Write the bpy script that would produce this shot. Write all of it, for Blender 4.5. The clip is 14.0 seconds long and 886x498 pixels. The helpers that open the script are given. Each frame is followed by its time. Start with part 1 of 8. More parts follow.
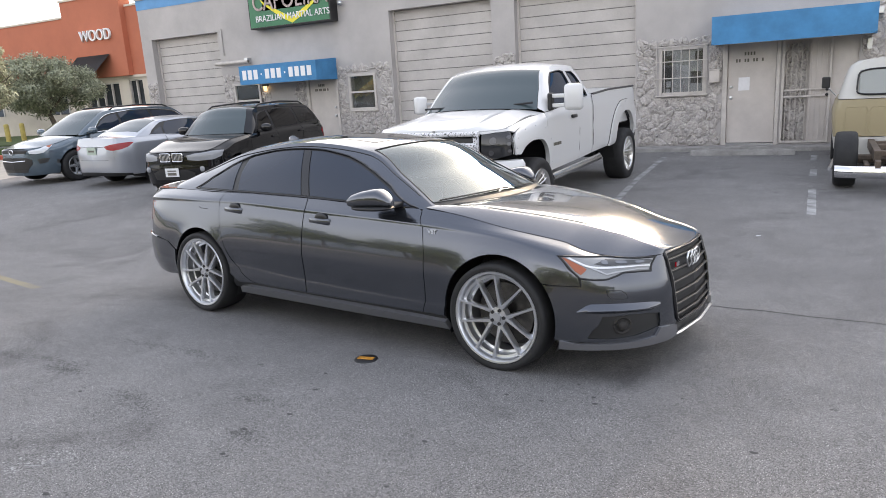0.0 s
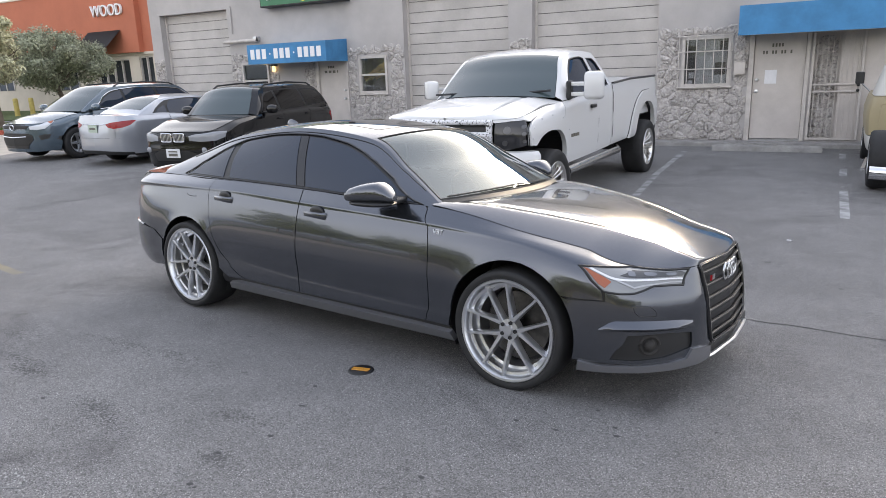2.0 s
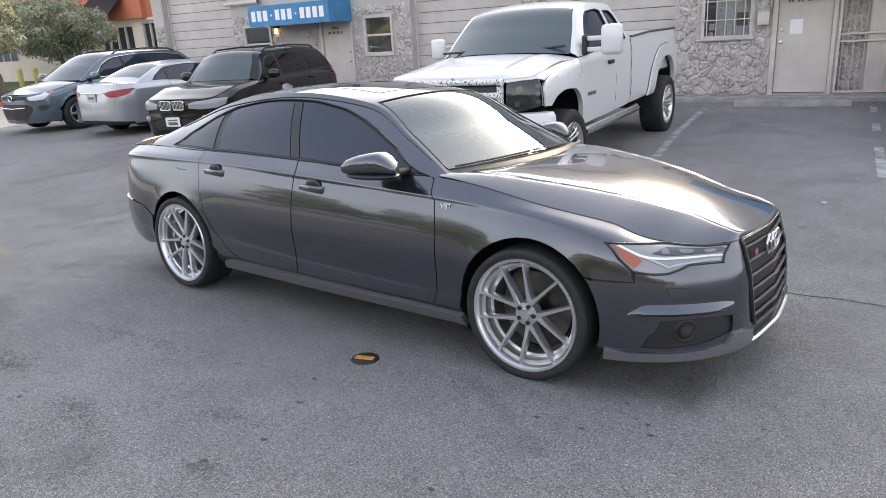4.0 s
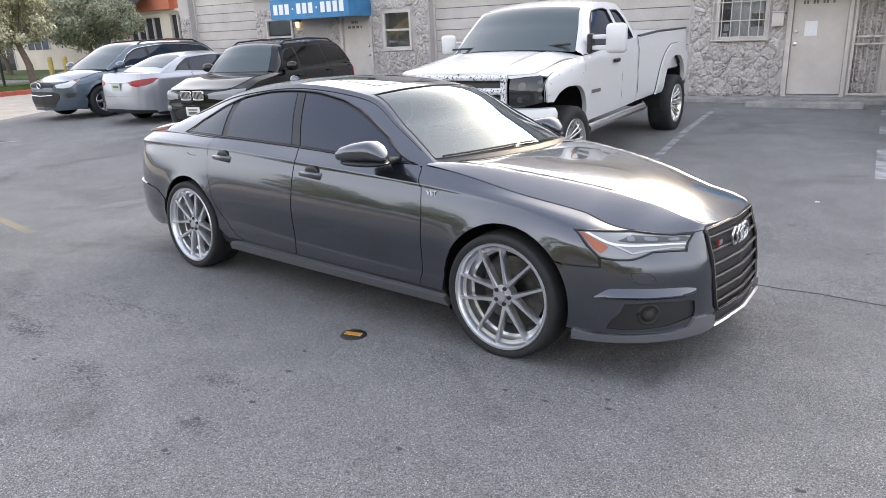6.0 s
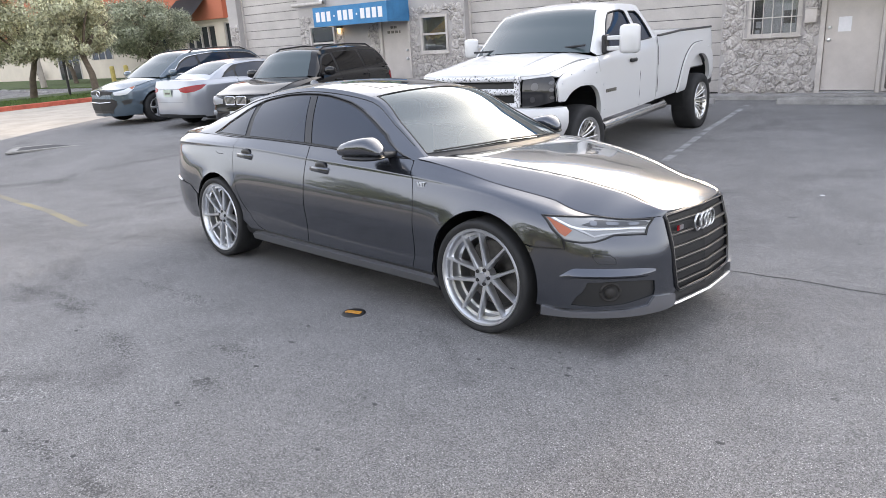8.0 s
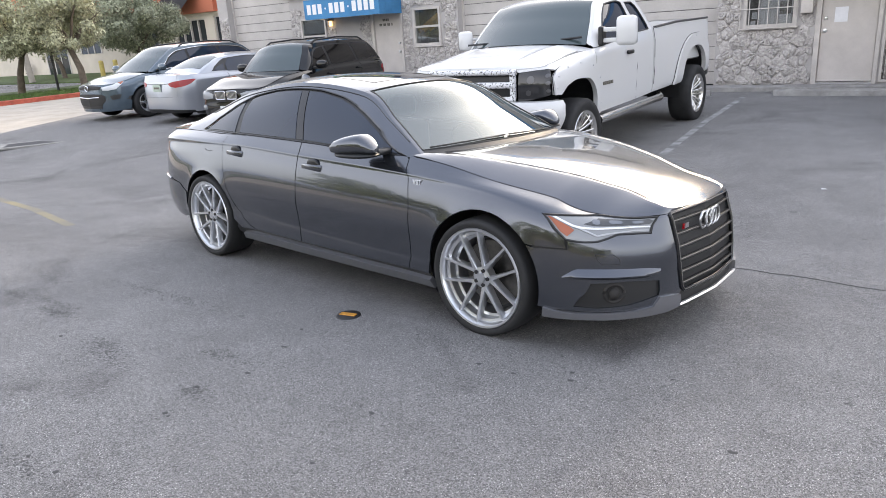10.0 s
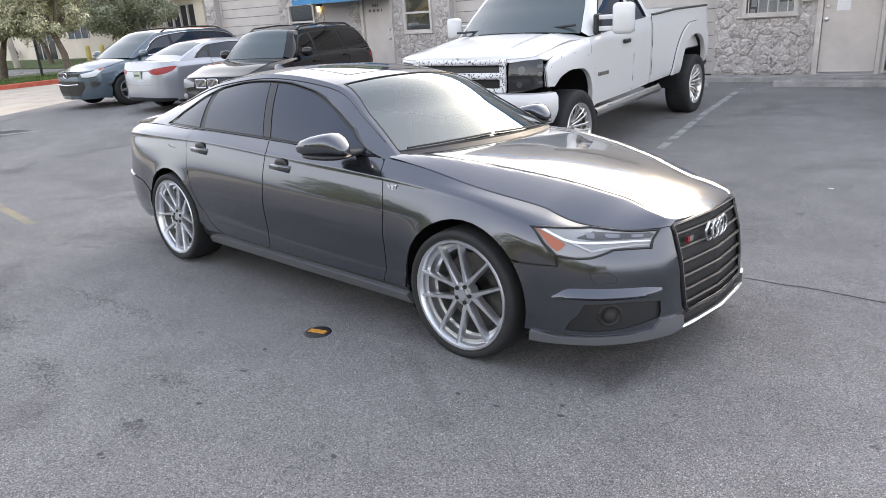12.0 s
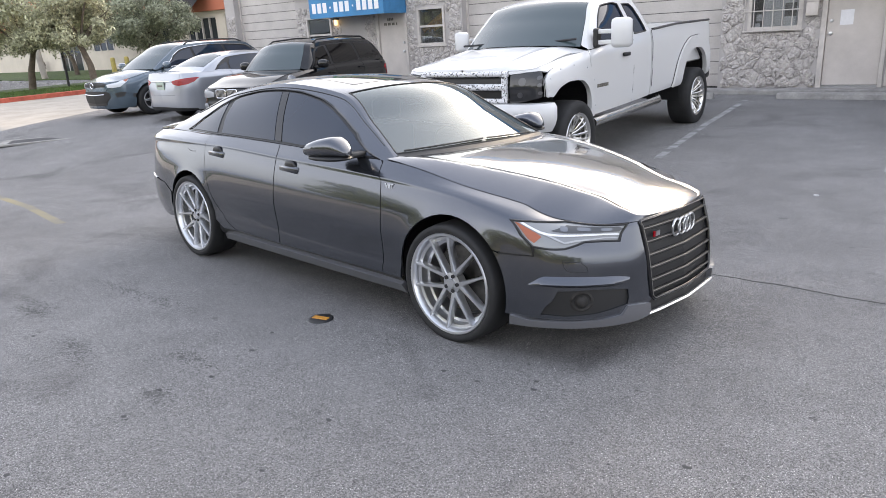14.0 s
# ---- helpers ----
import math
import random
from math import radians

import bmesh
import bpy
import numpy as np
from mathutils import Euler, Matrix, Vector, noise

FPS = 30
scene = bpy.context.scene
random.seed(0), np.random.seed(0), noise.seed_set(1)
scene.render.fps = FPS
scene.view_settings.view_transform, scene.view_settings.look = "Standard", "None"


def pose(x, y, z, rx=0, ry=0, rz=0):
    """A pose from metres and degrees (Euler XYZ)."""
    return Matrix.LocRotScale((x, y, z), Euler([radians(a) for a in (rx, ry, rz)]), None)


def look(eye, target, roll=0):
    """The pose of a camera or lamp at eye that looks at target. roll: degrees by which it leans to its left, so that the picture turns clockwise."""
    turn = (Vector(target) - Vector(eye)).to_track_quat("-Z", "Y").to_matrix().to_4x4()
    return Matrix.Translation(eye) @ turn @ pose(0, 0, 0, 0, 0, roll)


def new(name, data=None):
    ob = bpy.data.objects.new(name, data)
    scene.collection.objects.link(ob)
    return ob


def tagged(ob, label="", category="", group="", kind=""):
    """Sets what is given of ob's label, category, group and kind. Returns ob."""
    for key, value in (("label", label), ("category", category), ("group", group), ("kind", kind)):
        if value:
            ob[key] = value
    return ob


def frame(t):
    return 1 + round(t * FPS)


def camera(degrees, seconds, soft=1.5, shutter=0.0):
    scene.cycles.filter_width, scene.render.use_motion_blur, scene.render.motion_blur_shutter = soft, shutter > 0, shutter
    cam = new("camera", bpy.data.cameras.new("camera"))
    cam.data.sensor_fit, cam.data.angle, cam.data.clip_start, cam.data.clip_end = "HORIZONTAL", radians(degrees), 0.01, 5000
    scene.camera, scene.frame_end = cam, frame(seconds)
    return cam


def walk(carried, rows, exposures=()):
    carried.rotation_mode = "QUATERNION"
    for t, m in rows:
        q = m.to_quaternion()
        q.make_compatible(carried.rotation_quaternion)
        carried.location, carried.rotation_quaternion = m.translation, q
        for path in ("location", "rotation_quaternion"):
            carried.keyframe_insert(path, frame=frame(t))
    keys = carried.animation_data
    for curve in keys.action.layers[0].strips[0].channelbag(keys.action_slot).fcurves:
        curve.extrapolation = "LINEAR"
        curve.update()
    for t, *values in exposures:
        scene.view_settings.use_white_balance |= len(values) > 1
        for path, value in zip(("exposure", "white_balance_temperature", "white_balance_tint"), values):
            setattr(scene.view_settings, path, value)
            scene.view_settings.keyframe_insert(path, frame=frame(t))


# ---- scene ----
cam = camera(65.5, 14.0, soft=0.9)
PATH = [
    (0, (0.009, -0.053, 1.701), (-0.911, 1.664, 1.248), -3.5),
    (0.5, (-0.163, -0.029, 1.709), (-1.064, 1.696, 1.252), -3.4),
    (1, (-0.262, 0.058, 1.695), (-1.139, 1.789, 1.21), -3.1),
    (1.5, (-0.243, 0.245, 1.686), (-1.153, 1.955, 1.186), -2.7),
    (2, (-0.199, 0.366, 1.688), (-1.138, 2.063, 1.197), -2.0),
    (2.5, (-0.252, 0.451, 1.694), (-1.174, 2.156, 1.203), -2.4),
    (3, (-0.387, 0.586, 1.689), (-1.304, 2.293, 1.192), -3.1),
    (3.2, (-0.431, 0.617, 1.68), (-1.341, 2.319, 1.155), -2.9),
    (5.3, (-0.201, 0.825, 1.653), (-1.244, 2.416, 1.034), -4.2),
    (5.5, (-0.18, 0.762, 1.657), (-1.221, 2.36, 1.055), -3.8),
    (6, (-0.085, 0.613, 1.658), (-1.094, 2.232, 1.056), -2.5),
    (6.5, (0.059, 0.557, 1.666), (-0.953, 2.174, 1.065), -3.1),
    (7, (0.287, 0.554, 1.657), (-0.772, 2.145, 1.067), -2.3),
    (7.5, (0.42, 0.506, 1.659), (-0.687, 2.058, 1.053), -3.3),
    (8, (0.443, 0.471, 1.662), (-0.688, 2.011, 1.074), -3.7),
    (8.2, (0.439, 0.478, 1.669), (-0.694, 2.016, 1.078), -4.4),
    (10.3, (0.292, 0.625, 1.659), (-0.82, 2.17, 1.045), -4.0),
    (10.5, (0.213, 0.67, 1.652), (-0.897, 2.208, 1.018), -4.3),
    (11, (0.063, 0.752, 1.656), (-0.977, 2.325, 0.99), -5.1),
    (11.5, (0.068, 0.841, 1.655), (-0.941, 2.429, 0.977), -4.9),
    (12, (0.18, 0.962, 1.664), (-0.914, 2.507, 1.02), -3.7),
    (12.5, (0.273, 1.021, 1.665), (-0.889, 2.527, 1.048), -3.4),
    (13, (0.34, 1.015, 1.667), (-0.825, 2.511, 1.034), -4.3),
    (13.5, (0.405, 0.929, 1.669), (-0.75, 2.427, 1.021), -4.6),
    (14, (0.509, 0.742, 1.669), (-0.63, 2.269, 1.06), -3.6),
]
walk(cam, [(t, look(eye, target, roll)) for t, eye, target, roll in PATH],
     exposures=[(0, 2.22, 8500, 13), (2, 2.18, 8350, 13), (5.5, 2.36, 8350, 13), (8, 2.46, 8350, 13), (11.5, 2.42, 8350, 13), (14, 2.40, 8350, 13)])

# ---- world, sun ----
SUN_EL, SUN_AZ = radians(17.0), radians(-3.0)  # azimuth from +y towards +x
world = bpy.data.worlds.new("sky")
scene.world = world
world.use_nodes = True
wn, wl = world.node_tree.nodes, world.node_tree.links
sky = wn.new("ShaderNodeTexSky")
sky.sky_type = "NISHITA"
sky.sun_disc = False
sky.sun_elevation, sky.sun_rotation = SUN_EL, SUN_AZ
sky.air_density, sky.dust_density, sky.ozone_density = 1.0, 2.0, 2.6
wn["Background"].inputs["Strength"].default_value = 0.13
haze = wn.new("ShaderNodeMix")  # thin even high cloud over the whole sky
haze.data_type = "RGBA"
haze.inputs["Factor"].default_value = 0.38
haze.inputs["B"].default_value = (0.95, 1.9, 3.9, 1)
pale = wn.new("ShaderNodeHueSaturation")  # moist air: the glow round the sun is nearly white
pale.inputs["Saturation"].default_value, pale.inputs["Value"].default_value = 0.28, 1.32
wl.new(sky.outputs[0], pale.inputs["Color"])
wl.new(pale.outputs[0], haze.inputs["A"])
wl.new(haze.outputs["Result"], wn["Background"].inputs["Color"])
sun = new("sun", bpy.data.lights.new("sun", "SUN"))
sun.data.energy, sun.data.angle, sun.data.color = 1.3, radians(12), (1.0, 0.88, 0.74)
sdir = Vector((math.sin(SUN_AZ) * math.cos(SUN_EL), math.cos(SUN_AZ) * math.cos(SUN_EL), math.sin(SUN_EL)))
sun.rotation_euler = sdir.to_track_quat("Z", "Y").to_euler()


# ---- materials ----
def material(name, colour, rough=0.6, metal=0.0, vary=0.0, scale=4.0, bump=0.0, bump_scale=60.0, fine=0.0, coat=0.0, second=None, second_amount=0.35):
    """A principled material with broad stains (vary, at scale per metre), fine grain and relief."""
    m = bpy.data.materials.new(name)
    m.use_nodes = True
    n, l = m.node_tree.nodes, m.node_tree.links
    b = n["Principled BSDF"]
    b.inputs["Roughness"].default_value, b.inputs["Metallic"].default_value = rough, metal
    b.inputs["Coat Weight"].default_value = coat
    b.inputs["Coat Roughness"].default_value = 0.03
    c = (*colour, 1)
    b.inputs["Base Color"].default_value = c
    if vary or fine or bump or second:
        co = n.new("ShaderNodeTexCoord")
        out = None
        if vary or second:
            t = n.new("ShaderNodeTexNoise")
            t.inputs["Scale"].default_value, t.inputs["Detail"].default_value, t.inputs["Roughness"].default_value = scale, 6, 0.62
            l.new(co.outputs["Object"], t.inputs["Vector"])
            r = n.new("ShaderNodeValToRGB")
            r.color_ramp.elements[0].position, r.color_ramp.elements[1].position = 0.36, 0.66
            dark = second or tuple(v * (1 - vary) for v in colour)
            r.color_ramp.elements[0].color = (*[a * second_amount + b_ * (1 - second_amount) if second else a for a, b_ in zip(dark, colour)], 1)
            r.color_ramp.elements[1].color = (*[min(1, v * (1 + 0.35 * vary)) for v in colour], 1)
            l.new(t.outputs["Fac"], r.inputs["Fac"])
            out = r.outputs["Color"]
        if fine:
            t2 = n.new("ShaderNodeTexNoise")
            t2.inputs["Scale"].default_value, t2.inputs["Detail"].default_value = bump_scale, 4
            l.new(co.outputs["Object"], t2.inputs["Vector"])
            mx = n.new("ShaderNodeMix")
            mx.data_type, mx.blend_type = "RGBA", "OVERLAY"
            mx.inputs["Factor"].default_value = fine
            if out:
                l.new(out, mx.inputs["A"])
            else:
                mx.inputs["A"].default_value = c
            l.new(t2.outputs["Fac"], mx.inputs["B"])
            out = mx.outputs["Result"]
        if out:
            l.new(out, b.inputs["Base Color"])
        if bump:
            t3 = n.new("ShaderNodeTexNoise")
            t3.inputs["Scale"].default_value, t3.inputs["Detail"].default_value = bump_scale, 3
            l.new(co.outputs["Object"], t3.inputs["Vector"])
            bp = n.new("ShaderNodeBump")
            bp.inputs["Strength"].default_value, bp.inputs["Distance"].default_value = bump, 0.01
            l.new(t3.outputs["Fac"], bp.inputs["Height"])
            l.new(bp.outputs["Normal"], b.inputs["Normal"])
    return m


def emitter(name, colour, strength):
    m = material(name, colour)
    b = m.node_tree.nodes["Principled BSDF"]
    b.inputs["Emission Color"].default_value, b.inputs["Emission Strength"].default_value = (*colour, 1), strength
    return m


def glass(name, tint, rough=0.0, see=0.0, spec=0.5, ior=1.5):
    """A glossy dark pane; see lets that much light through."""
    m = material(name, tint, rough=0.02)
    b = m.node_tree.nodes["Principled BSDF"]
    b.inputs["Specular IOR Level"].default_value = spec
    b.inputs["IOR"].default_value = ior
    b.inputs["Coat Weight"].default_value = 0.0
    if see:
        n, l = m.node_tree.nodes, m.node_tree.links
        tr, mix = n.new("ShaderNodeBsdfTransparent"), n.new("ShaderNodeMixShader")
        gl, fr, mix2 = n.new("ShaderNodeBsdfGlossy"), n.new("ShaderNodeFresnel"), n.new("ShaderNodeMixShader")
        gl.inputs["Roughness"].default_value = 0.01
        gl.inputs["Color"].default_value = (0.90, 0.99, 1.0, 1)
        fr.inputs["IOR"].default_value = ior
        tr.inputs["Color"].default_value = (*[0.55 + 0.45 * v for v in tint], 1)
        mix.inputs["Fac"].default_value = see
        l.new(b.outputs[0], mix.inputs[1])
        l.new(tr.outputs[0], mix.inputs[2])
        l.new(fr.outputs[0], mix2.inputs["Fac"])
        l.new(mix.outputs[0], mix2.inputs[1])
        l.new(gl.outputs[0], mix2.inputs[2])
        l.new(mix2.outputs[0], n["Material Output"].inputs["Surface"])
    return m


def car_paint(name, colour, metal=0.0, rough=0.35, flake=0.0, coat=1.0):
    m = material(name, colour, rough=rough, metal=metal, coat=coat)
    if flake:
        n, l = m.node_tree.nodes, m.node_tree.links
        co, v, bp = n.new("ShaderNodeTexCoord"), n.new("ShaderNodeTexNoise"), n.new("ShaderNodeBump")
        v.inputs["Scale"].default_value = 900
        bp.inputs["Strength"].default_value, bp.inputs["Distance"].default_value = flake, 0.001
        l.new(co.outputs["Object"], v.inputs["Vector"])
        l.new(v.outputs["Fac"], bp.inputs["Height"])
        l.new(bp.outputs["Normal"], n["Principled BSDF"].inputs["Normal"])
    return m


M_WALL = material("painted_stucco", (0.445, 0.42, 0.41), 0.85, vary=0.14, scale=0.9, bump=0.25, bump_scale=90, fine=0.12)
M_STONE = material("painted_stone_veneer", (0.54, 0.505, 0.485), 0.85, vary=0.2, scale=6.0, bump=1.0, bump_scale=24, fine=0.35)
M_STONE.node_tree.nodes["Bump"].inputs["Distance"].default_value = 0.03
M_GARAGE = material("ribbed_door_paint", (0.49, 0.46, 0.44), 0.6, vary=0.16, scale=1.2, bump=0.1, bump_scale=40, fine=0.1)
M_TRIM = material("aged_white_trim", (0.55, 0.51, 0.48), 0.6, vary=0.15, scale=5, fine=0.1)
M_DOOR = material("cream_door_paint", (0.55, 0.505, 0.475), 0.5, vary=0.12, scale=2, fine=0.08)
M_BLUE = material("blue_awning_cloth", (0.036, 0.225, 0.45), 0.7, vary=0.2, scale=2.5, bump=0.2, bump_scale=200)
M_BLUEBAND = material("blue_band_paint", (0.10, 0.30, 0.55), 0.7, vary=0.1, scale=2)
M_WHITE = material("white_lettering", (0.8, 0.8, 0.8), 0.5)
M_DARK = material("dark_interior", (0.03, 0.03, 0.035), 0.8)
M_BLACK = material("black_plastic", (0.015, 0.015, 0.016), 0.45, bump=0.05, bump_scale=300)
M_RUBBER = material("tyre_rubber", (0.018, 0.018, 0.019), 0.75, vary=0.3, scale=9, bump=0.1, bump_scale=150)
M_CHROME = material("chrome", (0.75, 0.75, 0.76), 0.08, metal=1.0)
M_STEEL = material("brushed_alloy", (0.62, 0.63, 0.65), 0.28, metal=1.0)
M_CONC = material("concrete", (0.42, 0.38, 0.33), 0.9, vary=0.2, scale=1.2, bump=0.3, bump_scale=60, fine=0.15)
M_STOPC = material("weathered_kerb_concrete", (0.32, 0.31, 0.30), 0.9, vary=0.3, scale=4, bump=0.4, bump_scale=50, fine=0.2)
M_ORANGE = material("orange_stucco", (0.50, 0.155, 0.09), 0.85, vary=0.1, scale=0.5, bump=0.2, bump_scale=30)
M_TAN = material("tan_stucco", (0.62, 0.55, 0.47), 0.85, vary=0.1, scale=0.6, bump=0.2, bump_scale=30)
M_REDK = material("red_kerb_paint", (0.50, 0.11, 0.07), 0.8, vary=0.3, scale=3, fine=0.2, bump_scale=20)
M_YELLOW = material("yellow_paint", (0.55, 0.43, 0.13), 0.6, vary=0.25, scale=5)
M_GLASS = glass("window_glass", (0.03, 0.035, 0.04))

# ---- mesh helpers ----


def finish(name, bm, mat, parent=None, label="", smooth=None, mats=None):
    """Links a bmesh as one mesh object; smooth: the angle in degrees under which edges are shaded round."""
    me = bpy.data.meshes.new(name)
    bm.normal_update()
    if smooth:
        for f in bm.faces:
            f.smooth = True
        for e in bm.edges:
            if len(e.link_faces) == 2 and e.calc_face_angle(0) > radians(smooth):
                e.smooth = False
    bm.to_mesh(me)
    bm.free()
    for m in mats or [mat]:
        me.materials.append(m)
    ob = new(name, me)
    if parent:
        ob.parent = parent
    return tagged(ob, label)


def part(name, bm, material_, parent, label="", smooth=None, mats=None):
    return finish(name, bm, material_, parent, label, smooth, mats)


def empty(name, m, label, category, group="", kind=""):
    ob = new(name)
    ob.empty_display_size = 0.2
    ob.matrix_basis = m
    return tagged(ob, label, category, group, kind)


def box(bm, x0, x1, y0, y1, z0, z1, bevel=0.0, m=None):
    r = bmesh.ops.create_cube(bm, size=1)
    vs = r["verts"]
    for v in vs:
        v.co = Vector((x0 + (v.co.x + 0.5) * (x1 - x0), y0 + (v.co.y + 0.5) * (y1 - y0), z0 + (v.co.z + 0.5) * (z1 - z0)))
    if bevel:
        es = list({e for v in vs for e in v.link_edges})
        bv = bmesh.ops.bevel(bm, geom=es, offset=bevel, segments=2, profile=0.5, affect="EDGES")
        vs = list({v for f in bv["faces"] for v in f.verts} | {v for v in vs if v.is_valid})
    if m:
        bmesh.ops.transform(bm, matrix=m, verts=[v for v in vs if v.is_valid])
    return bm


def boxes(*rows, bevel=0.0):
    bm = bmesh.new()
    for r in rows:
        box(bm, *r, bevel=bevel)
    return bm


def rod(bm, a, b, r, seg=8, r2=None):
    a, b = Vector(a), Vector(b)
    d = b - a
    m = Matrix.Translation((a + b) / 2) @ d.to_track_quat("Z", "Y").to_matrix().to_4x4()
    bmesh.ops.create_cone(bm, cap_ends=True, segments=seg, radius1=r, radius2=r if r2 is None else r2, depth=d.length, matrix=m)
    return bm


def rods(*rows, r=0.01, seg=8):
    bm = bmesh.new()
    for a, b in rows:
        rod(bm, a, b, r, seg)
    return bm


def lathe(bm, profile, seg, axis="Y", m=None, closed=False):
    """Turns a profile of (radius, along) about an axis."""
    rings = []
    for i in range(seg):
        a = 2 * math.pi * i / seg
        ring = []
        for r, h in profile:
            p = Vector((r * math.cos(a), h, r * math.sin(a)))
            ring.append(bm.verts.new(m @ p if m else p))
        rings.append(ring)
    k = len(profile)
    for i in range(seg):
        p, q = rings[i], rings[(i + 1) % seg]
        for j in range(k if closed else k - 1):
            bm.faces.new((p[j], p[(j + 1) % k], q[(j + 1) % k], q[j]))
    return bm


def ellipsoid(bm, c, r, m=None, seg=20, power=1.0):
    res = bmesh.ops.create_uvsphere(bm, u_segments=seg, v_segments=seg // 2, radius=1)
    for v in res["verts"]:
        p = v.co
        v.co = Vector([math.copysign(abs(a) ** power, a) * k for a, k in zip(p, r)])
        if m:
            v.co = m @ v.co
        v.co += Vector(c)
    return bm


def words(text, size, depth, mat, parent, m, name="letters", label=""):
    """Built-in-font writing turned into a mesh."""
    cu = bpy.data.curves.new("t", "FONT")
    cu.body, cu.size, cu.extrude, cu.align_x, cu.align_y = text, size, depth, "CENTER", "CENTER"
    ob = bpy.data.objects.new("t", cu)
    scene.collection.objects.link(ob)
    bpy.context.view_layer.update()
    me = bpy.data.meshes.new_from_object(ob.evaluated_get(bpy.context.evaluated_depsgraph_get()))
    bpy.data.objects.remove(ob)
    bpy.data.curves.remove(cu)
    me.materials.clear()
    me.materials.append(mat)
    o = new(name, me)
    o.parent = parent
    o.matrix_basis = m
    return tagged(o, label)


# ---- ground ----
def gz(x, y):
    """The lot's height: a shallow drainage dip, then a slight rise to the building."""
    ks, zs = (-30, 1.0, 2.5, 3.5, 3.75, 4.0, 5.25, 5.75, 6.25, 8.75, 12.0, 15.0, 80), (0.03, 0.03, 0.018, -0.014, -0.047, -0.055, -0.124, -0.139, -0.13, 0.0, 0.05, 0.12, 0.12)
    z = float(np.interp(y, ks, zs))
    return z * min(max((x + 19) / 4, 0), 1)


def ground_mesh(name, x0, x1, y0, y1, step, mat, lift=0.0, edge=None):
    nx, ny = max(1, round((x1 - x0) / step)), max(1, round((y1 - y0) / step))
    vs = [(edge(y0 + (y1 - y0) * j / ny) + (x1 - edge(y0 + (y1 - y0) * j / ny)) * i / nx if edge else x0 + (x1 - x0) * i / nx, y0 + (y1 - y0) * j / ny) for j in range(ny + 1) for i in range(nx + 1)]
    fs = [(j * (nx + 1) + i, j * (nx + 1) + i + 1, (j + 1) * (nx + 1) + i + 1, (j + 1) * (nx + 1) + i) for j in range(ny) for i in range(nx)]
    me = bpy.data.meshes.new(name)
    me.from_pydata([(x, y, gz(x, y) + lift) for x, y in vs], [], fs)
    for p in me.polygons:
        p.use_smooth = True
    me.materials.append(mat)
    return new(name, me)


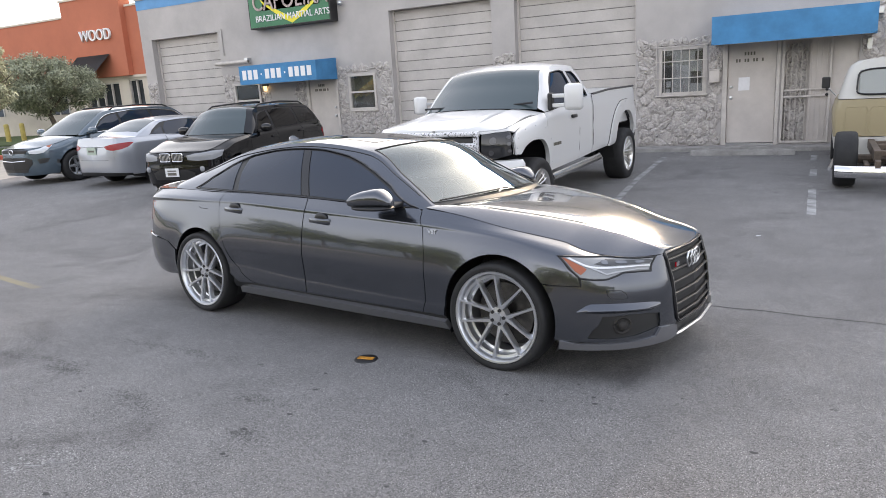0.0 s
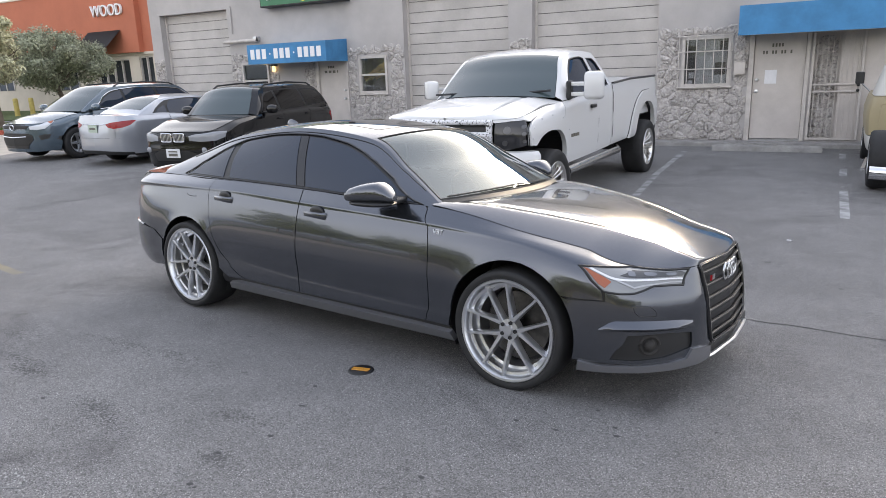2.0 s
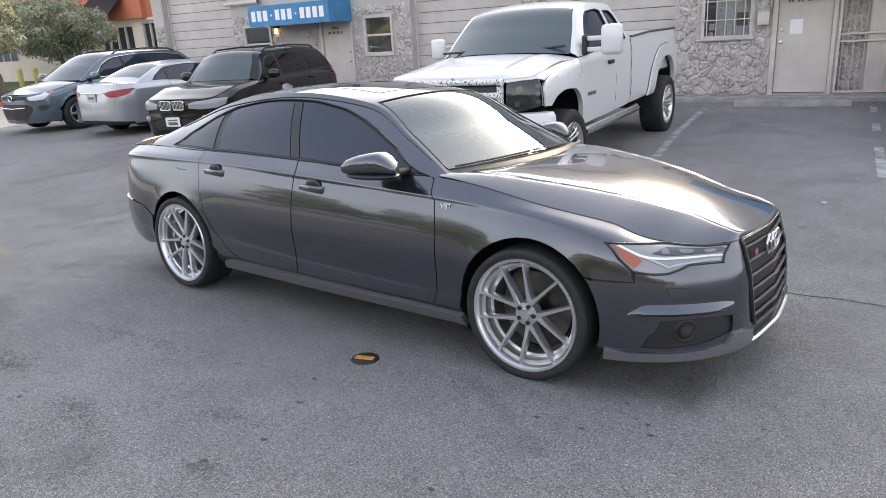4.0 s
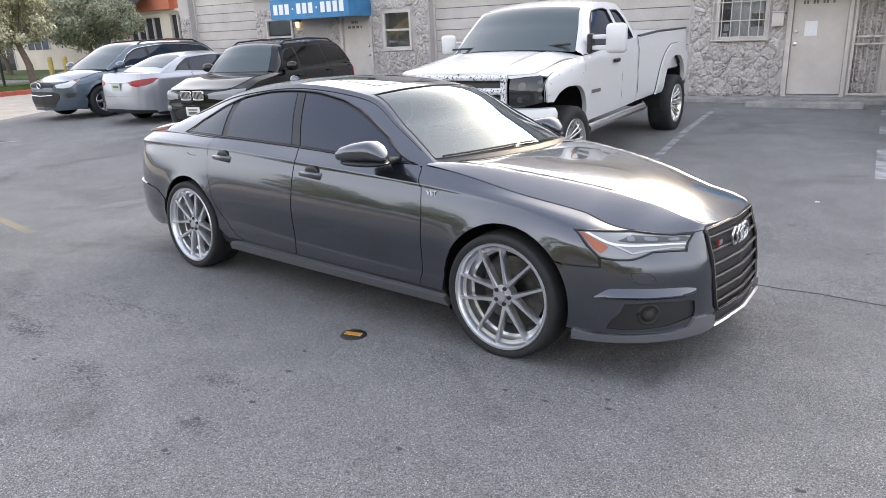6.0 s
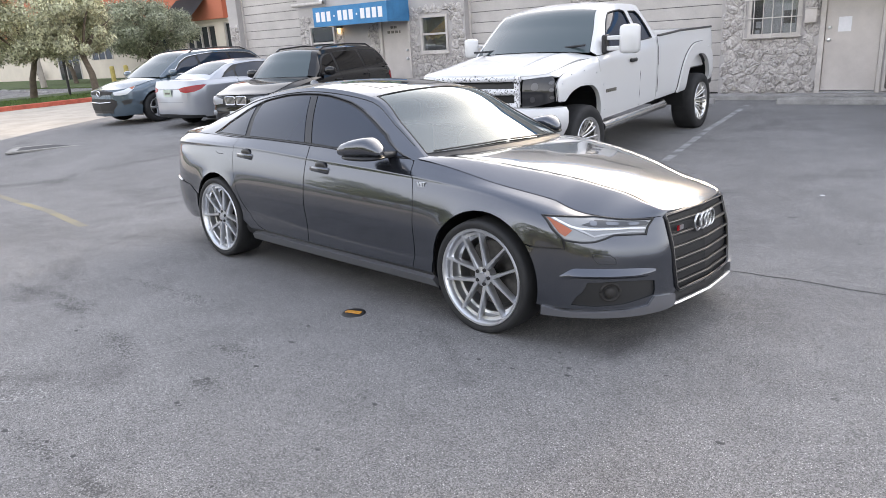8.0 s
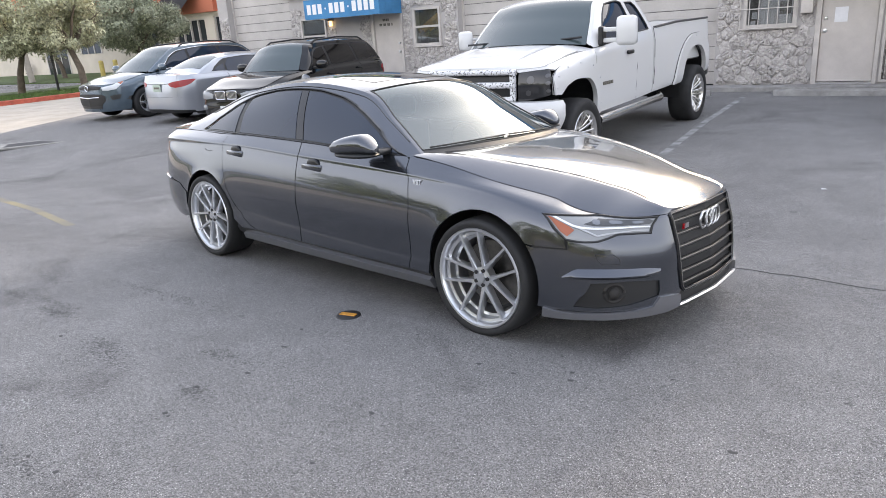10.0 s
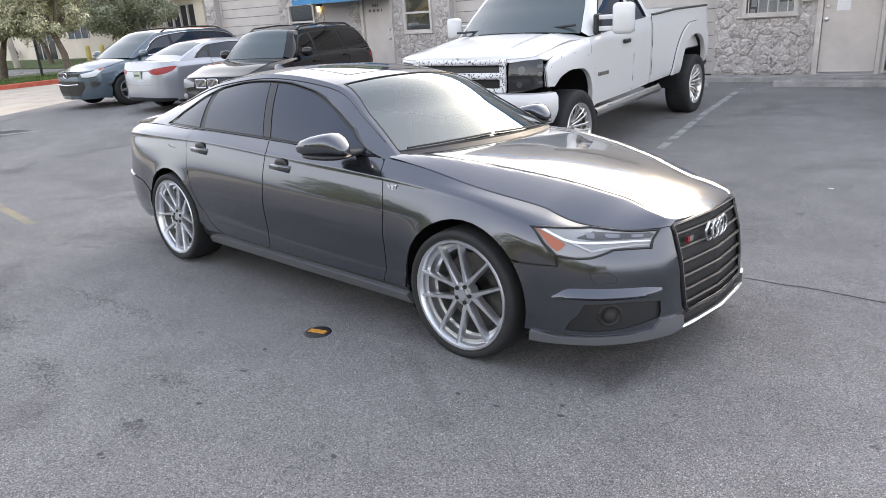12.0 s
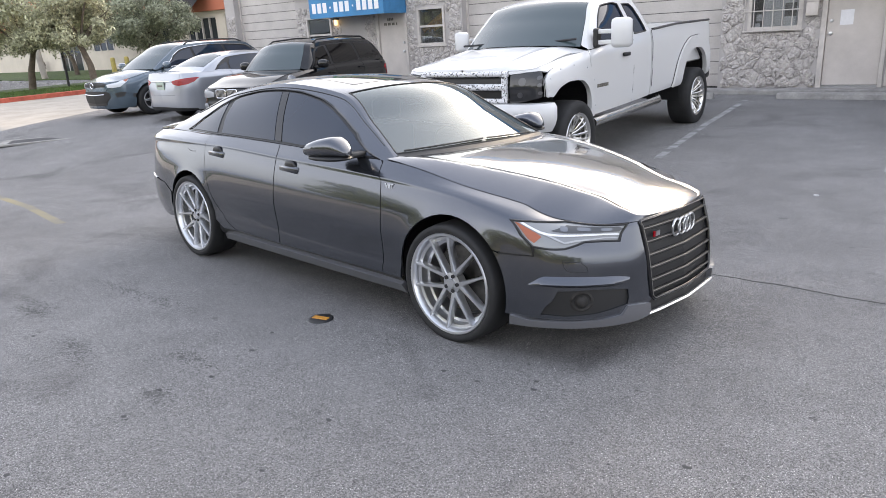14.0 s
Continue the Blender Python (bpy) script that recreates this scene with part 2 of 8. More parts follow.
def asphalt_material():
    m = material("worn_asphalt", (0.1, 0.1, 0.1), 0.85)
    n, l = m.node_tree.nodes, m.node_tree.links
    b = n["Principled BSDF"]
    co = n.new("ShaderNodeTexCoord")

    def noise_node(scale, detail=5, rough=0.6, dist=0.0):
        t = n.new("ShaderNodeTexNoise")
        t.inputs["Scale"].default_value, t.inputs["Detail"].default_value, t.inputs["Roughness"].default_value, t.inputs["Distortion"].default_value = scale, detail, rough, dist
        l.new(co.outputs["Object"], t.inputs["Vector"])
        return t.outputs["Fac"]

    def ramp(fac, p0, c0, p1, c1):
        r = n.new("ShaderNodeValToRGB")
        r.color_ramp.elements[0].position, r.color_ramp.elements[1].position = p0, p1
        r.color_ramp.elements[0].color, r.color_ramp.elements[1].color = (*c0, 1), (*c1, 1)
        l.new(fac, r.inputs["Fac"])
        return r.outputs["Color"]

    def mix(a, b_, fac, mode="MULTIPLY"):
        x = n.new("ShaderNodeMix")
        x.data_type, x.blend_type = "RGBA", mode
        x.inputs["Factor"].default_value = fac
        l.new(a, x.inputs["A"])
        l.new(b_, x.inputs["B"])
        return x.outputs["Result"]

    base = ramp(noise_node(0.35, 6, 0.6, 0.4), 0.3, (0.150, 0.146, 0.145), 0.7, (0.203, 0.199, 0.198))
    mid = ramp(noise_node(2.2, 6, 0.7), 0.3, (0.80, 0.80, 0.80), 0.62, (1, 1, 1))
    v = n.new("ShaderNodeTexVoronoi")
    v.inputs["Scale"].default_value = 230
    l.new(co.outputs["Object"], v.inputs["Vector"])
    grain = ramp(v.outputs["Color"], 0.15, (0.36, 0.36, 0.36), 0.9, (1.78, 1.77, 1.76))
    c = mix(mix(base, mid, 1.0), grain, 0.9)
    spots = ramp(noise_node(7.5, 2, 0.5), 0.73, (1, 1, 1), 0.76, (0.45, 0.45, 0.46))
    c = mix(c, spots, 0.8)
    patch = ramp(noise_node(0.55, 3, 0.5, 0.6), 0.56, (0, 0, 0), 0.66, (1, 1, 1))
    v2 = n.new("ShaderNodeTexVoronoi")
    v2.inputs["Scale"].default_value = 75
    l.new(co.outputs["Object"], v2.inputs["Vector"])
    pits = ramp(v2.outputs["Distance"], 0.22, (0.42, 0.42, 0.43), 0.42, (1.05, 1.05, 1.05))
    pm = n.new("ShaderNodeMix")
    pm.data_type, pm.blend_type = "RGBA", "MULTIPLY"
    l.new(patch, pm.inputs["Factor"])
    l.new(c, pm.inputs["A"])
    l.new(pits, pm.inputs["B"])
    c = pm.outputs["Result"]
    v3 = n.new("ShaderNodeTexVoronoi")
    v3.inputs["Scale"].default_value = 95
    l.new(co.outputs["Object"], v3.inputs["Vector"])
    chips = ramp(v3.outputs["Distance"], 0.16, (2.9, 2.86, 2.8), 0.24, (1, 1, 1))
    c = mix(c, chips, 0.8)
    oil = ramp(noise_node(0.8, 5, 0.6, 0.9), 0.56, (1, 1, 1), 0.70, (0.60, 0.59, 0.60))
    c = mix(c, oil, 0.8)
    l.new(c, b.inputs["Base Color"])
    bp = n.new("ShaderNodeBump")
    bp.inputs["Strength"].default_value, bp.inputs["Distance"].default_value = 0.5, 0.006
    l.new(v.outputs["Distance"], bp.inputs["Height"])
    l.new(bp.outputs["Normal"], b.inputs["Normal"])
    return m


M_ASPHALT = asphalt_material()
M_GRASS = material("lawn", (0.07, 0.11, 0.03), 0.9, vary=0.4, scale=2, bump=0.8, bump_scale=60, fine=0.4)
M_FAR = material("far_ground", (0.16, 0.155, 0.14), 0.95, vary=0.3, scale=0.05)



def lot_edge(y):
    return float(np.interp(y, (-14, 5, 8, 11.2, 13, 20), (-15.0, -16.2, -17.65, -19.5, -20.0, -20.0)))


lot = ground_mesh("road", -20, 26, -16, 15.0, 0.25, M_ASPHALT, lift=0.004, edge=lot_edge)
tagged(lot, "grey worn asphalt lot with dark spots", "asphalt", kind="structure")
bm = bmesh.new()
bmesh.ops.create_grid(bm, x_segments=8, y_segments=8, size=700)
far = finish("ground", bm, M_FAR)
far.location.z = -0.17
tagged(far, "flat grey ground reaching the horizon", "ground", kind="structure")
street = ground_mesh("street", -28.4, -14.0, -60, 60, 0.5, M_CONC, lift=-0.016)
tagged(street, "pale beige concrete street with joints", "street", kind="structure")

# ---- grey building ----
FY = 15.5
H_TOP = 5.0
building = empty("wall_north", Matrix.Identity(4), "grey painted commercial building front", "building", kind="structure")


def facade():
    """The front wall, pierced by garage doors, windows and doors."""
    x0, x1 = -18.5, 18.0
    holes = [(-18.05, -15.3, 0.0, 3.68), (-14.85, -13.85, 1.25, 2.17), (-12.2, -11.25, 0.2, 2.25), (-10.84, -10.0, 1.31, 2.19),
             (-9.47, -6.68, 0.0, 3.68), (-6.1, -3.35, 0.0, 3.68), (-2.84, -1.93, 1.29, 2.22), (-1.53, -0.56, 0.22, 2.3), (-0.5, 0.8, 0.22, 2.3)]
    xs = sorted({x0, x1, *[h[0] for h in holes], *[h[1] for h in holes]})
    rows = []
    for a, b in zip(xs, xs[1:]):
        inside = [h for h in holes if h[0] <= a + 1e-6 and h[1] >= b - 1e-6]
        if not inside:
            rows.append((a, b, FY, FY + 0.25, 0.0, H_TOP - 0.42))
        else:
            h = inside[0]
            if h[2] > 0.01:
                rows.append((a, b, FY, FY + 0.25, 0.0, h[2]))
            rows.append((a, b, FY, FY + 0.25, h[3], H_TOP - 0.42))
    bm = boxes(*rows)
    bmesh.ops.remove_doubles(bm, verts=bm.verts, dist=1e-4)
    part("front_wall", bm, M_WALL, building)
    part("blue_band", boxes((x0 - 0.01, x1, FY - 0.01, FY + 0.25, H_TOP - 0.42, H_TOP - 0.14)), M_BLUEBAND, building, "blue painted band under the roof edge")
    part("coping", boxes((x0 - 0.04, x1, FY - 0.05, FY + 0.3, H_TOP - 0.14, H_TOP), bevel=0.01), M_WALL, building)
    part("side_wall", boxes((x0, x0 + 0.25, FY + 0.25, 34, 0, H_TOP)), M_WALL, building)
    part("east_wall", boxes((x1 - 0.25, x1, FY + 0.25, 34, 0, H_TOP)), M_WALL, building)
    part("back_wall", boxes((x0, x1, 34, 34.25, 0, H_TOP)), M_WALL, building)
    part("roof", boxes((x0 + 0.26, x1 - 0.26, FY + 0.26, 33.9, H_TOP - 0.5, H_TOP - 0.35)), M_CONC, building)


facade()
walk_slab = finish("pavement", boxes((-18.5, 18.0, 14.98, FY, -0.1, 0.2), bevel=0.01), M_STOPC)
tagged(walk_slab, "narrow worn concrete step along the building", "pavement", kind="structure")

M_SIGNGREEN = material("green_sign_face", (0.02, 0.17, 0.08), 0.35, vary=0.15, scale=3)
M_SIGNYEL = material("yellow_sign_paint", (0.78, 0.68, 0.05), 0.4)
M_SIGNROSE = material("faded_rose_lettering", (0.50, 0.40, 0.38), 0.5, vary=0.5, scale=6)
M_SIGNBRN = material("brown_sign_paint", (0.16, 0.08, 0.06), 0.5)
M_PAPER = material("paper", (0.75, 0.75, 0.77), 0.8, vary=0.05, scale=12)
M_PANE = glass("shop_window_glass", (0.5, 0.5, 0.5), see=0.95)
M_PLANK = material("tan_plank", (0.50, 0.31, 0.12), 0.7, vary=0.3, scale=7)
M_GREYBAR = material("faded_dark_lettering", (0.13, 0.12, 0.10), 0.6)
M_ROOM = material("dim_room_wall", (0.22, 0.2, 0.18), 0.9, vary=0.2, scale=2)

# garage doors: recessed, each of stacked sections
def garage(x0, x1, top, label):
    e = empty("garage_door", Matrix.Translation((0, 0, 0)), label, "garage door", "roll-up doors of the building")
    n = 14
    z0 = 0.2
    h = (top - z0) / n
    me = None
    for i in range(n):
        tilt = random.uniform(-0.004, 0.004)
        bm = boxes((x0 + 0.02, x1 - 0.02, FY + 0.235 + tilt, FY + 0.265 + tilt, z0 + i * h + 0.004, z0 + (i + 1) * h - 0.006), bevel=0.006)
        part("panel", bm, M_GARAGE, e)
    part("backing", boxes((x0, x1, FY + 0.27, FY + 0.29, z0 - 0.2, top)), M_DARK, e)
    part("side_track", boxes((x0 - 0.001, x0 + 0.05, FY + 0.19, FY + 0.234, 0.2, top)), M_TRIM, e)
    part("side_track", boxes((x1 - 0.05, x1 + 0.001, FY + 0.19, FY + 0.234, 0.2, top)), M_TRIM, e)
    return e


for gx0, gx1 in ((-18.05, -15.3), (-9.47, -6.68), (-6.1, -3.35)):
    garage(gx0, gx1, 3.68, "pale ribbed roll-up garage door, closed and weathered")

# stone cladding, each stone a lump of its own
def clip(poly, n, d):
    out = []
    for a, b in zip(poly, poly[1:] + poly[:1]):
        da, db = a[0] * n[0] + a[1] * n[1] - d, b[0] * n[0] + b[1] * n[1] - d
        if da <= 0:
            out.append(a)
        if (da < 0 < db) or (db < 0 < da):
            t = da / (da - db)
            out.append((a[0] + t * (b[0] - a[0]), a[1] + t * (b[1] - a[1])))
    return out


rs = random.Random(5)


def stone_mesh(poly):
    """A rounded craggy lump over a polygon of (x, z) on the wall."""
    cx, cz = sum(p[0] for p in poly) / len(poly), sum(p[1] for p in poly) / len(poly)
    for _ in range(2):  # round the corners off
        poly = [q for a, b in zip(poly, poly[1:] + poly[:1]) for q in ((a[0] * 0.78 + b[0] * 0.22, a[1] * 0.78 + b[1] * 0.22), (a[0] * 0.22 + b[0] * 0.78, a[1] * 0.22 + b[1] * 0.78))]
    poly = [p for i, p in enumerate(poly) if math.hypot(p[0] - poly[i - 1][0], p[1] - poly[i - 1][1]) > 0.012]
    n = len(poly)
    if n < 5:
        return None
    h = rs.uniform(0.022, 0.048)
    bm = bmesh.new()
    rings = []
    for k, (f, d) in enumerate(((1.03, 0.0), (0.93, -0.6), (0.68, -0.95), (0.34, -1.0))):
        j = (0.0, 0.008, 0.016, 0.016)[k]
        w = (0, 0.35, 0.5, 0.5)[k]
        rings.append([bm.verts.new((cx + (x - cx) * f + rs.uniform(-j, j), h * d * (1 + rs.uniform(-w, w)), cz + (z - cz) * f + rs.uniform(-j, j))) for x, z in poly])
    c = bm.verts.new((cx, -h * rs.uniform(0.6, 1.3), cz))
    for a, b in zip(rings, rings[1:]):
        for i in range(n):
            bm.faces.new((a[i], a[(i + 1) % n], b[(i + 1) % n], b[i]))
    for i in range(n):
        bm.faces.new((rings[-1][i], rings[-1][(i + 1) % n], c))
    bmesh.ops.recalc_face_normals(bm, faces=bm.faces)
    return bm


def cladding(x0, x1, z0, z1, holes=(), size=0.165, ragged=True):
    e = empty("stone_cladding", Matrix.Translation((0, FY - 0.002, 0)), "rough painted stone cladding on the wall", "stone wall", kind="structure")
    seeds = []
    nz = max(1, round((z1 - z0) / size))
    for j in range(-1, nz + 2):
        nx = max(1, round((x1 - x0) / (size * 1.25)))
        for i in range(-1, nx + 2):
            seeds.append((x0 + (i + 0.5 + rs.uniform(-0.38, 0.38) + 0.5 * (j % 2)) * (x1 - x0) / nx, z0 + (j + 0.5 + rs.uniform(-0.38, 0.38)) * (z1 - z0) / nz))
    for s in seeds:
        if not (x0 - 0.02 < s[0] < x1 + 0.02 and z0 - 0.02 < s[1] < z1) or any(a < s[0] < b and c < s[1] < d for a, b, c, d in holes):
            continue
        top = z1 + (0.14 if ragged else 0)
        poly = [(x0, z0), (x1, z0), (x1, top), (x0, top)]
        for q in seeds:
            if q is s or math.hypot(q[0] - s[0], q[1] - s[1]) > 0.75:
                continue
            n = (q[0] - s[0], q[1] - s[1])
            m = ((q[0] + s[0]) / 2, (q[1] + s[1]) / 2)
            poly = clip(poly, n, n[0] * m[0] + n[1] * m[1])
            if len(poly) < 3:
                break
        for a, b, c, d in holes:
            if len(poly) < 3:
                break
            gaps = [(s[0] - b, (-1, 0), -b), (a - s[0], (1, 0), a), (s[1] - d, (0, -1), -d), (c - s[1], (0, 1), c)]
            g = max(gaps)
            poly = clip(poly, g[1], g[2])
        if len(poly) >= 3:
            lump = stone_mesh(poly)
            if lump:
                part("stone", lump, M_STONE, e, smooth=35)
    return e


cladding(-3.33, -1.60, 0.2, 2.42, [(-2.9, -1.87, 1.23, 2.28)])
cladding(-11.18, -9.50, 0.2, 2.42, [(-10.9, -9.94, 1.25, 2.25)])
cladding(-6.66, -6.12, 0.9, 2.40)
cladding(-15.28, -13.88, 1.1, 2.42, [(-14.92, -13.90, 1.19, 2.23)])
cladding(-18.48, -18.07, 0.6, 2.42)
cladding(0.84, 2.6, 0.2, 2.95, size=0.24)
cladding(-12.65, -12.24, 1.2, 2.1)
cladding(-13.85, -13.55, 1.2, 2.15)


def window(name, x0, x1, z0, z1, label, sash=True, pane=None):
    e = empty(name, Matrix.Translation((0, FY, 0)), label, "window", kind="structure")
    f = 0.05
    part("window_frame", boxes((x0 - f, x0 + 0.01, -0.035, 0.08, z0 - f, z1 + f), (x1 - 0.01, x1 + f, -0.035, 0.08, z0 - f, z1 + f), (x0, x1, -0.035, 0.08, z1 - 0.01, z1 + f), (x0, x1, -0.035, 0.08, z0 - f, z0 + 0.01)), M_TRIM, e)
    part("window_sill", boxes((x0 - 0.07, x1 + 0.07, -0.07, 0.02, z0 - f - 0.035, z0 - f - 0.002), bevel=0.006), M_TRIM, e)
    zm = (z0 + z1) / 2
    if sash:
        part("sash_bar", boxes((x0, x1, 0.0, 0.05, zm - 0.025, zm + 0.025), bevel=0.004), M_TRIM, e)
        for a, b in ((z0, zm - 0.025), (zm + 0.025, z1)):
            part("pane", boxes((x0, x1, 0.02, 0.026, a, b)), M_PANE, e).visible_shadow = False
    else:
        part("pane", boxes((x0, x1, 0.02, 0.026, z0, z1)), M_PANE, e).visible_shadow = False
    part("room", boxes((x0 - 0.25, x1 + 0.25, 0.9, 0.92, z0 - 0.3, z1 + 0.3), (x0 - 0.27, x0 - 0.25, 0.25, 0.92, z0 - 0.3, z1 + 0.3), (x1 + 0.25, x1 + 0.27, 0.25, 0.92, z0 - 0.3, z1 + 0.3), (x0 - 0.25, x1 + 0.25, 0.25, 0.9, z1 + 0.28, z1 + 0.3), (x0 - 0.25, x1 + 0.25, 0.25, 0.9, z0 - 0.3, z0 - 0.28)), M_ROOM, e)
    return e


window("window_1", -14.85, -13.95, 1.25, 2.14, "white sash window beside the awning")
window("window_2", -10.80, -10.04, 1.33, 2.16, "white sash window with boards behind")
window("window_3", -2.80, -1.97, 1.32, 2.20, "white window behind a barred grille", sash=False)
for k, (a, b, t) in enumerate(((-10.75, -10.2, 18), (-10.7, -10.12, 26), (-10.6, -10.05, 33))):
    bm = bmesh.new()
    box(bm, -0.06, 0.06, -0.01, 0.01, -0.45, 0.45, m=pose(-10.42 + 0.14 * k, FY + 0.16 + 0.05 * k, 1.86, 0, 55 + t * 0.3, 0))
    tagged(finish("plank", bm, M_PLANK), "tan wooden plank leaning inside the window", "plank", "planks behind the window")
sheet = finish("curtain", boxes((-2.58, -2.0, FY + 0.045, FY + 0.055, 1.325, 2.19)), M_PAPER)
tagged(sheet, "pale sheet hanging behind the barred window", "curtain")
bars = empty("window_grille", Matrix.Translation((0, FY - 0.09, 0)), "white welded bars in front of the window", "window grille")
for i in range(7):
    x = -2.90 + 1.0 * i / 6
    part("bar", rods(((x, 0, 1.24), (x, 0, 2.28)), r=0.009, seg=6), M_TRIM, bars)
for z in (1.26, 1.62, 1.96, 2.26):
    part("cross_bar", rods(((-2.92, -0.004, z), (-1.88, -0.004, z)), r=0.010, seg=6), M_TRIM, bars)
for x in (-2.91, -1.89):
    for z in (1.25, 2.24):
        part("bracket", boxes((x - 0.012, x + 0.012, 0, 0.09, z, z + 0.03)), M_TRIM, bars)
for x, z, w, h in ((-2.66, 1.50, 0.10, 0.12), (-2.68, 1.36, 0.09, 0.08), (-2.35, 1.40, 0.14, 0.12), (-2.12, 1.62, 0.2, 0.24), (-2.06, 2.05, 0.16, 0.2)):
    p = finish("notice", boxes((x - w / 2, x + w / 2, FY + 0.028, FY + 0.031, z - h / 2, z + h / 2)), M_PAPER if h < 0.2 else M_ROOM)
    tagged(p, "small paper notice stuck inside the window", "notice", "notices in the barred window")

# doors
def door(name, x0, x1, top, label, hinge=1):
    e = empty(name, Matrix.Translation((0, FY, 0)), label, "door", kind="structure")
    part("door_frame", boxes((x0 - 0.09, x0, -0.03, 0.12, 0.2, top + 0.07), (x1, x1 + 0.07, -0.03, 0.12, 0.2, top + 0.07), (x0, x1, -0.03, 0.12, top, top + 0.07), bevel=0.006), M_TRIM, e)
    leaf = part("door_leaf", boxes((x0 + 0.006, x1 - 0.006, 0.03, 0.075, 0.245, top - 0.006), bevel=0.004), M_DOOR, e)
    part("threshold", boxes((x0, x1, -0.02, 0.1, 0.2, 0.238)), M_STEEL, e)
    xk = x0 + 0.075 if hinge > 0 else x1 - 0.075
    bm = bmesh.new()
    for z in (1.16, 1.38):
        lathe(bm, [(0.001, -0.03), (0.026, -0.026), (0.03, -0.012), (0.018, 0.0), (0.034, 0.004), (0.034, 0.032)] if z < 1.2 else [(0.001, -0.012), (0.024, -0.010), (0.03, 0.0), (0.03, 0.032)], 14, m=Matrix.Translation((xk, 0.0, z)))
    bmesh.ops.recalc_face_normals(bm, faces=bm.faces)
    part("knob_and_lock", bm, M_STEEL, e, smooth=40)
    return e


d1 = door("door_1", -1.50, -0.60, 2.27, "cream painted steel door with a paper notice")
d2 = door("door_2", -12.17, -11.28, 2.22, "cream painted door under the blue awning", hinge=-1)
p = finish("door_notice", boxes((-1.29, -1.08, FY + 0.0255, FY + 0.029, 1.30, 1.56)), M_PAPER)
tagged(p, "white paper sheet taped to the door", "notice")
for xs, zs in (((-1.36, -0.83), (2.02, 1.89)), ((-12.0, -11.55), (1.98, 1.86))):
    row = empty("door_sign", Matrix.Translation((0, FY + 0.026, 0)), "two rows of small dark letter bars on a door", "sign")
    x0, x1 = xs
    mid = (x0 + x1) / 2
    for z, n, half in ((zs[0], 4, 0.11), (zs[1], 10, (x1 - x0) / 2)):
        for i in range(n):
            if n == 10 and i in (2, 5, 8):
                continue
            x = mid - half + 2 * half * (i + 0.5) / n
            part("letter_bar", boxes((x - 0.016, x + 0.016, -0.008, 0.002, z - 0.032, z + 0.032)), M_GREYBAR, row)

# entrance with a steel gate
gate = empty("metal_gate", Matrix.Translation((0, FY, 0)), "white barred security gate, shut, before a wall recess", "gate")
part("gate_frame", boxes((-0.50, -0.455, -0.03, 0.02, 0.23, 2.25), (0.32, 0.365, -0.03, 0.02, 0.23, 2.25), (-0.455, 0.32, -0.03, 0.02, 2.21, 2.25), (-0.455, 0.32, -0.03, 0.02, 0.23, 0.27), (-0.455, 0.32, -0.03, 0.02, 1.12, 1.15), (-0.455, 0.32, -0.03, 0.02, 1.25, 1.28), bevel=0.004), M_TRIM, gate)
for i in range(9):
    x = -0.455 + 0.775 * (i + 0.5) / 9
    part("gate_bar", rods(((x, -0.005, 0.25), (x, -0.005, 2.23)), r=0.007, seg=6), M_TRIM, gate)
bm = bmesh.new()
for z in (1.15, 1.25):
    lathe(bm, [(0.001, -0.05), (0.026, -0.046), (0.03, -0.03), (0.012, -0.02), (0.012, 0.0)], 12, m=Matrix.Translation((0.30, -0.02, z)))
part("gate_lock", bm, M_BLACK, gate, smooth=40)
part("mesh_screen", boxes((-0.02, 0.32, 0.022, 0.026, 0.25, 2.22)), M_DOOR, gate)
recess = empty("entrance_recess", Matrix.Translation((0, FY, 0)), "painted recess beside the gate", "wall", kind="structure")
part("panel", boxes((0.37, 0.8, 0.05, 0.1, 0.2, 2.3)), M_DOOR, recess)
part("panel", boxes((-0.5, 0.37, 0.20, 0.24, 0.2, 2.3)), M_DOOR, recess)
cladding(-0.48, -0.06, 0.25, 2.2, size=0.2, ragged=False).location.y = FY + 0.198


def awning(x0, x1, z0, z1, depth, label):
    e = empty("awning", Matrix.Translation((0, FY, 0)), label, "awning", "blue awnings on the building")
    bm = bmesh.new()
    vs = [bm.verts.new(v) for v in ((x0, -depth, z0), (x1, -depth, z0), (x1, -depth, z1), (x0, -depth, z1), (x0, 0, z0), (x1, 0, z0), (x1, 0, z1 + 0.06), (x0, 0, z1 + 0.06))]
    for q in ((0, 1, 2, 3), (1, 5, 6, 2), (4, 0, 3, 7), (3, 2, 6, 7)):
        bm.faces.new([vs[i] for i in q])
    bmesh.ops.recalc_face_normals(bm, faces=bm.faces)
    bmesh.ops.solidify(bm, geom=bm.faces[:], thickness=0.006)
    part("cloth", bm, M_BLUE, e)
    part("frame", rods(((x0 + 0.01, -depth + 0.02, z0 + 0.01), (x1 - 0.01, -depth + 0.02, z0 + 0.01)), ((x0 + 0.02, -depth, z0 + 0.015), (x0 + 0.02, 0, z0 + 0.015)), ((x1 - 0.02, -depth, z0 + 0.015), (x1 - 0.02, 0, z0 + 0.015)), r=0.013), M_STEEL, e)
    return e


a1 = awning(-13.80, -11.20, 2.115, 2.61, 0.90, "blue cloth awning with a row of white bars")
awning(-1.72, 1.0, 2.20, 2.72, 0.9, "plain faded blue cloth awning over the doors")
for i in range(12):
    x = -13.72 + 2.40 * (i + 0.5) / 12
    w, h = (0.068, 0.125) if i not in (3, 7) else (0.02, 0.022)
    part("writing_bar", boxes((x - w, x + w, -0.907, -0.901, 2.365 - h, 2.365 + h)), M_WHITE, a1, "white bar in place of writing")

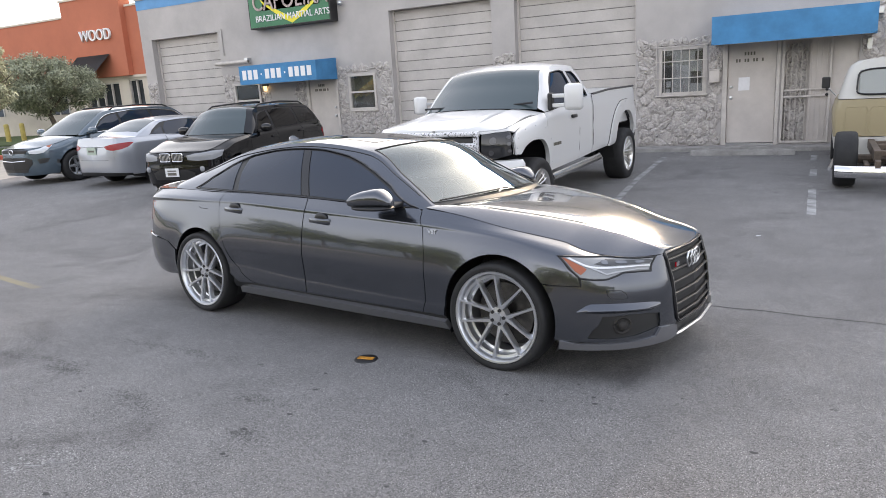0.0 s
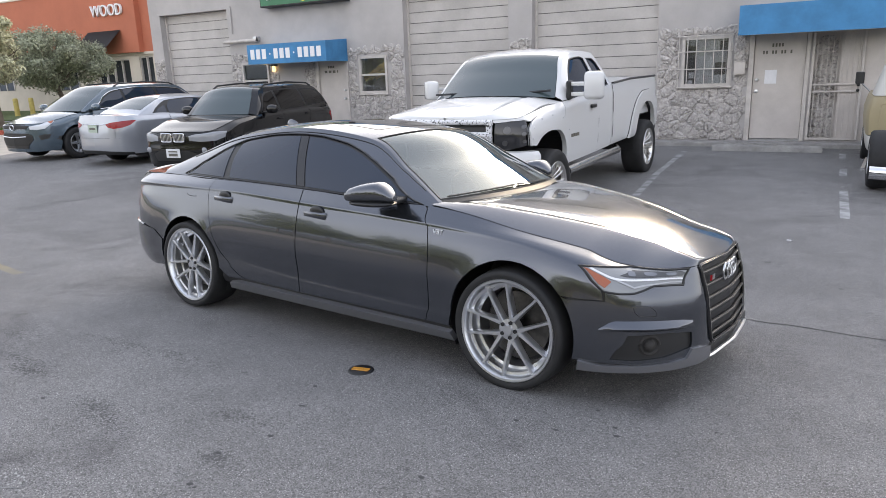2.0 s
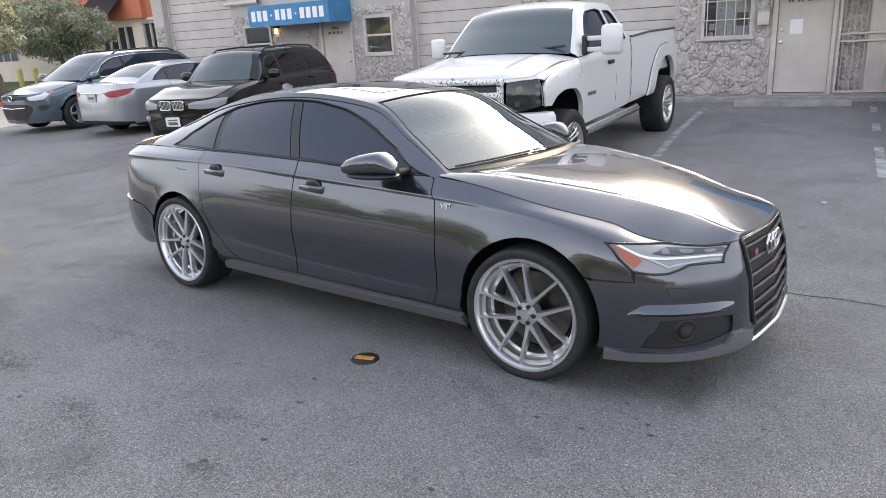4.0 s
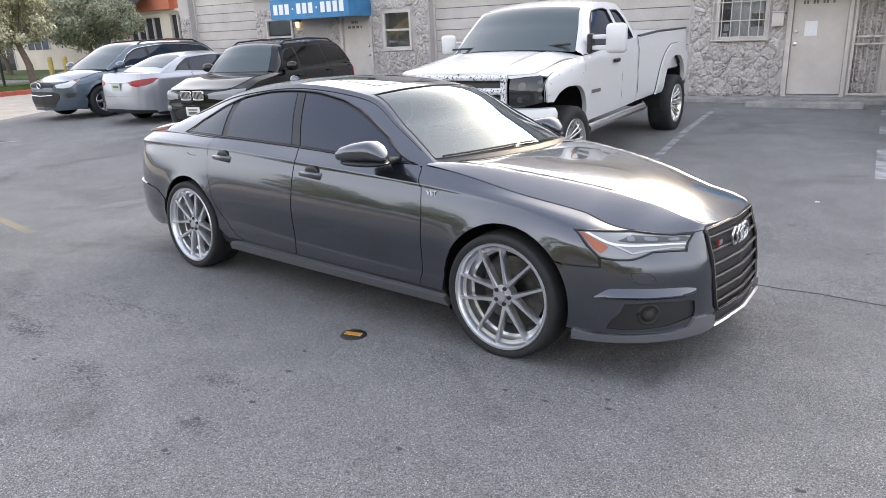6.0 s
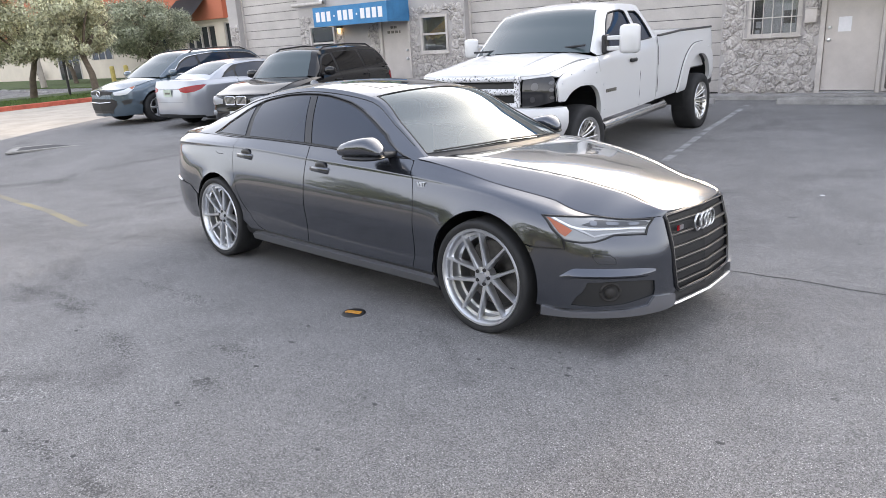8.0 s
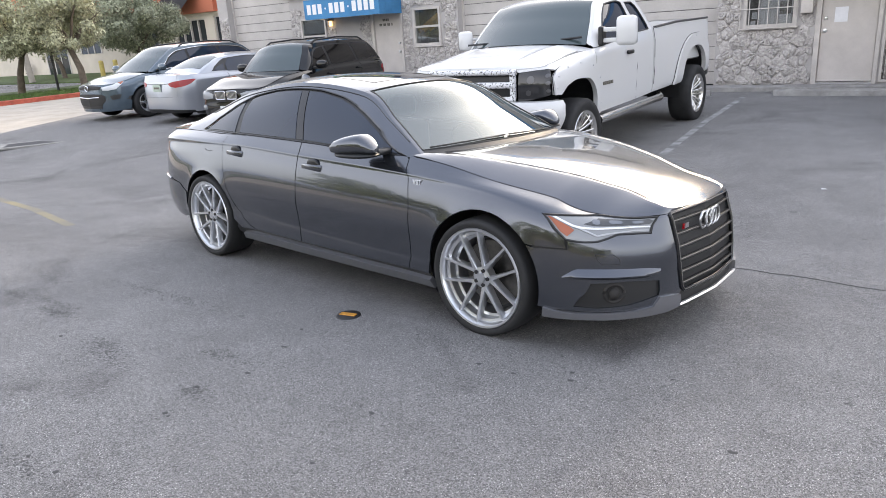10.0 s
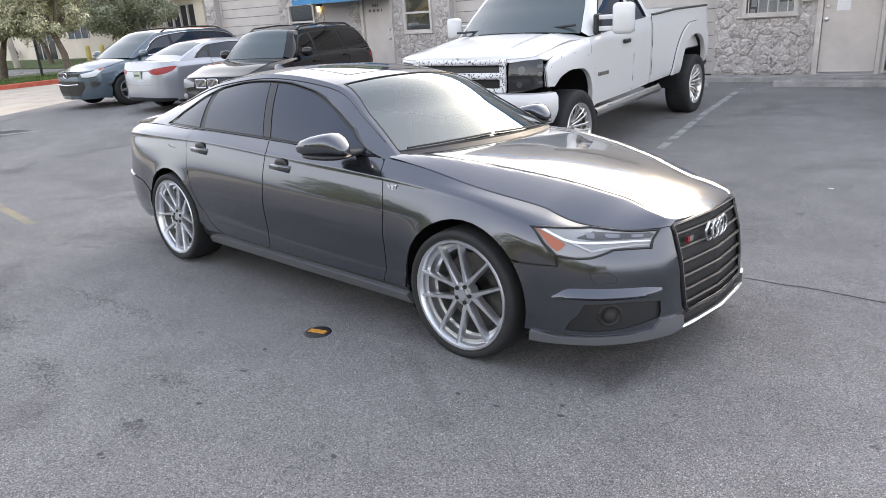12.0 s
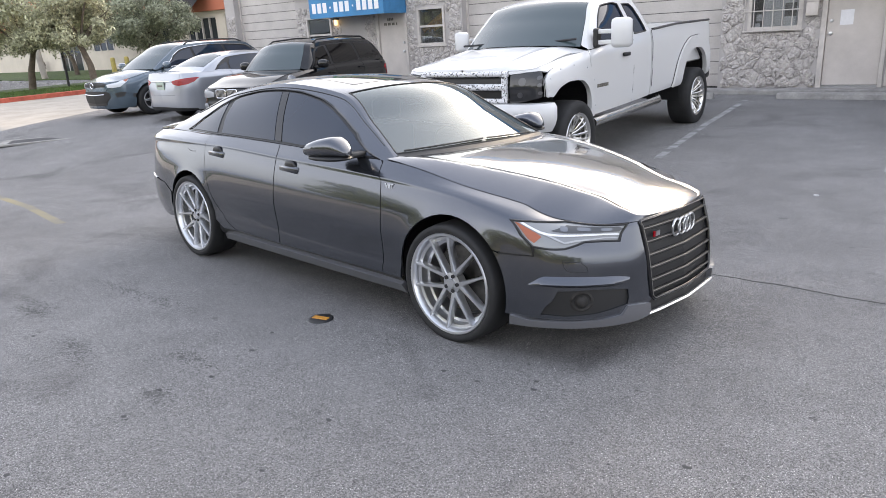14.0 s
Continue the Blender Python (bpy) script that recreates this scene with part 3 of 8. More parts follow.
# roof sign
sign = empty("sign", Matrix.Translation((-12.5, FY, 4.08)), "green box sign reading Capoeira, Brazilian Martial Arts", "sign")
part("sign_case", boxes((-1.24, 1.5, -0.32, 0.0, -0.50, 0.62), bevel=0.015), M_BLACK, sign)
part("sign_face", boxes((-1.20, 1.46, -0.327, -0.318, -0.46, 0.58)), M_SIGNGREEN, sign)
bm = bmesh.new()
for pts in (((-0.95, -0.05), (0.95, -0.05), (0.85, 0.5), (-0.85, 0.5)),):
    f = [bm.verts.new((x + 0.2, -0.331, z)) for x, z in pts]
    bm.faces.new(f)
bmesh.ops.solidify(bm, geom=bm.faces[:], thickness=0.003)
part("sign_shape", bm, M_SIGNBRN, sign, "dark plain shape")
bm = bmesh.new()
for sx in (-1, 1):
    f = [bm.verts.new((sx * x + 0.25, -0.335, z)) for x, z in ((0.0, -0.44), (0.32, -0.30), (0.95, 0.12), (1.05, 0.26), (0.86, 0.12), (0.0, -0.30))]
    bm.faces.new(f)
bmesh.ops.recalc_face_normals(bm, faces=bm.faces)
bmesh.ops.solidify(bm, geom=bm.faces[:], thickness=0.003)
part("sign_shape", bm, M_SIGNYEL, sign, "yellow chevron")
flat = Matrix(((1, 0, 0), (0, 0, -1), (0, 1, 0))).to_4x4()
words("CAPOEIRA", 0.66, 0.012, M_SIGNROSE, sign, Matrix.Translation((0.20, -0.345, 0.16)) @ flat @ Matrix.Diagonal((0.81, 1, 1, 1)), "lettering", "faded rose sign lettering")
words("BRAZILIAN MARTIAL ARTS", 0.225, 0.008, M_WHITE, sign, Matrix.Translation((0.25, -0.345, -0.26)) @ flat @ Matrix.Diagonal((0.93, 1, 1, 1)), "lettering", "white sign lettering")

# small fittings
fl = empty("wall_light", Matrix.Translation((-14.75, FY, 2.78)), "white tube light fixed beside the awning", "lamp")
part("tube", rods(((-0.62, -0.14, 0), (0.62, -0.14, 0.0)), r=0.05, seg=12), M_TRIM, fl)
part("mount", boxes((0.5, 0.62, -0.16, 0, -0.03, 0.1), (-0.55, -0.45, -0.14, 0, -0.02, 0.02)), M_STEEL, fl)
lampm = emitter("lit_lantern_glass", (1.0, 0.72, 0.34), 0.6)
lan = empty("wall_lantern", Matrix.Translation((-13.66, FY, 2.0)), "small lit wall lantern by the window", "lamp")
part("glass", boxes((-0.035, 0.035, -0.12, -0.05, -0.07, 0.07), bevel=0.01), lampm, lan, "warm glowing glass")
part("cap", boxes((-0.07, 0.07, -0.16, 0.0, 0.07, 0.1), bevel=0.008), M_BLACK, lan)
mb = empty("mailbox", Matrix.Translation((-1.74, FY, 1.62)), "small cream metal mailbox on the stone wall", "mailbox")
part("box", boxes((-0.1, 0.1, -0.13, -0.02, -0.13, 0.11), bevel=0.012), M_DOOR, mb, smooth=40)
part("lid", boxes((-0.105, 0.105, -0.138, -0.02, 0.112, 0.135), bevel=0.008), M_DOOR, mb)
sp = empty("floodlight", Matrix.Translation((-10.95, FY, 4.0)), "small grey floodlight beside the sign", "lamp")
bm = bmesh.new()
ellipsoid(bm, (0.12, -0.12, 0), (0.07, 0.07, 0.06))
part("head", bm, M_STEEL, sp, smooth=60)
part("arm", rods(((0, 0.0, 0), (0.1, -0.1, 0)), r=0.015), M_STEEL, sp)
cd = empty("conduit", Matrix.Translation((-15.12, FY, 0)), "grey wall conduit beside the garage door", "pipe")
part("pipe", rods(((0, -0.03, 3.0), (0, -0.03, 3.75)), r=0.018), M_WALL, cd)
co = empty("corner_lamp", Matrix.Translation((1.06, FY, 2.62)), "small grey lamp box near the awning end", "lamp")
part("box", boxes((-0.05, 0.07, -0.16, 0, -0.06, 0.06), bevel=0.01), M_STEEL, co)
br = empty("awning_bracket", Matrix.Translation((0.95, FY, 2.05)), "small grey bracket under the awning", "bracket")
part("plate", boxes((-0.04, 0.04, -0.08, 0, -0.1, 0.1), bevel=0.005), M_STEEL, br)

# ---- vehicle surfaces ----
from mathutils.geometry import delaunay_2d_cdt


def pchip(xk, yk, x):
    """Monotone cubic through (xk, yk), column by column."""
    xk, yk, x = np.asarray(xk, float), np.asarray(yk, float), np.asarray(x, float)
    if yk.ndim == 1:
        return pchip(xk, yk[:, None], x)[..., 0]
    h = np.diff(xk)[:, None]
    d = np.diff(yk, axis=0) / h
    m = np.zeros_like(yk)
    if len(xk) > 2:
        w1, w2 = 2 * h[1:] + h[:-1], h[1:] + 2 * h[:-1]
        ok = d[:-1] * d[1:] > 0
        with np.errstate(divide="ignore", invalid="ignore"):
            m[1:-1] = np.where(ok, (w1 + w2) / (w1 / np.where(ok, d[:-1], 1) + w2 / np.where(ok, d[1:], 1)), 0)
    m[0], m[-1] = d[0], d[-1]
    i = np.clip(np.searchsorted(xk, x) - 1, 0, len(xk) - 2)
    t = ((x - xk[i]) / h[i, 0])[..., None]
    return (1 + 2 * t) * (1 - t) ** 2 * yk[i] + t * (1 - t) ** 2 * h[i] * m[i] + t * t * (3 - 2 * t) * yk[i + 1] + t * t * (t - 1) * h[i] * m[i + 1]


class Surf:
    """A smooth sheet P(u, s), kept as a fine table."""

    def __init__(self, u, s, P, out):
        self.u, self.s, self.P = u, s, P
        du, ds = np.gradient(P, u, axis=0), np.gradient(P, s, axis=1)
        N = np.cross(du, ds)
        L = np.linalg.norm(N, axis=-1, keepdims=True)
        self.N = np.where(L > 1e-9, N / np.maximum(L, 1e-9), 0.0)
        c = self.N[len(u) // 2, len(s) // 2] @ np.asarray(out, float)
        if c < 0:
            self.N = -self.N

    def at(self, u, s, off=0.0):
        fu = np.clip((u - self.u[0]) / (self.u[1] - self.u[0]), 0, len(self.u) - 1.001)
        fs = np.clip((s - self.s[0]) / (self.s[1] - self.s[0]), 0, len(self.s) - 1.001)
        i, j = int(fu), int(fs)
        a, b = fu - i, fs - j

        def g(G):
            return (G[i, j] * (1 - a) + G[i + 1, j] * a) * (1 - b) + (G[i, j + 1] * (1 - a) + G[i + 1, j + 1] * a) * b

        n = g(self.N)
        n = n / max(np.linalg.norm(n), 1e-9)
        return g(self.P) + off * n, n

    def inv(self, a, b, axes, lo=None, hi=None):
        """(u, s) at which two coordinates of the sheet (axes 0, 1, 2) are a and b, with u within lo to hi."""
        i0 = 0 if lo is None else int(np.searchsorted(self.u, lo))
        i1 = len(self.u) if hi is None else int(np.searchsorted(self.u, hi)) + 1
        Q = self.P[i0:i1]
        d = (Q[..., axes[0]] - a) ** 2 + (Q[..., axes[1]] - b) ** 2
        i, j = np.unravel_index(np.argmin(d), d.shape)
        u, s = self.u[i + i0], self.s[j]
        for _ in range(8):
            p = self.at(u, s)[0]
            eu, es = (self.u[1] - self.u[0]) * 0.5, (self.s[1] - self.s[0]) * 0.5
            pu, ps = (self.at(u + eu, s)[0] - self.at(u - eu, s)[0]) / (2 * eu), (self.at(u, s + es)[0] - self.at(u, s - es)[0]) / (2 * es)
            J = np.array([[pu[axes[0]], ps[axes[0]]], [pu[axes[1]], ps[axes[1]]]])
            r = np.array([a - p[axes[0]], b - p[axes[1]]])
            if abs(np.linalg.det(J)) < 1e-9:
                break
            step = np.linalg.solve(J, r)
            u = float(np.clip(u + np.clip(step[0], -4 * eu, 4 * eu), self.u[0], self.u[-1]))
            s = float(np.clip(s + np.clip(step[1], -4 * es, 4 * es), self.s[0], self.s[-1]))
        return u, s


def inside(pts, poly):
    x, y = pts[:, 0], pts[:, 1]
    c = np.zeros(len(pts), bool)
    q = np.roll(poly, 1, axis=0)
    for (x1, y1), (x2, y2) in zip(poly, q):
        hit = ((y1 > y) != (y2 > y)) & (x < (x2 - x1) * (y - y1) / (y2 - y1 + 1e-30) + x1)
        c ^= hit
    return c


def dense(loop, step):
    out = []
    n = len(loop)
    for i in range(n):
        a, b = np.array(loop[i]), np.array(loop[(i + 1) % n])
        k = max(1, int(np.ceil(np.max(np.abs((b - a) / step)) / 0.5)))
        out += [a + (b - a) * t / k for t in range(k)]
    return np.array(out)


def shell_mesh(name, surf, loop, step, off=0.0, rim=0.012, holes=(), flip=False):
    """A curved plate cut from a sheet along a loop of (u, s), with turned-in edges; flip mirrors it to the other flank."""
    step = np.array(step, float)
    loops = [dense(l, step) / step for l in (loop, *holes)]
    pts, edges = [], []
    for l in loops:
        k = len(pts)
        pts += list(l)
        edges += [(k + i, k + (i + 1) % len(l)) for i in range(len(l))]
    lo, hi = loops[0].min(0), loops[0].max(0)
    gx, gy = np.arange(lo[0] + 0.5, hi[0], 1.0), np.arange(lo[1] + 0.5, hi[1], 1.0)
    if len(gx) and len(gy):
        G = np.stack(np.meshgrid(gx, gy, indexing="ij"), -1).reshape(-1, 2)
        keep = inside(G, loops[0])
        for h in loops[1:]:
            keep &= ~inside(G, h)
        B = np.array(pts)
        G = G[keep]
        if len(G):
            dmin = np.array([np.min(np.abs(B - g).max(1)) for g in G])
            pts += list(G[dmin > 0.4])
    vs, _, fs, _, _, _ = delaunay_2d_cdt([Vector(p) for p in pts], edges, [], 0, 1e-6)
    V = np.array([(v.x, v.y) for v in vs])
    cen = np.array([V[list(f)].mean(0) for f in fs])
    ok = inside(cen, loops[0])
    for h in loops[1:]:
        ok &= ~inside(cen, h)
    fs = [list(f) for f, k in zip(fs, ok) if k]
    ev = [surf.at(u * step[0], s * step[1], off) for u, s in V]
    P, N = np.array([e[0] for e in ev]), np.array([e[1] for e in ev])
    if flip:
        P, N = P * (1, -1, 1), N * (1, -1, 1)
    faces = []
    for f in fs:
        a, b, c = P[f[0]], P[f[1]], P[f[2]]
        faces.append(f if np.cross(b - a, c - a) @ N[f[0]] > 0 else f[::-1])
    used = sorted({i for f in faces for i in f})
    remap = {i: k for k, i in enumerate(used)}
    P, N = P[used], N[used]
    faces = [[remap[i] for i in f] for f in faces]
    if rim:
        count = {}
        for f in faces:
            for a, b in zip(f, f[1:] + f[:1]):
                count[(a, b)] = 1
        border = [(a, b) for a, b in count if (b, a) not in count]
        VP, VN = list(P), list(N)
        for a, b in border:
            t = P[b] - P[a]
            o = np.cross(t, N[a])
            o = o / max(np.linalg.norm(o), 1e-9)
            q = []
            for i, d in ((a, 0), (b, 0), (b, rim), (a, rim)):
                VP.append(P[i] - d * N[i])
                VN.append(o)
                q.append(len(VP) - 1)
            faces.append([q[0], q[3], q[2], q[1]])
        P, N = np.array(VP), np.array(VN)
    me = bpy.data.meshes.new(name)
    me.from_pydata([tuple(p) for p in P], [], faces)
    me.polygons.foreach_set("use_smooth", [True] * len(me.polygons))
    me.normals_split_custom_set_from_vertices([tuple(n) for n in N])
    me.update()
    return me


def plate(name, surf, loop, step, mat, parent, label="", **kw):
    me = shell_mesh(name, surf, loop, step, **kw)
    me.materials.append(mat)
    ob = new(name, me)
    ob.parent = parent
    return tagged(ob, label)


def tube(name, pts, r, mat, parent, closed=False, seg=6, label="", squash=1.0):
    """A round bar along points."""
    pts = [Vector(p) for p in pts]
    bm = bmesh.new()
    rings = []
    n = len(pts)
    up = Vector((0, 0, 1))
    for i, p in enumerate(pts):
        a = pts[(i - 1) % n] if closed or i else p
        b = pts[(i + 1) % n] if closed or i < n - 1 else p
        d = (b - a).normalized()
        side = d.cross(up)
        if side.length < 1e-3:
            side = d.cross(Vector((1, 0, 0)))
        side.normalize()
        v = side.cross(d)
        rings.append([bm.verts.new(p + r * (math.cos(k) * side + squash * math.sin(k) * v)) for k in [2 * math.pi * j / seg for j in range(seg)]])
    for i in range(n if closed else n - 1):
        p, q = rings[i], rings[(i + 1) % n]
        for j in range(seg):
            bm.faces.new((p[j], p[(j + 1) % seg], q[(j + 1) % seg], q[j]))
    if not closed:
        bm.faces.new(rings[0])
        bm.faces.new(list(reversed(rings[-1])))
    bmesh.ops.recalc_face_normals(bm, faces=bm.faces)
    return part(name, bm, mat, parent, label, smooth=50)


class Body:
    """The flank, roof, bonnet and boot sheets of a vehicle, from stations, feature lines and the cabin's rails."""

    def __init__(self, plan, lines, rail, belt, centre, hood, deck, arches, flare=0.02):
        U = np.linspace(0, len(plan) - 1, 281)
        k = np.arange(len(plan))
        base = pchip(k, np.array(plan), U)
        tan = np.gradient(base, U, axis=0)
        nrm = np.stack([tan[:, 1], -tan[:, 0]], -1)
        nrm /= np.linalg.norm(nrm, axis=1, keepdims=True)
        if nrm[140, 1] < 0:
            nrm = -nrm
        ins, zz = [], []
        for keys in lines:
            a = sorted(keys.items())
            v = pchip([q[0] for q in a], np.array([q[1] for q in a]), U)
            ins.append(v[:, 0])
            zz.append(v[:, 1])
        ins, zz = np.array(ins), np.array(zz)
        K = len(lines)
        S = np.linspace(0, K - 1, (K - 1) * 14 + 1)
        I, Z = pchip(np.arange(K), ins, S), pchip(np.arange(K), zz, S)
        P = np.zeros((len(U), len(S), 3))
        for cx, cz, R in arches:
            r = np.sqrt((base[:, 0][None] - cx) ** 2 + (Z - cz) ** 2)
            I = I - flare * np.exp(-np.maximum(r - R, 0) / 0.05) * (Z < cz + R + 0.3) * (np.abs(base[:, 0][None] - cx) < R + 0.3)
        P[..., 0] = base[:, 0][:, None] - (nrm[:, 0][None] * I).T
        P[..., 1] = np.maximum(base[:, 1][:, None] - (nrm[:, 1][None] * I).T, 0)
        P[..., 2] = Z.T
        self.K = K
        self.band = Surf(U, S, P, (0, 1, 0.1))
        self.arches = arches
        top = P[:, -1]

        def cap(lo, hi, zc, bow=2.2, ridge=0.0, crest=None):
            m = (U >= lo) & (U <= hi)
            E = top[m]
            u = np.linspace(lo, hi, m.sum())
            v = np.linspace(-1, 1, 141)
            Q = np.zeros((len(u), 141, 3))
            xs = [q[0] for q in sorted(zc)]
            zs = [q[1] for q in sorted(zc)]
            Zc = pchip(xs, zs, np.clip(E[:, 0], xs[0], xs[-1]))
            Q[..., 0] = E[:, 0][:, None]
            Q[..., 1] = E[:, 1][:, None] * v
            Q[..., 2] = E[:, 2][:, None] + (Zc - E[:, 2])[:, None] * (1 - np.abs(v) ** bow)
            if crest:  # a ridge line: flatter within it, falling away to the seam outside
                vr = pchip([q[0] for q in crest], [q[1] for q in crest], u)[:, None]
                a = np.abs(v)[None]
                k = np.where(a < vr, 1 - 0.20 * (a / vr) ** 2, 0.80 * (1 - (np.maximum(a - vr, 0) / (1 - vr)) ** 1.35))
                fade = np.clip((13.4 - u) / 1.5, 0, 1)[:, None]
                Q[..., 2] = E[:, 2][:, None] + (Zc - E[:, 2])[:, None] * k
                Q[..., 2] += ridge * fade * np.where(a < vr, np.exp(-(vr - a) / 0.05) - 0.7 * np.exp(-(((vr - a) - 0.07) / 0.05) ** 2), np.exp(-(a - vr) / 0.09)) * (a < 0.995)
            return Surf(u, v, Q, (0, 0, 1))

        self.hood = cap(*hood)
        self.deck = cap(*deck) if deck else None
        W = np.linspace(0, len(rail) - 1, 181)
        kw = np.arange(len(rail))
        R, B, C = (pchip(kw, np.array(q), W) for q in (rail, belt, centre))
        v = np.linspace(-1, 1, 61)
        T = np.zeros((len(W), 61, 3))
        a = np.abs(v)
        T[..., 1] = R[:, 1][:, None] * v
        T[..., 0] = C[:, 0][:, None] + (R[:, 0] - C[:, 0])[:, None] * a**2
        T[..., 2] = C[:, 2][:, None] + (R[:, 2] - C[:, 2])[:, None] * a**2.4
        self.top = Surf(W, v, T, (0, 0, 1))
        s = np.linspace(0, 1, 41)
        Q = B[:, None] + (R - B)[:, None] * s[None, :, None]
        Q[..., 1] += 0.022 * np.sin(np.pi * s)[None] * np.clip((R[:, 2] - B[:, 2]) / 0.3, 0, 1)[:, None]
        self.side = Surf(W, s, Q, (0, 1, 0.2))

    def fl(self, pts, lo=None, hi=None):
        """A loop on the flank from (x, z) points."""
        return [self.band.inv(x, z, (0, 2), lo, hi) for x, z in pts]

    def fr(self, pts, lo, hi):
        """A loop on the nose or tail from (y, z) points."""
        return [self.band.inv(y, z, (1, 2), lo, hi) for y, z in pts]

    def sd(self, pts):
        return [self.side.inv(x, z, (0, 2)) for x, z in pts]


def arc(cx, cz, R, a0, a1, n=14):
    return [(cx + R * math.cos(radians(a0 + (a1 - a0) * i / n)), cz + R * math.sin(radians(a0 + (a1 - a0) * i / n))) for i in range(n + 1)]


def tyre_profile(R, rim, w):
    h = R - rim
    return [(rim - 0.012, -w * 0.42), (rim + 0.004, -w * 0.47), (rim + h * 0.45, -w * 0.52), (R - h * 0.18, -w * 0.49), (R - 0.006, -w * 0.40), (R, -w * 0.2), (R, w * 0.2), (R - 0.006, w * 0.40),
            (R - h * 0.18, w * 0.49), (rim + h * 0.45, w * 0.52), (rim + 0.004, w * 0.47), (rim - 0.012, w * 0.42)]


def wheel(parent, at, R, rim, w, spokes, alloy, out=-1, pairs=True, lip=0.02, hub=0.07, dish=0.05, spoke_w=0.022, seg=64, disc=True, turn=0.0, base=0.22, tip=0.42, root=0.7, flat=False):
    """A wheel on the flank out (-1: y < 0): tyre and alloy rim with its spokes; axle along y."""
    m = Matrix.Translation(at) @ Matrix.Diagonal((1, -out, 1, 1))
    ob = new("wheel")
    ob.parent = parent
    ob.matrix_basis = m
    bm = bmesh.new()
    lathe(bm, tyre_profile(R, rim, w), seg)
    bmesh.ops.recalc_face_normals(bm, faces=bm.faces)
    part("tyre", bm, M_RUBBER, ob, smooth=60)
    f = -w * 0.46
    bm = bmesh.new()
    lathe(bm, [(rim - 0.010, f + 0.01), (rim + 0.006, f - 0.004), (rim + 0.002, f - 0.010), (rim - lip * 0.5, f - 0.008), (rim - lip, f + 0.006), (rim - lip - 0.004, f + 0.034), (rim - lip - 0.020, f + 0.038), (rim - lip - 0.023, f + 0.085), (rim - lip - 0.038, f + 0.090), (rim - lip - 0.042, w * 0.40), (rim - 0.012, w * 0.42)], seg)
    bmesh.ops.recalc_face_normals(bm, faces=bm.faces)
    part("rim", bm, alloy, ob, smooth=40)
    if disc:
        bm = bmesh.new()
        lathe(bm, [(0.03, 0.02), (rim * 0.68, 0.02), (rim * 0.68, 0.045), (0.03, 0.045)], 40)
        bmesh.ops.recalc_face_normals(bm, faces=bm.faces)
        part("brake_disc", bm, M_DISC, ob, smooth=40)
        part("backing", rod(bmesh.new(), (0, 0.06, 0), (0, 0.075, 0), rim - 0.07, 40), M_BLACK, ob)
    ends = []
    for i in range(spokes):
        a = turn + 2 * math.pi * i / spokes
        if pairs:
            ends += [(a - base, a - math.pi / spokes * tip), (a + base, a + math.pi / spokes * tip)]
        else:
            ends.append((a, a))
    for a0, a1 in ends:
        bm = bmesh.new()
        p = Vector((hub * root * math.cos(a0), f + dish, hub * root * math.sin(a0)))
        q = Vector(((rim - lip * 0.7) * math.cos(a1), f + 0.008, (rim - lip * 0.7) * math.sin(a1)))
        d = (q - p).normalized()
        side = d.cross(Vector((0, 1, 0))).normalized()
        rings = []
        for t, wd, dp in ((0, 1.3, 0.05), (0.3, 0.95, 0.045), (0.75, 0.72, 0.04), (1, 0.78, 0.035)) if flat else ((0, 1.25, 0.045), (0.3, 1.0, 0.04), (0.75, 0.85, 0.034), (1, 1.05, 0.03)):
            c = p + (q - p) * t
            c.y = f + (dish * (1 - t) if flat else dish * (1 - t) ** 1.6) + 0.008 * t
            hw = spoke_w * wd * 0.5
            face = 0.62 if flat else 0.55
            rings.append([bm.verts.new(c + v) for v in (side * hw + Vector((0, 0.004, 0)), side * hw * face + Vector((0, -0.006 if flat else -0.003, 0)), -side * hw * face + Vector((0, -0.006 if flat else -0.003, 0)), -side * hw + Vector((0, 0.004, 0)), -side * hw * 0.8 + Vector((0, dp, 0)), side * hw * 0.8 + Vector((0, dp, 0)))])
        for x, y in zip(rings, rings[1:]):
            for j in range(6):
                bm.faces.new((x[j], x[(j + 1) % 6], y[(j + 1) % 6], y[j]))
        bm.faces.new(rings[0])
        bm.faces.new(list(reversed(rings[-1])))
        bmesh.ops.recalc_face_normals(bm, faces=bm.faces)
        part("spoke", bm, alloy, ob, smooth=35)
    bm = bmesh.new()
    lathe(bm, [(0.001, f + dish - 0.016), (hub * 0.45, f + dish - 0.016), (hub * 0.5, f + dish - 0.006), (hub, f + dish - 0.002), (hub * 1.05, f + dish + 0.05), (0.001, f + dish + 0.05)], 24)
    bmesh.ops.recalc_face_normals(bm, faces=bm.faces)
    part("hub", bm, alloy, ob, smooth=35)
    for i in range(5):
        a = turn + 2 * math.pi * (i + 0.5) / 5
        c = Vector((hub * 0.74 * math.cos(a), f + dish - 0.012, hub * 0.74 * math.sin(a)))
        part("wheel_bolt", rod(bmesh.new(), c, c + Vector((0, 0.02, 0)), 0.012, 6), M_BLACK, ob)
    return ob


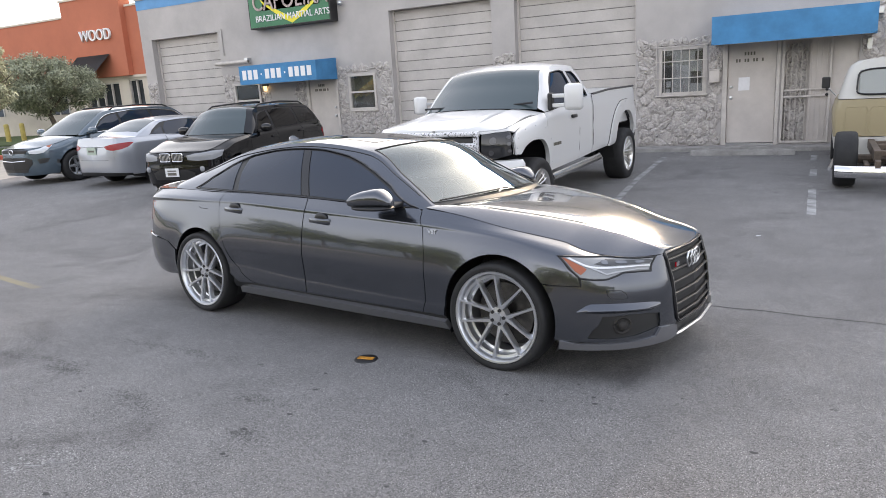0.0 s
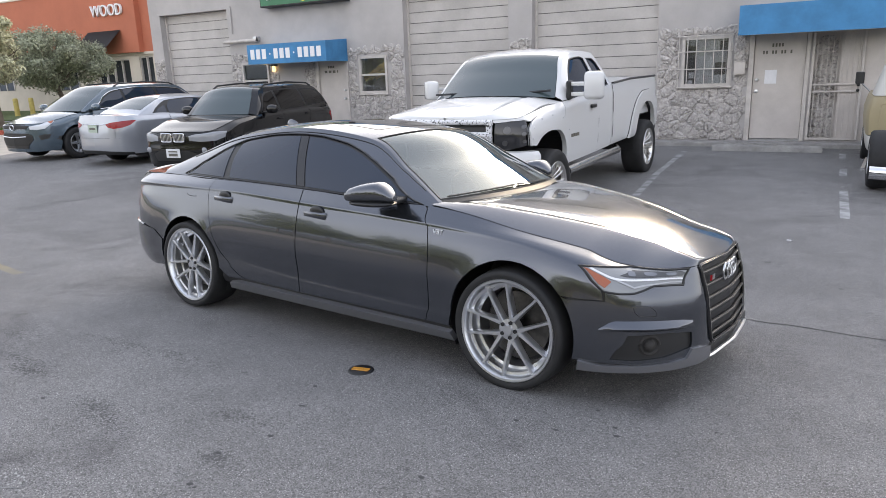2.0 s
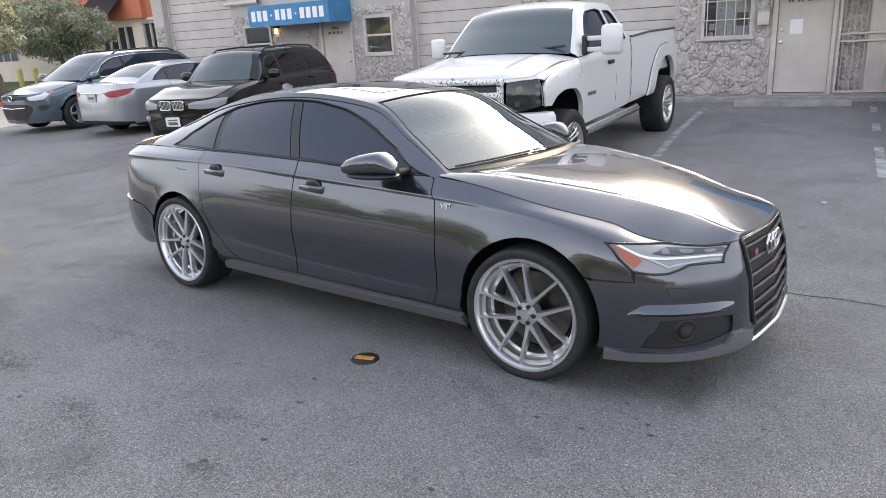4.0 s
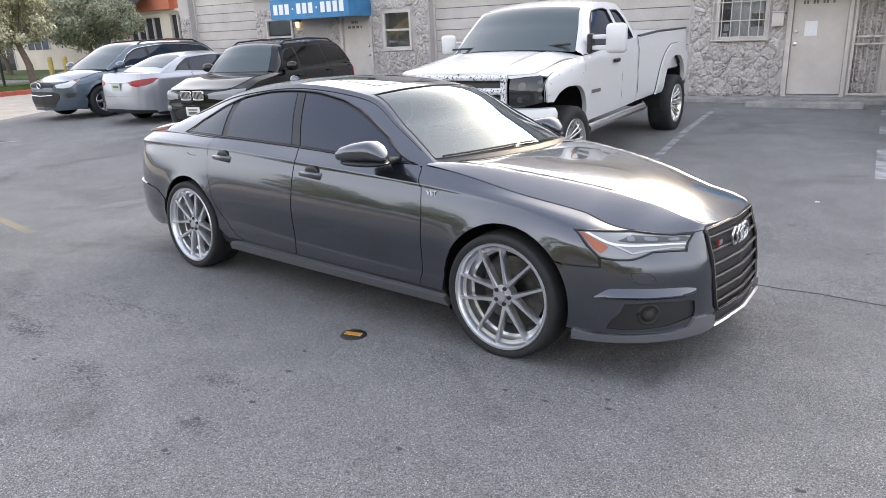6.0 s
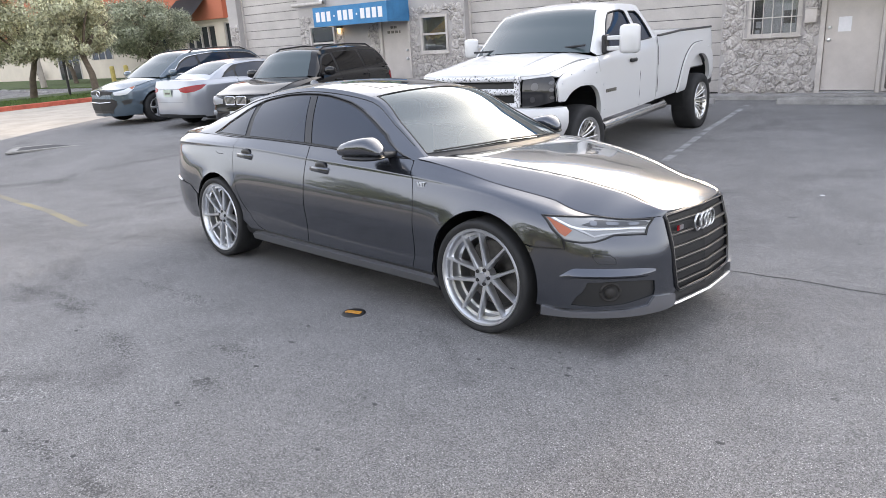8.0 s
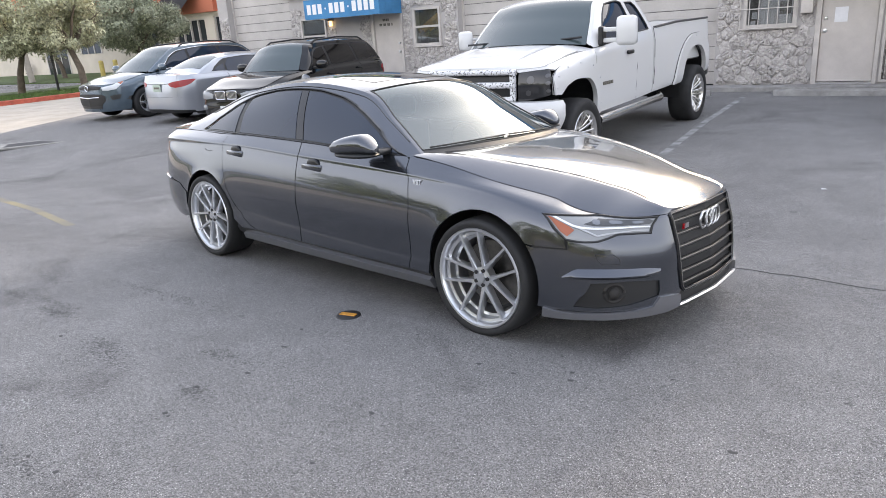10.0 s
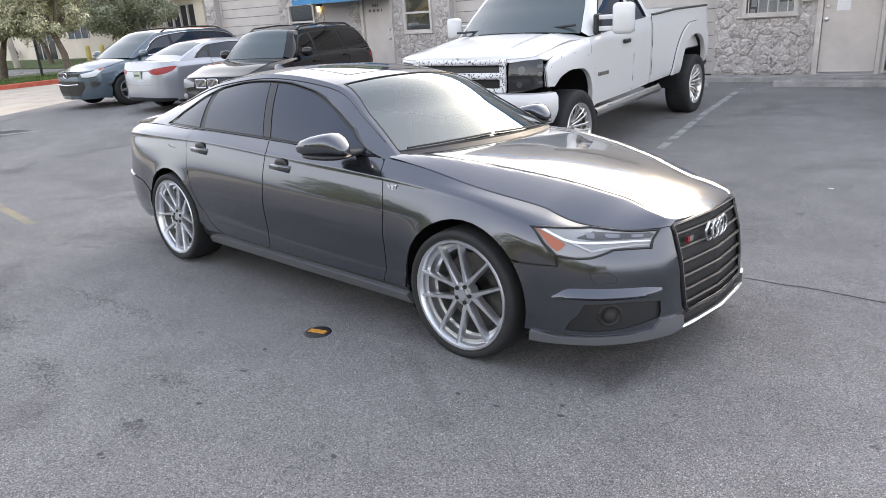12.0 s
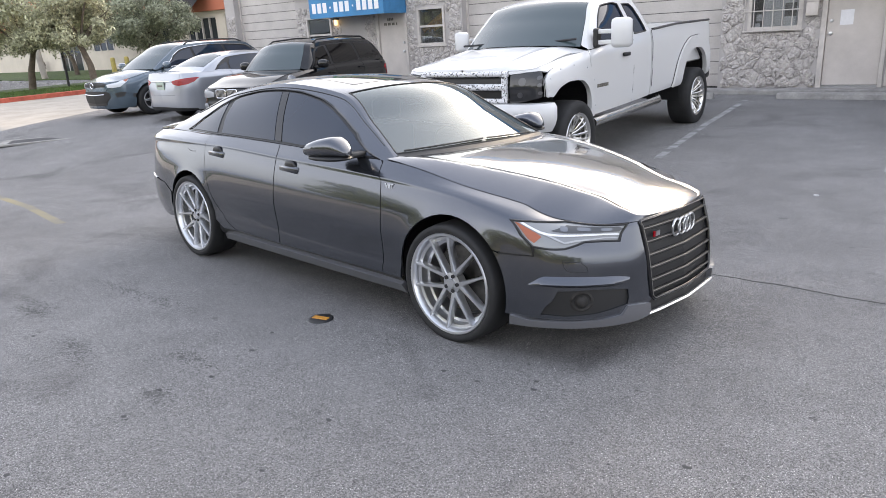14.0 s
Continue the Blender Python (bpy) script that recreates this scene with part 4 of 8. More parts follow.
M_DISC = material("brake_disc_steel", (0.10, 0.095, 0.09), 0.4, metal=1.0, vary=0.3, scale=20)
M_LENS = glass("lamp_lens", (0.24, 0.25, 0.26), spec=0.7)
M_DRL = material("clear_light_bar", (0.75, 0.76, 0.78), 0.15)
M_AMBER = material("amber_reflector", (0.36, 0.10, 0.05), 0.2)
M_RED = material("red_tail_lens", (0.30, 0.006, 0.012), 0.2)
# dark tint, with the blue of the reflected sky put into its colour
M_TINT = glass("sky_blue_tinted_glass", (0.015, 0.024, 0.042), spec=0.5, ior=1.5)
M_SCREEN = glass("windscreen_glass", (0.02, 0.025, 0.025), see=0.75, ior=2.0)
M_GLOSSBLK = material("gloss_black_trim", (0.012, 0.012, 0.014), 0.12)
M_PLATE = material("plate_metal", (0.7, 0.71, 0.72), 0.4)
M_SEAT = material("black_leather", (0.02, 0.02, 0.021), 0.5, bump=0.2, bump_scale=120)

# ---- grey sedan ----
# grey base leans blue to stand in for the sky mirrored in the flank
M_GREY = car_paint("dark_grey_metallic", (0.082, 0.090, 0.107), metal=0.84, rough=0.16, flake=0.012)
M_ALLOY = material("brushed_silver_alloy", (0.68, 0.69, 0.71), 0.30, metal=0.92)
SEDAN_AT = pose(-2.952, 4.726, -0.079, -2.96, -0.21, -7.38)


def sedan():
    e = empty("sedan", SEDAN_AT, "dark grey metallic four-door sedan on large silver wheels", "car")
    plan = [(-2.56, 0), (-2.53, 0.45), (-2.44, 0.70), (-2.27, 0.84), (-1.95, 0.905), (-1.457, 0.928), (-1.0, 0.935), (-0.15, 0.937), (0.9, 0.935), (1.457, 0.928), (1.86, 0.90), (2.12, 0.775), (2.285, 0.57), (2.365, 0.385), (2.395, 0)]
    # inset from the plan and height, line by line from the sill up: sill, door foot, ledge, crease, flank, shoulder undercut, shoulder line, belt
    lines = [
        {0: (0.05, 0.25), 3: (0.05, 0.25), 4: (0.04, 0.24), 6: (0.07, 0.20), 8: (0.07, 0.19), 10: (0.02, 0.20), 12: (-0.005, 0.20), 14: (-0.015, 0.20)},
        {0: (0.01, 0.31), 3: (0.02, 0.31), 5: (0.02, 0.31), 6: (0.018, 0.31), 8: (0.018, 0.29), 9: (0.015, 0.28), 10: (0.008, 0.255), 12: (-0.01, 0.25), 14: (-0.02, 0.25)},
        {0: (0.0, 0.38), 3: (0.0, 0.38), 4: (0.005, 0.39), 5: (0.012, 0.41), 6: (0.0185, 0.418), 7: (0.0200, 0.376), 8: (0.0170, 0.350), 9: (0.010, 0.345), 10: (0.004, 0.31), 12: (-0.008, 0.31), 14: (-0.018, 0.31)},
        {0: (-0.01, 0.43), 3: (-0.005, 0.43), 4: (0.0, 0.43), 5: (0.013, 0.45), 6: (0.020, 0.448), 7: (0.022, 0.402), 8: (0.018, 0.374), 9: (0.010, 0.375), 10: (0.002, 0.345), 12: (-0.006, 0.345), 14: (-0.015, 0.345)},
        {0: (-0.02, 0.53), 3: (-0.01, 0.53), 4: (0.0, 0.52), 5: (0.008, 0.52), 6: (0.013, 0.51), 8: (0.012, 0.46), 9: (0.005, 0.46), 10: (0.0, 0.42), 12: (0.0, 0.42), 14: (-0.01, 0.42)},
        {0: (-0.01, 0.63), 3: (0.0, 0.63), 5: (0.0, 0.63), 6: (0.0, 0.62), 8: (0.0, 0.58), 9: (0.0, 0.57), 10: (0.0, 0.51), 12: (0.006, 0.50), 14: (-0.002, 0.50)},
        {0: (0.02, 0.73), 3: (0.010, 0.73), 5: (0.006, 0.735), 6: (0.008, 0.735), 8: (0.008, 0.69), 9: (0.007, 0.67), 10: (0.004, 0.60), 11: (0.010, 0.565), 12: (0.016, 0.56), 14: (0.010, 0.56)},
        {0: (0.05, 0.83), 2: (0.03, 0.83), 4: (0.022, 0.84), 6: (0.025, 0.845), 8: (0.026, 0.785), 9: (0.022, 0.755), 10: (0.012, 0.67), 11: (0.026, 0.62), 12: (0.036, 0.62), 13: (0.030, 0.62), 14: (0.022, 0.62)},
        {0: (0.04, 0.90), 2: (0.04, 0.90), 4: (0.041, 0.928), 6: (0.046, 0.934), 7: (0.047, 0.902), 8: (0.047, 0.860), 9: (0.043, 0.816), 10: (0.032, 0.722), 11: (0.055, 0.668), 12: (0.052, 0.665), 13: (0.043, 0.667), 14: (0.034, 0.668)},
        {0: (0.03, 0.92), 2: (0.03, 0.92), 3: (0.035, 0.935), 4: (0.040, 0.945), 6: (0.048, 0.950), 7: (0.049, 0.918), 8: (0.050, 0.876), 9: (0.050, 0.832), 10: (0.052, 0.750), 11: (0.080, 0.692), 12: (0.060, 0.685), 13: (0.049, 0.688), 14: (0.040, 0.690)},
        {0: (0.03, 0.955), 2: (0.035, 0.95), 3: (0.045, 0.957), 4: (0.055, 0.966), 6: (0.057, 0.966), 7: (0.058, 0.936), 8: (0.064, 0.898), 9: (0.074, 0.850), 10: (0.095, 0.774), 11: (0.112, 0.712), 12: (0.067, 0.700), 13: (0.054, 0.702), 14: (0.045, 0.706)},
        {0: (0.04, 1.04), 1: (0.05, 1.03), 2: (0.08, 1.015), 3: (0.11, 1.015), 4: (0.14, 1.02), 5: (0.128, 1.022), 6: (0.095, 1.020), 7: (0.085, 1.004), 8: (0.120, 0.966), 9: (0.135, 0.874), 10: (0.185, 0.797), 11: (0.165, 0.729), 12: (0.078, 0.713), 13: (0.060, 0.714), 14: (0.050, 0.722)},
    ]
    rail = [(0.905, 0.775, 0.975), (0.55, 0.665, 1.165), (0.19, 0.580, 1.340), (-0.42, 0.60, 1.405), (-1.08, 0.605, 1.340), (-1.55, 0.645, 1.20), (-1.98, 0.70, 1.055)]
    belt = [(0.905, 0.80, 0.962), (0.55, 0.842, 0.978), (0.19, 0.850, 0.990), (-0.42, 0.852, 1.010), (-1.08, 0.838, 1.022), (-1.55, 0.795, 1.022), (-1.98, 0.745, 1.022)]
    centre = [(1.055, 0, 0.985), (0.70, 0, 1.195), (0.33, 0, 1.390), (-0.42, 0, 1.455), (-1.18, 0, 1.400), (-1.62, 0, 1.255), (-2.03, 0, 1.075)]
    RX, FX, WZ = -1.457, 1.457, 0.345
    b = Body(plan, lines, rail, belt, centre,
             (7.85, 14, [(0.75, 0.985), (1.05, 0.990), (1.4, 0.962), (1.8, 0.898), (2.1, 0.820), (2.25, 0.768), (2.345, 0.724)], 2.1, 0.006, [(7.85, 0.91), (8.0, 0.90), (8.6, 0.81), (9.6, 0.69), (10.5, 0.63), (11.2, 0.62), (12.0, 0.76), (12.8, 0.90), (14.0, 0.92)]),
             (0, 5.0, [(-2.56, 1.05), (-2.2, 1.05), (-1.9, 1.09), (-1.4, 1.12)], 2.2),
             [(RX, WZ, 0.370), (FX, WZ, 0.382)], flare=0.010)
    st = (0.16, 0.16)
    fine = (0.08, 0.14)
    zt = b.K - 1
    core = [(0, 0.0)] + b.fl([(-1.9, 0.26)] + arc(RX, WZ, 0.40, 195, -15) + [(-0.9, 0.22), (0.9, 0.22)] + arc(FX, WZ, 0.41, 195, -15) + [(1.95, 0.24)], 3, 11.5) + [(14, 0.0), (14, zt), (0, zt)]
    g = 0.002
    for flip in (True, False):
        y = -1 if flip else 1

        def on(u, s, off=0.0):
            return b.band.at(u, s, off)[0] * (1, y, 1)

        plate("under_body", b.band, core, (0.3, 0.3), M_BLACK, e, off=-0.014, rim=0.0, flip=flip)
        # doors
        fd = [(0.842 - g, 0.955), (0.885 - g, 0.86), (0.912 - g, 0.70), (0.912 - g, 0.50), (0.905 - g, 0.36), (0.885, 0.295)] + [(-0.205 + g, 0.30), (-0.212 + g, 0.40), (-0.208 + g, 0.65), (-0.203 + g, 0.85), (-0.195 + g, 0.96)]
        top_f = [(-0.19 + g, 1.004), (0.2, 0.993), (0.55, 0.982), (0.82, 0.968)]
        plate("front_door", b.band, b.fl(fd + top_f, 6, 8.6), fine, M_GREY, e, flip=flip)
        rd = [(-0.199 - g, 0.96), (-0.207 - g, 0.85), (-0.212 - g, 0.65), (-0.216 - g, 0.40), (-0.209 - g, 0.30), (-0.78, 0.312), (-0.865, 0.335), (-0.95, 0.385), (-1.03, 0.46), (-1.12, 0.60), (-1.165, 0.75), (-1.185, 0.90), (-1.18, 0.97), (-1.165, 1.018), (-0.7, 1.016), (-0.194 - g, 1.004)]
        plate("rear_door", b.band, b.fl(rd, 4.6, 7.6), fine, M_GREY, e, flip=flip)
        # front wing with the arch
        lamp_top = [(9.95, 8.65), (10.25, 9.35), (10.6, 10.05), (11.0, 10.72), (11.25, 10.82), (11.7, 10.78), (12.1, 10.68), (12.5, 10.55)]
        lamp_low = [(12.36, 9.0), (12.17, 7.25), (11.8, 7.35), (11.4, 7.42), (11.2, 7.12), (10.98, 6.86), (10.7, 6.72), (10.4, 6.68), (10.2, 7.35)]
        w = 0.07
        fw = [(10.40, 5.97), (9.78, 5.66)] + b.fl(arc(FX, WZ, 0.388, 38.5, 178) + [(1.06, 0.295), (0.889, 0.295), (0.909, 0.36), (0.916, 0.50), (0.916, 0.70), (0.889, 0.86), (0.846, 0.955), (0.84, 0.970)], 7.6, 10.2)
        fw += [(8.2, zt), (9, zt), (10, zt), (10.8, zt), (11.12, zt), (11.0, 10.72 + w), (10.6, 10.05 + w), (10.25, 9.35 + w), (9.92, 8.65), (10.16, 7.3), (10.36, 6.68)]
        plate("front_wing", b.band, fw, fine, M_GREY, e, flip=flip)
        # rear quarter
        rq = [(-2.235, 0.62), (-2.15, 0.60), (-1.95, 0.58), (-1.82, 0.51)] + arc(RX, WZ, 0.378, 155, 2) + [(-0.98, 0.30), (-0.786, 0.308), (-0.869, 0.331), (-0.954, 0.381), (-1.035, 0.456), (-1.125, 0.60), (-1.170, 0.75), (-1.190, 0.90), (-1.185, 0.97), (-1.170, 1.018), (-1.45, 1.020), (-1.95, 1.018), (-2.15, 1.010), (-2.27, 0.935), (-2.27, 0.80), (-2.26, 0.70)]
        plate("rear_quarter", b.band, b.fl(rq, 2.2, 6.6), fine, M_GREY, e, flip=flip)
        tube("fuel_flap_edge", [b.band.at(*b.band.inv(x, z, (0, 2), 4.4, 6), 0.0)[0] * (1, y, 1) for x, z in ((-1.46, 0.895), (-1.43, 0.885), (-1.38, 0.882), (-1.34, 0.885))], 0.0025, M_BLACK, e)
        plate("tail_light", b.band, b.fr([(0.42, 0.88), (0.70, 0.89), (0.80, 0.91), (0.835, 0.90), (0.84, 0.80), (0.82, 0.735), (0.6, 0.74), (0.42, 0.77)], 1, 3.6), st, M_RED, e, "red tail lamp", flip=flip)
        plate("rear_bumper", b.band, [(0, 0.3)] + b.fr([(0.5, 0.27), (0.80, 0.27)], 0.5, 3) + b.fl([(-2.0, 0.26), (-1.845, 0.285), (-1.845, 0.40), (-1.833, 0.50), (-1.95, 0.566), (-2.15, 0.588), (-2.23, 0.608)], 2.2, 4.6) + b.fr([(0.7, 0.62), (0.4, 0.66)], 0.5, 3) + [(0, 5.3)], st, M_GREY, e, flip=flip)
        lip_row = [b.band.inv(yy, 0.607, (1, 2), 0.5, 3.6) for yy in (0.5, 0.65, 0.76, 0.82)]
        tube("bumper_ridge", [on(u, s, 0.004) for u, s in lip_row] + [b.band.at(*b.band.inv(x, z, (0, 2), 2.6, 4.6), 0.004)[0] * (1, y, 1) for x, z in ((-2.25, 0.605), (-2.12, 0.592))], 0.008, M_GREY, e)
        # sill
        plate("side_skirt", b.band, b.fl([(-0.975, 0.262), (-0.85, 0.282), (0.2, 0.272), (1.07, 0.262), (1.085, 0.205), (-1.0, 0.215)], 5, 9), st, M_SKIRT_LIT, e, "side skirt blade under the doors", off=0.016, rim=0.035, flip=flip)
        # front bumper, one half
        bump = [(10.43, 5.90), (9.80, 5.55)] + b.fl(arc(FX, WZ, 0.388, 37.5, -14) + [(1.85, 0.25)], 8.5, 11) + [(10.2, 0.9), (11.0, 0.8), (12.1, 0.9), (12.9, 1.0), (13.12, 1.9), (13.02, 6.0), (12.96, 10.9), (12.62, 10.9), (12.54, 10.55), (12.40, 9.0), (12.21, 7.12)]
        bump += [(11.8, 7.26), (11.4, 7.32), (11.2, 7.02), (10.98, 6.76), (10.7, 6.62), (10.43, 6.58)]
        hole = [(10.55, 1.25), (10.68, 2.4), (10.85, 3.7), (11.5, 3.74), (12.0, 3.64), (12.38, 3.55), (12.40, 2.7), (12.36, 1.85), (11.6, 1.30), (11.0, 1.15)]
        plate("front_bumper", b.band, bump, fine, M_GREY, e, holes=[hole], rim=0.02, flip=flip)
        plate("air_intake", b.band, hole, st, M_BLACK, e, "black fog intake grille", off=-0.075, rim=0.0, flip=flip)
        for k, sq in enumerate((1.9, 2.5, 3.1)):
            tube("intake_slat", [on(u, sq, -0.03) for u in (10.8, 11.1, 11.5, 11.9, 12.3)], 0.006, M_GLOSSBLK, e)
        fog, fn = b.band.at(11.33, 2.75, -0.022)
        fs = np.array((-fn[1], fn[0], 0.0)) / math.hypot(fn[0], fn[1])
        tube("sensor_ring", [(fog + fs * 0.052 * math.cos(a) + np.array((0, 0, 0.048 * math.sin(a)))) * (1, y, 1) for a in [2 * math.pi * i / 20 for i in range(20)]], 0.012, M_MATT, e, closed=True)
        bm = bmesh.new()
        ellipsoid(bm, fog * (1, y, 1), (0.030, 0.040, 0.036), seg=16)
        part("sensor_lens", bm, M_MATT, e, smooth=60)
        # shelf over the intake: a wedge that stands out from the bumper
        shelf = [(10.34, 4.12, 4.05, 3.98, 0.0), (10.62, 4.62, 4.22, 3.85, 0.030), (11.0, 4.62, 4.2, 3.78, 0.032), (11.5, 4.56, 4.14, 3.72, 0.028), (12.0, 4.46, 4.08, 3.66, 0.022), (12.42, 4.32, 4.15, 3.98, 0.004)]
        U = np.linspace(10.34, 12.42, 24)
        F = pchip([r[0] for r in shelf], np.array(shelf)[:, 1:], U)
        bm = bmesh.new()
        rows = [[bm.verts.new(on(u, a, 0.0005)), bm.verts.new(on(u, m * 0.6 + a * 0.4, o * 0.75)), bm.verts.new(on(u, m, o)), bm.verts.new(on(u, m - 0.12, o * 0.8)), bm.verts.new(on(u, z, -0.03))] for u, (a, m, z, o) in zip(U, F)]
        for p, q in zip(rows, rows[1:]):
            for j in range(4):
                bm.faces.new((p[j], p[j + 1], q[j + 1], q[j]))
        bmesh.ops.recalc_face_normals(bm, faces=bm.faces)
        part("bumper_blade", bm, M_GREY, e, smooth=50)
        # splitter
        split = [(10.0, 0.02), (10.02, 0.95), (10.4, 0.72), (11.0, 0.72), (11.7, 0.80), (12.15, 1.0), (12.34, 1.75), (12.7, 1.72), (13.0, 1.62), (13.02, 0.55), (12.6, 0.2), (12.0, 0.02), (11.0, 0.02)]
        plate("splitter", b.band, split, (0.1, 0.12), M_SKIRT_LIT, e, "front splitter edge", off=0.018, rim=0.05, flip=flip)
        # headlamp: clear lens over a bright reflector, light bar and projectors
        hloop = lamp_top + lamp_low
        h = plate("headlight", b.band, hloop, (0.06, 0.1), M_LENS, e, "clear headlamp with a light bar", off=-0.002, flip=flip)
        plate("daytime_light", b.band, [(10.12, 8.75), (10.48, 8.0), (10.62, 7.92), (11.2, 8.02), (11.8, 8.05), (12.2, 7.85), (12.19, 8.12), (11.8, 8.34), (11.2, 8.32), (10.66, 8.2), (10.52, 8.28), (10.18, 8.98)], (0.06, 0.08), M_DRL, h, "pale light bar", off=0.002, rim=0.003, flip=flip)
        plate("daytime_light", b.band, [(10.50, 7.92), (10.62, 7.86), (10.98, 7.28), (11.25, 7.46), (11.8, 7.62), (12.14, 7.48), (12.15, 7.60), (11.8, 7.74), (11.2, 7.60), (10.98, 7.42), (10.72, 7.92)], (0.06, 0.08), M_DRL2, h, "pale light bar", off=0.002, rim=0.003, flip=flip)
        plate("side_reflector", b.band, [(10.03, 8.6), (10.10, 8.62), (10.47, 7.86), (10.54, 7.66), (10.42, 7.0), (10.3, 7.25), (10.18, 7.8)], (0.06, 0.08), M_AMBER, h, "amber reflector", off=0.002, rim=0.003, flip=flip)
        plate("lamp_bezel", b.band, [(10.72, 8.75), (11.05, 10.1), (11.6, 10.15), (12.2, 10.0), (12.34, 9.3), (12.2, 8.5), (11.6, 8.7), (11.0, 8.6)], (0.06, 0.08), M_LAMPDARK, h, "dark inner bezel", off=0.001, rim=0.002, flip=flip)
        for uu, ss, du, ds in ((10.98, 9.3, 0.09, 0.5), (11.42, 9.4, 0.14, 0.42), (11.90, 9.35, 0.14, 0.42)):
            plate("projector_lens", b.band, [(uu + du * math.copysign(abs(math.cos(a)) ** 0.6, math.cos(a)), ss + ds * math.copysign(abs(math.sin(a)) ** 0.6, math.sin(a))) for a in [2 * math.pi * i / 14 for i in range(14)]], (0.05, 0.1), M_PROJ, h, off=0.003, rim=0.003, flip=flip)
        tube("lamp_seal", [on(*q, 0.001) for q in dense(hloop, np.array((0.15, 0.3)))], 0.0055, M_BLACK, h, closed=True)
        # cabin side
        dlo = [(0.80, 0.970), (0.52, 1.105), (0.27, 1.222), (0.05, 1.304), (-0.2, 1.350), (-0.45, 1.362), (-0.72, 1.350), (-1.0, 1.308), (-1.22, 1.232), (-1.44, 1.128), (-1.63, 1.033), (-1.1, 1.030), (-0.42, 1.018), (0.2, 0.995)]
        dl = b.sd(dlo)
        plate("cabin_side", b.side, [(0.02, 0.0), (5.98, 0.0), (5.98, 1.0), (0.02, 1.0)], (0.08, 0.08), M_GREY, e, off=0.0, rim=0.0, holes=[dl], flip=flip)
        plate("window_seal", b.side, dl, (0.12, 0.12), M_BLACK, e, off=-0.004, rim=0.0, flip=flip)
        gf = [(0.765, 0.980), (0.50, 1.096), (0.26, 1.210), (0.04, 1.291), (-0.20, 1.337), (-0.325, 1.346), (-0.262, 1.2), (-0.182, 1.024), (0.2, 1.005)]
        gr = [(-0.415, 1.349), (-0.72, 1.337), (-0.965, 1.301), (-1.035, 1.28), (-1.045, 1.18), (-1.01, 1.040), (-0.6, 1.034), (-0.275, 1.026), (-0.350, 1.2)]
        gq = [(-1.12, 1.262), (-1.22, 1.219), (-1.43, 1.118), (-1.585, 1.042), (-1.085, 1.040), (-1.105, 1.16)]
        plate("front_side_window", b.side, b.sd(gf), (0.12, 0.12), M_TINT, e, "dark tinted side window", off=0.0, rim=0.004, flip=flip)
        plate("rear_side_window", b.side, b.sd(gr), (0.12, 0.12), M_TINT, e, "dark tinted side window", off=0.0, rim=0.004, flip=flip)
        plate("quarter_window", b.side, b.sd(gq), (0.12, 0.12), M_TINT, e, "dark tinted quarter window", off=0.0, rim=0.004, flip=flip)
        plate("door_pillar", b.side, b.sd([(-0.333, 1.347), (-0.270, 1.2), (-0.191, 1.024), (-0.266, 1.026), (-0.341, 1.2), (-0.407, 1.349)]), (0.1, 0.1), M_GLOSSBLK, e, off=0.001, rim=0.004, flip=flip)
        pts = [b.side.at(*q, 0.004)[0] * (1, y, 1) for q in dense(dl, np.array((0.15, 0.15)))]
        tube("window_trim", pts, 0.006, M_GLOSSBLK, e, closed=True)
        tube("roof_seam", [b.side.at(wq, 0.93, 0.002)[0] * (1, y, 1) for wq in np.linspace(0.4, 5.2, 30)], 0.003, M_BLACK, e)
        # handles in their cups; each cup is a near-black bulge, its shade put into the colour
        for hx, hz in ((-1.0, 0.888), (-0.035, 0.852)):
            u, s = b.band.inv(hx, hz, (0, 2), 5, 9)
            P, N = b.band.at(u, s)
            bm = bmesh.new()
            ellipsoid(bm, (0, 0, 0), (0.068, 0.016, 0.060), power=0.8)
            o = part("handle_cup", bm, M_CUP, e, smooth=60)
            o.matrix_basis = Matrix.Translation((P[0] + 0.012, y * (P[1] - 0.007), P[2] - 0.001)) @ pose(0, 0, 0, y * -8, 0, 0)
            bm = bmesh.new()
            box(bm, -0.105, 0.105, -0.014, 0.014, -0.024, 0.024, bevel=0.013)
            for v in bm.verts:
                v.co.y -= y * 0.030 * (abs(v.co.x) / 0.108) ** 3
                v.co.z *= 1 - 0.25 * max(0, -v.co.x / 0.108)
            o = part("door_handle", bm, M_GREY, e, smooth=60)
            o.matrix_basis = Matrix.Translation((P[0], y * (P[1] + 0.022), P[2] - 0.001)) @ pose(0, 0, 0, 0, 2, 0)
        # mirror: housing lofted along the car, blunt at the glass and drawn out forwards
        secs = [(-0.150, 0.060, 0.004, -0.042), (-0.145, 0.085, 0.024, -0.050), (-0.11, 0.098, 0.044, -0.054), (-0.04, 0.104, 0.062, -0.056), (0.03, 0.100, 0.072, -0.056), (0.075, 0.088, 0.070, -0.052), (0.11, 0.070, 0.046, -0.048), (0.145, 0.045, 0.010, -0.042), (0.160, 0.02, -0.012, -0.034)]
        bm = bmesh.new()
        rings = []
        for xs, hw, z1, z0 in secs:
            zc, hz = (z1 + z0) / 2, (z1 - z0) / 2
            rings.append([bm.verts.new((xs, hw * math.copysign(abs(math.cos(a)) ** 0.75, math.cos(a)), zc + hz * math.copysign(abs(math.sin(a)) ** 0.75, math.sin(a)))) for a in [2 * math.pi * i / 28 for i in range(28)]])
        for p, q in zip(rings, rings[1:]):
            for j in range(28):
                bm.faces.new((p[j], p[(j + 1) % 28], q[(j + 1) % 28], q[j]))
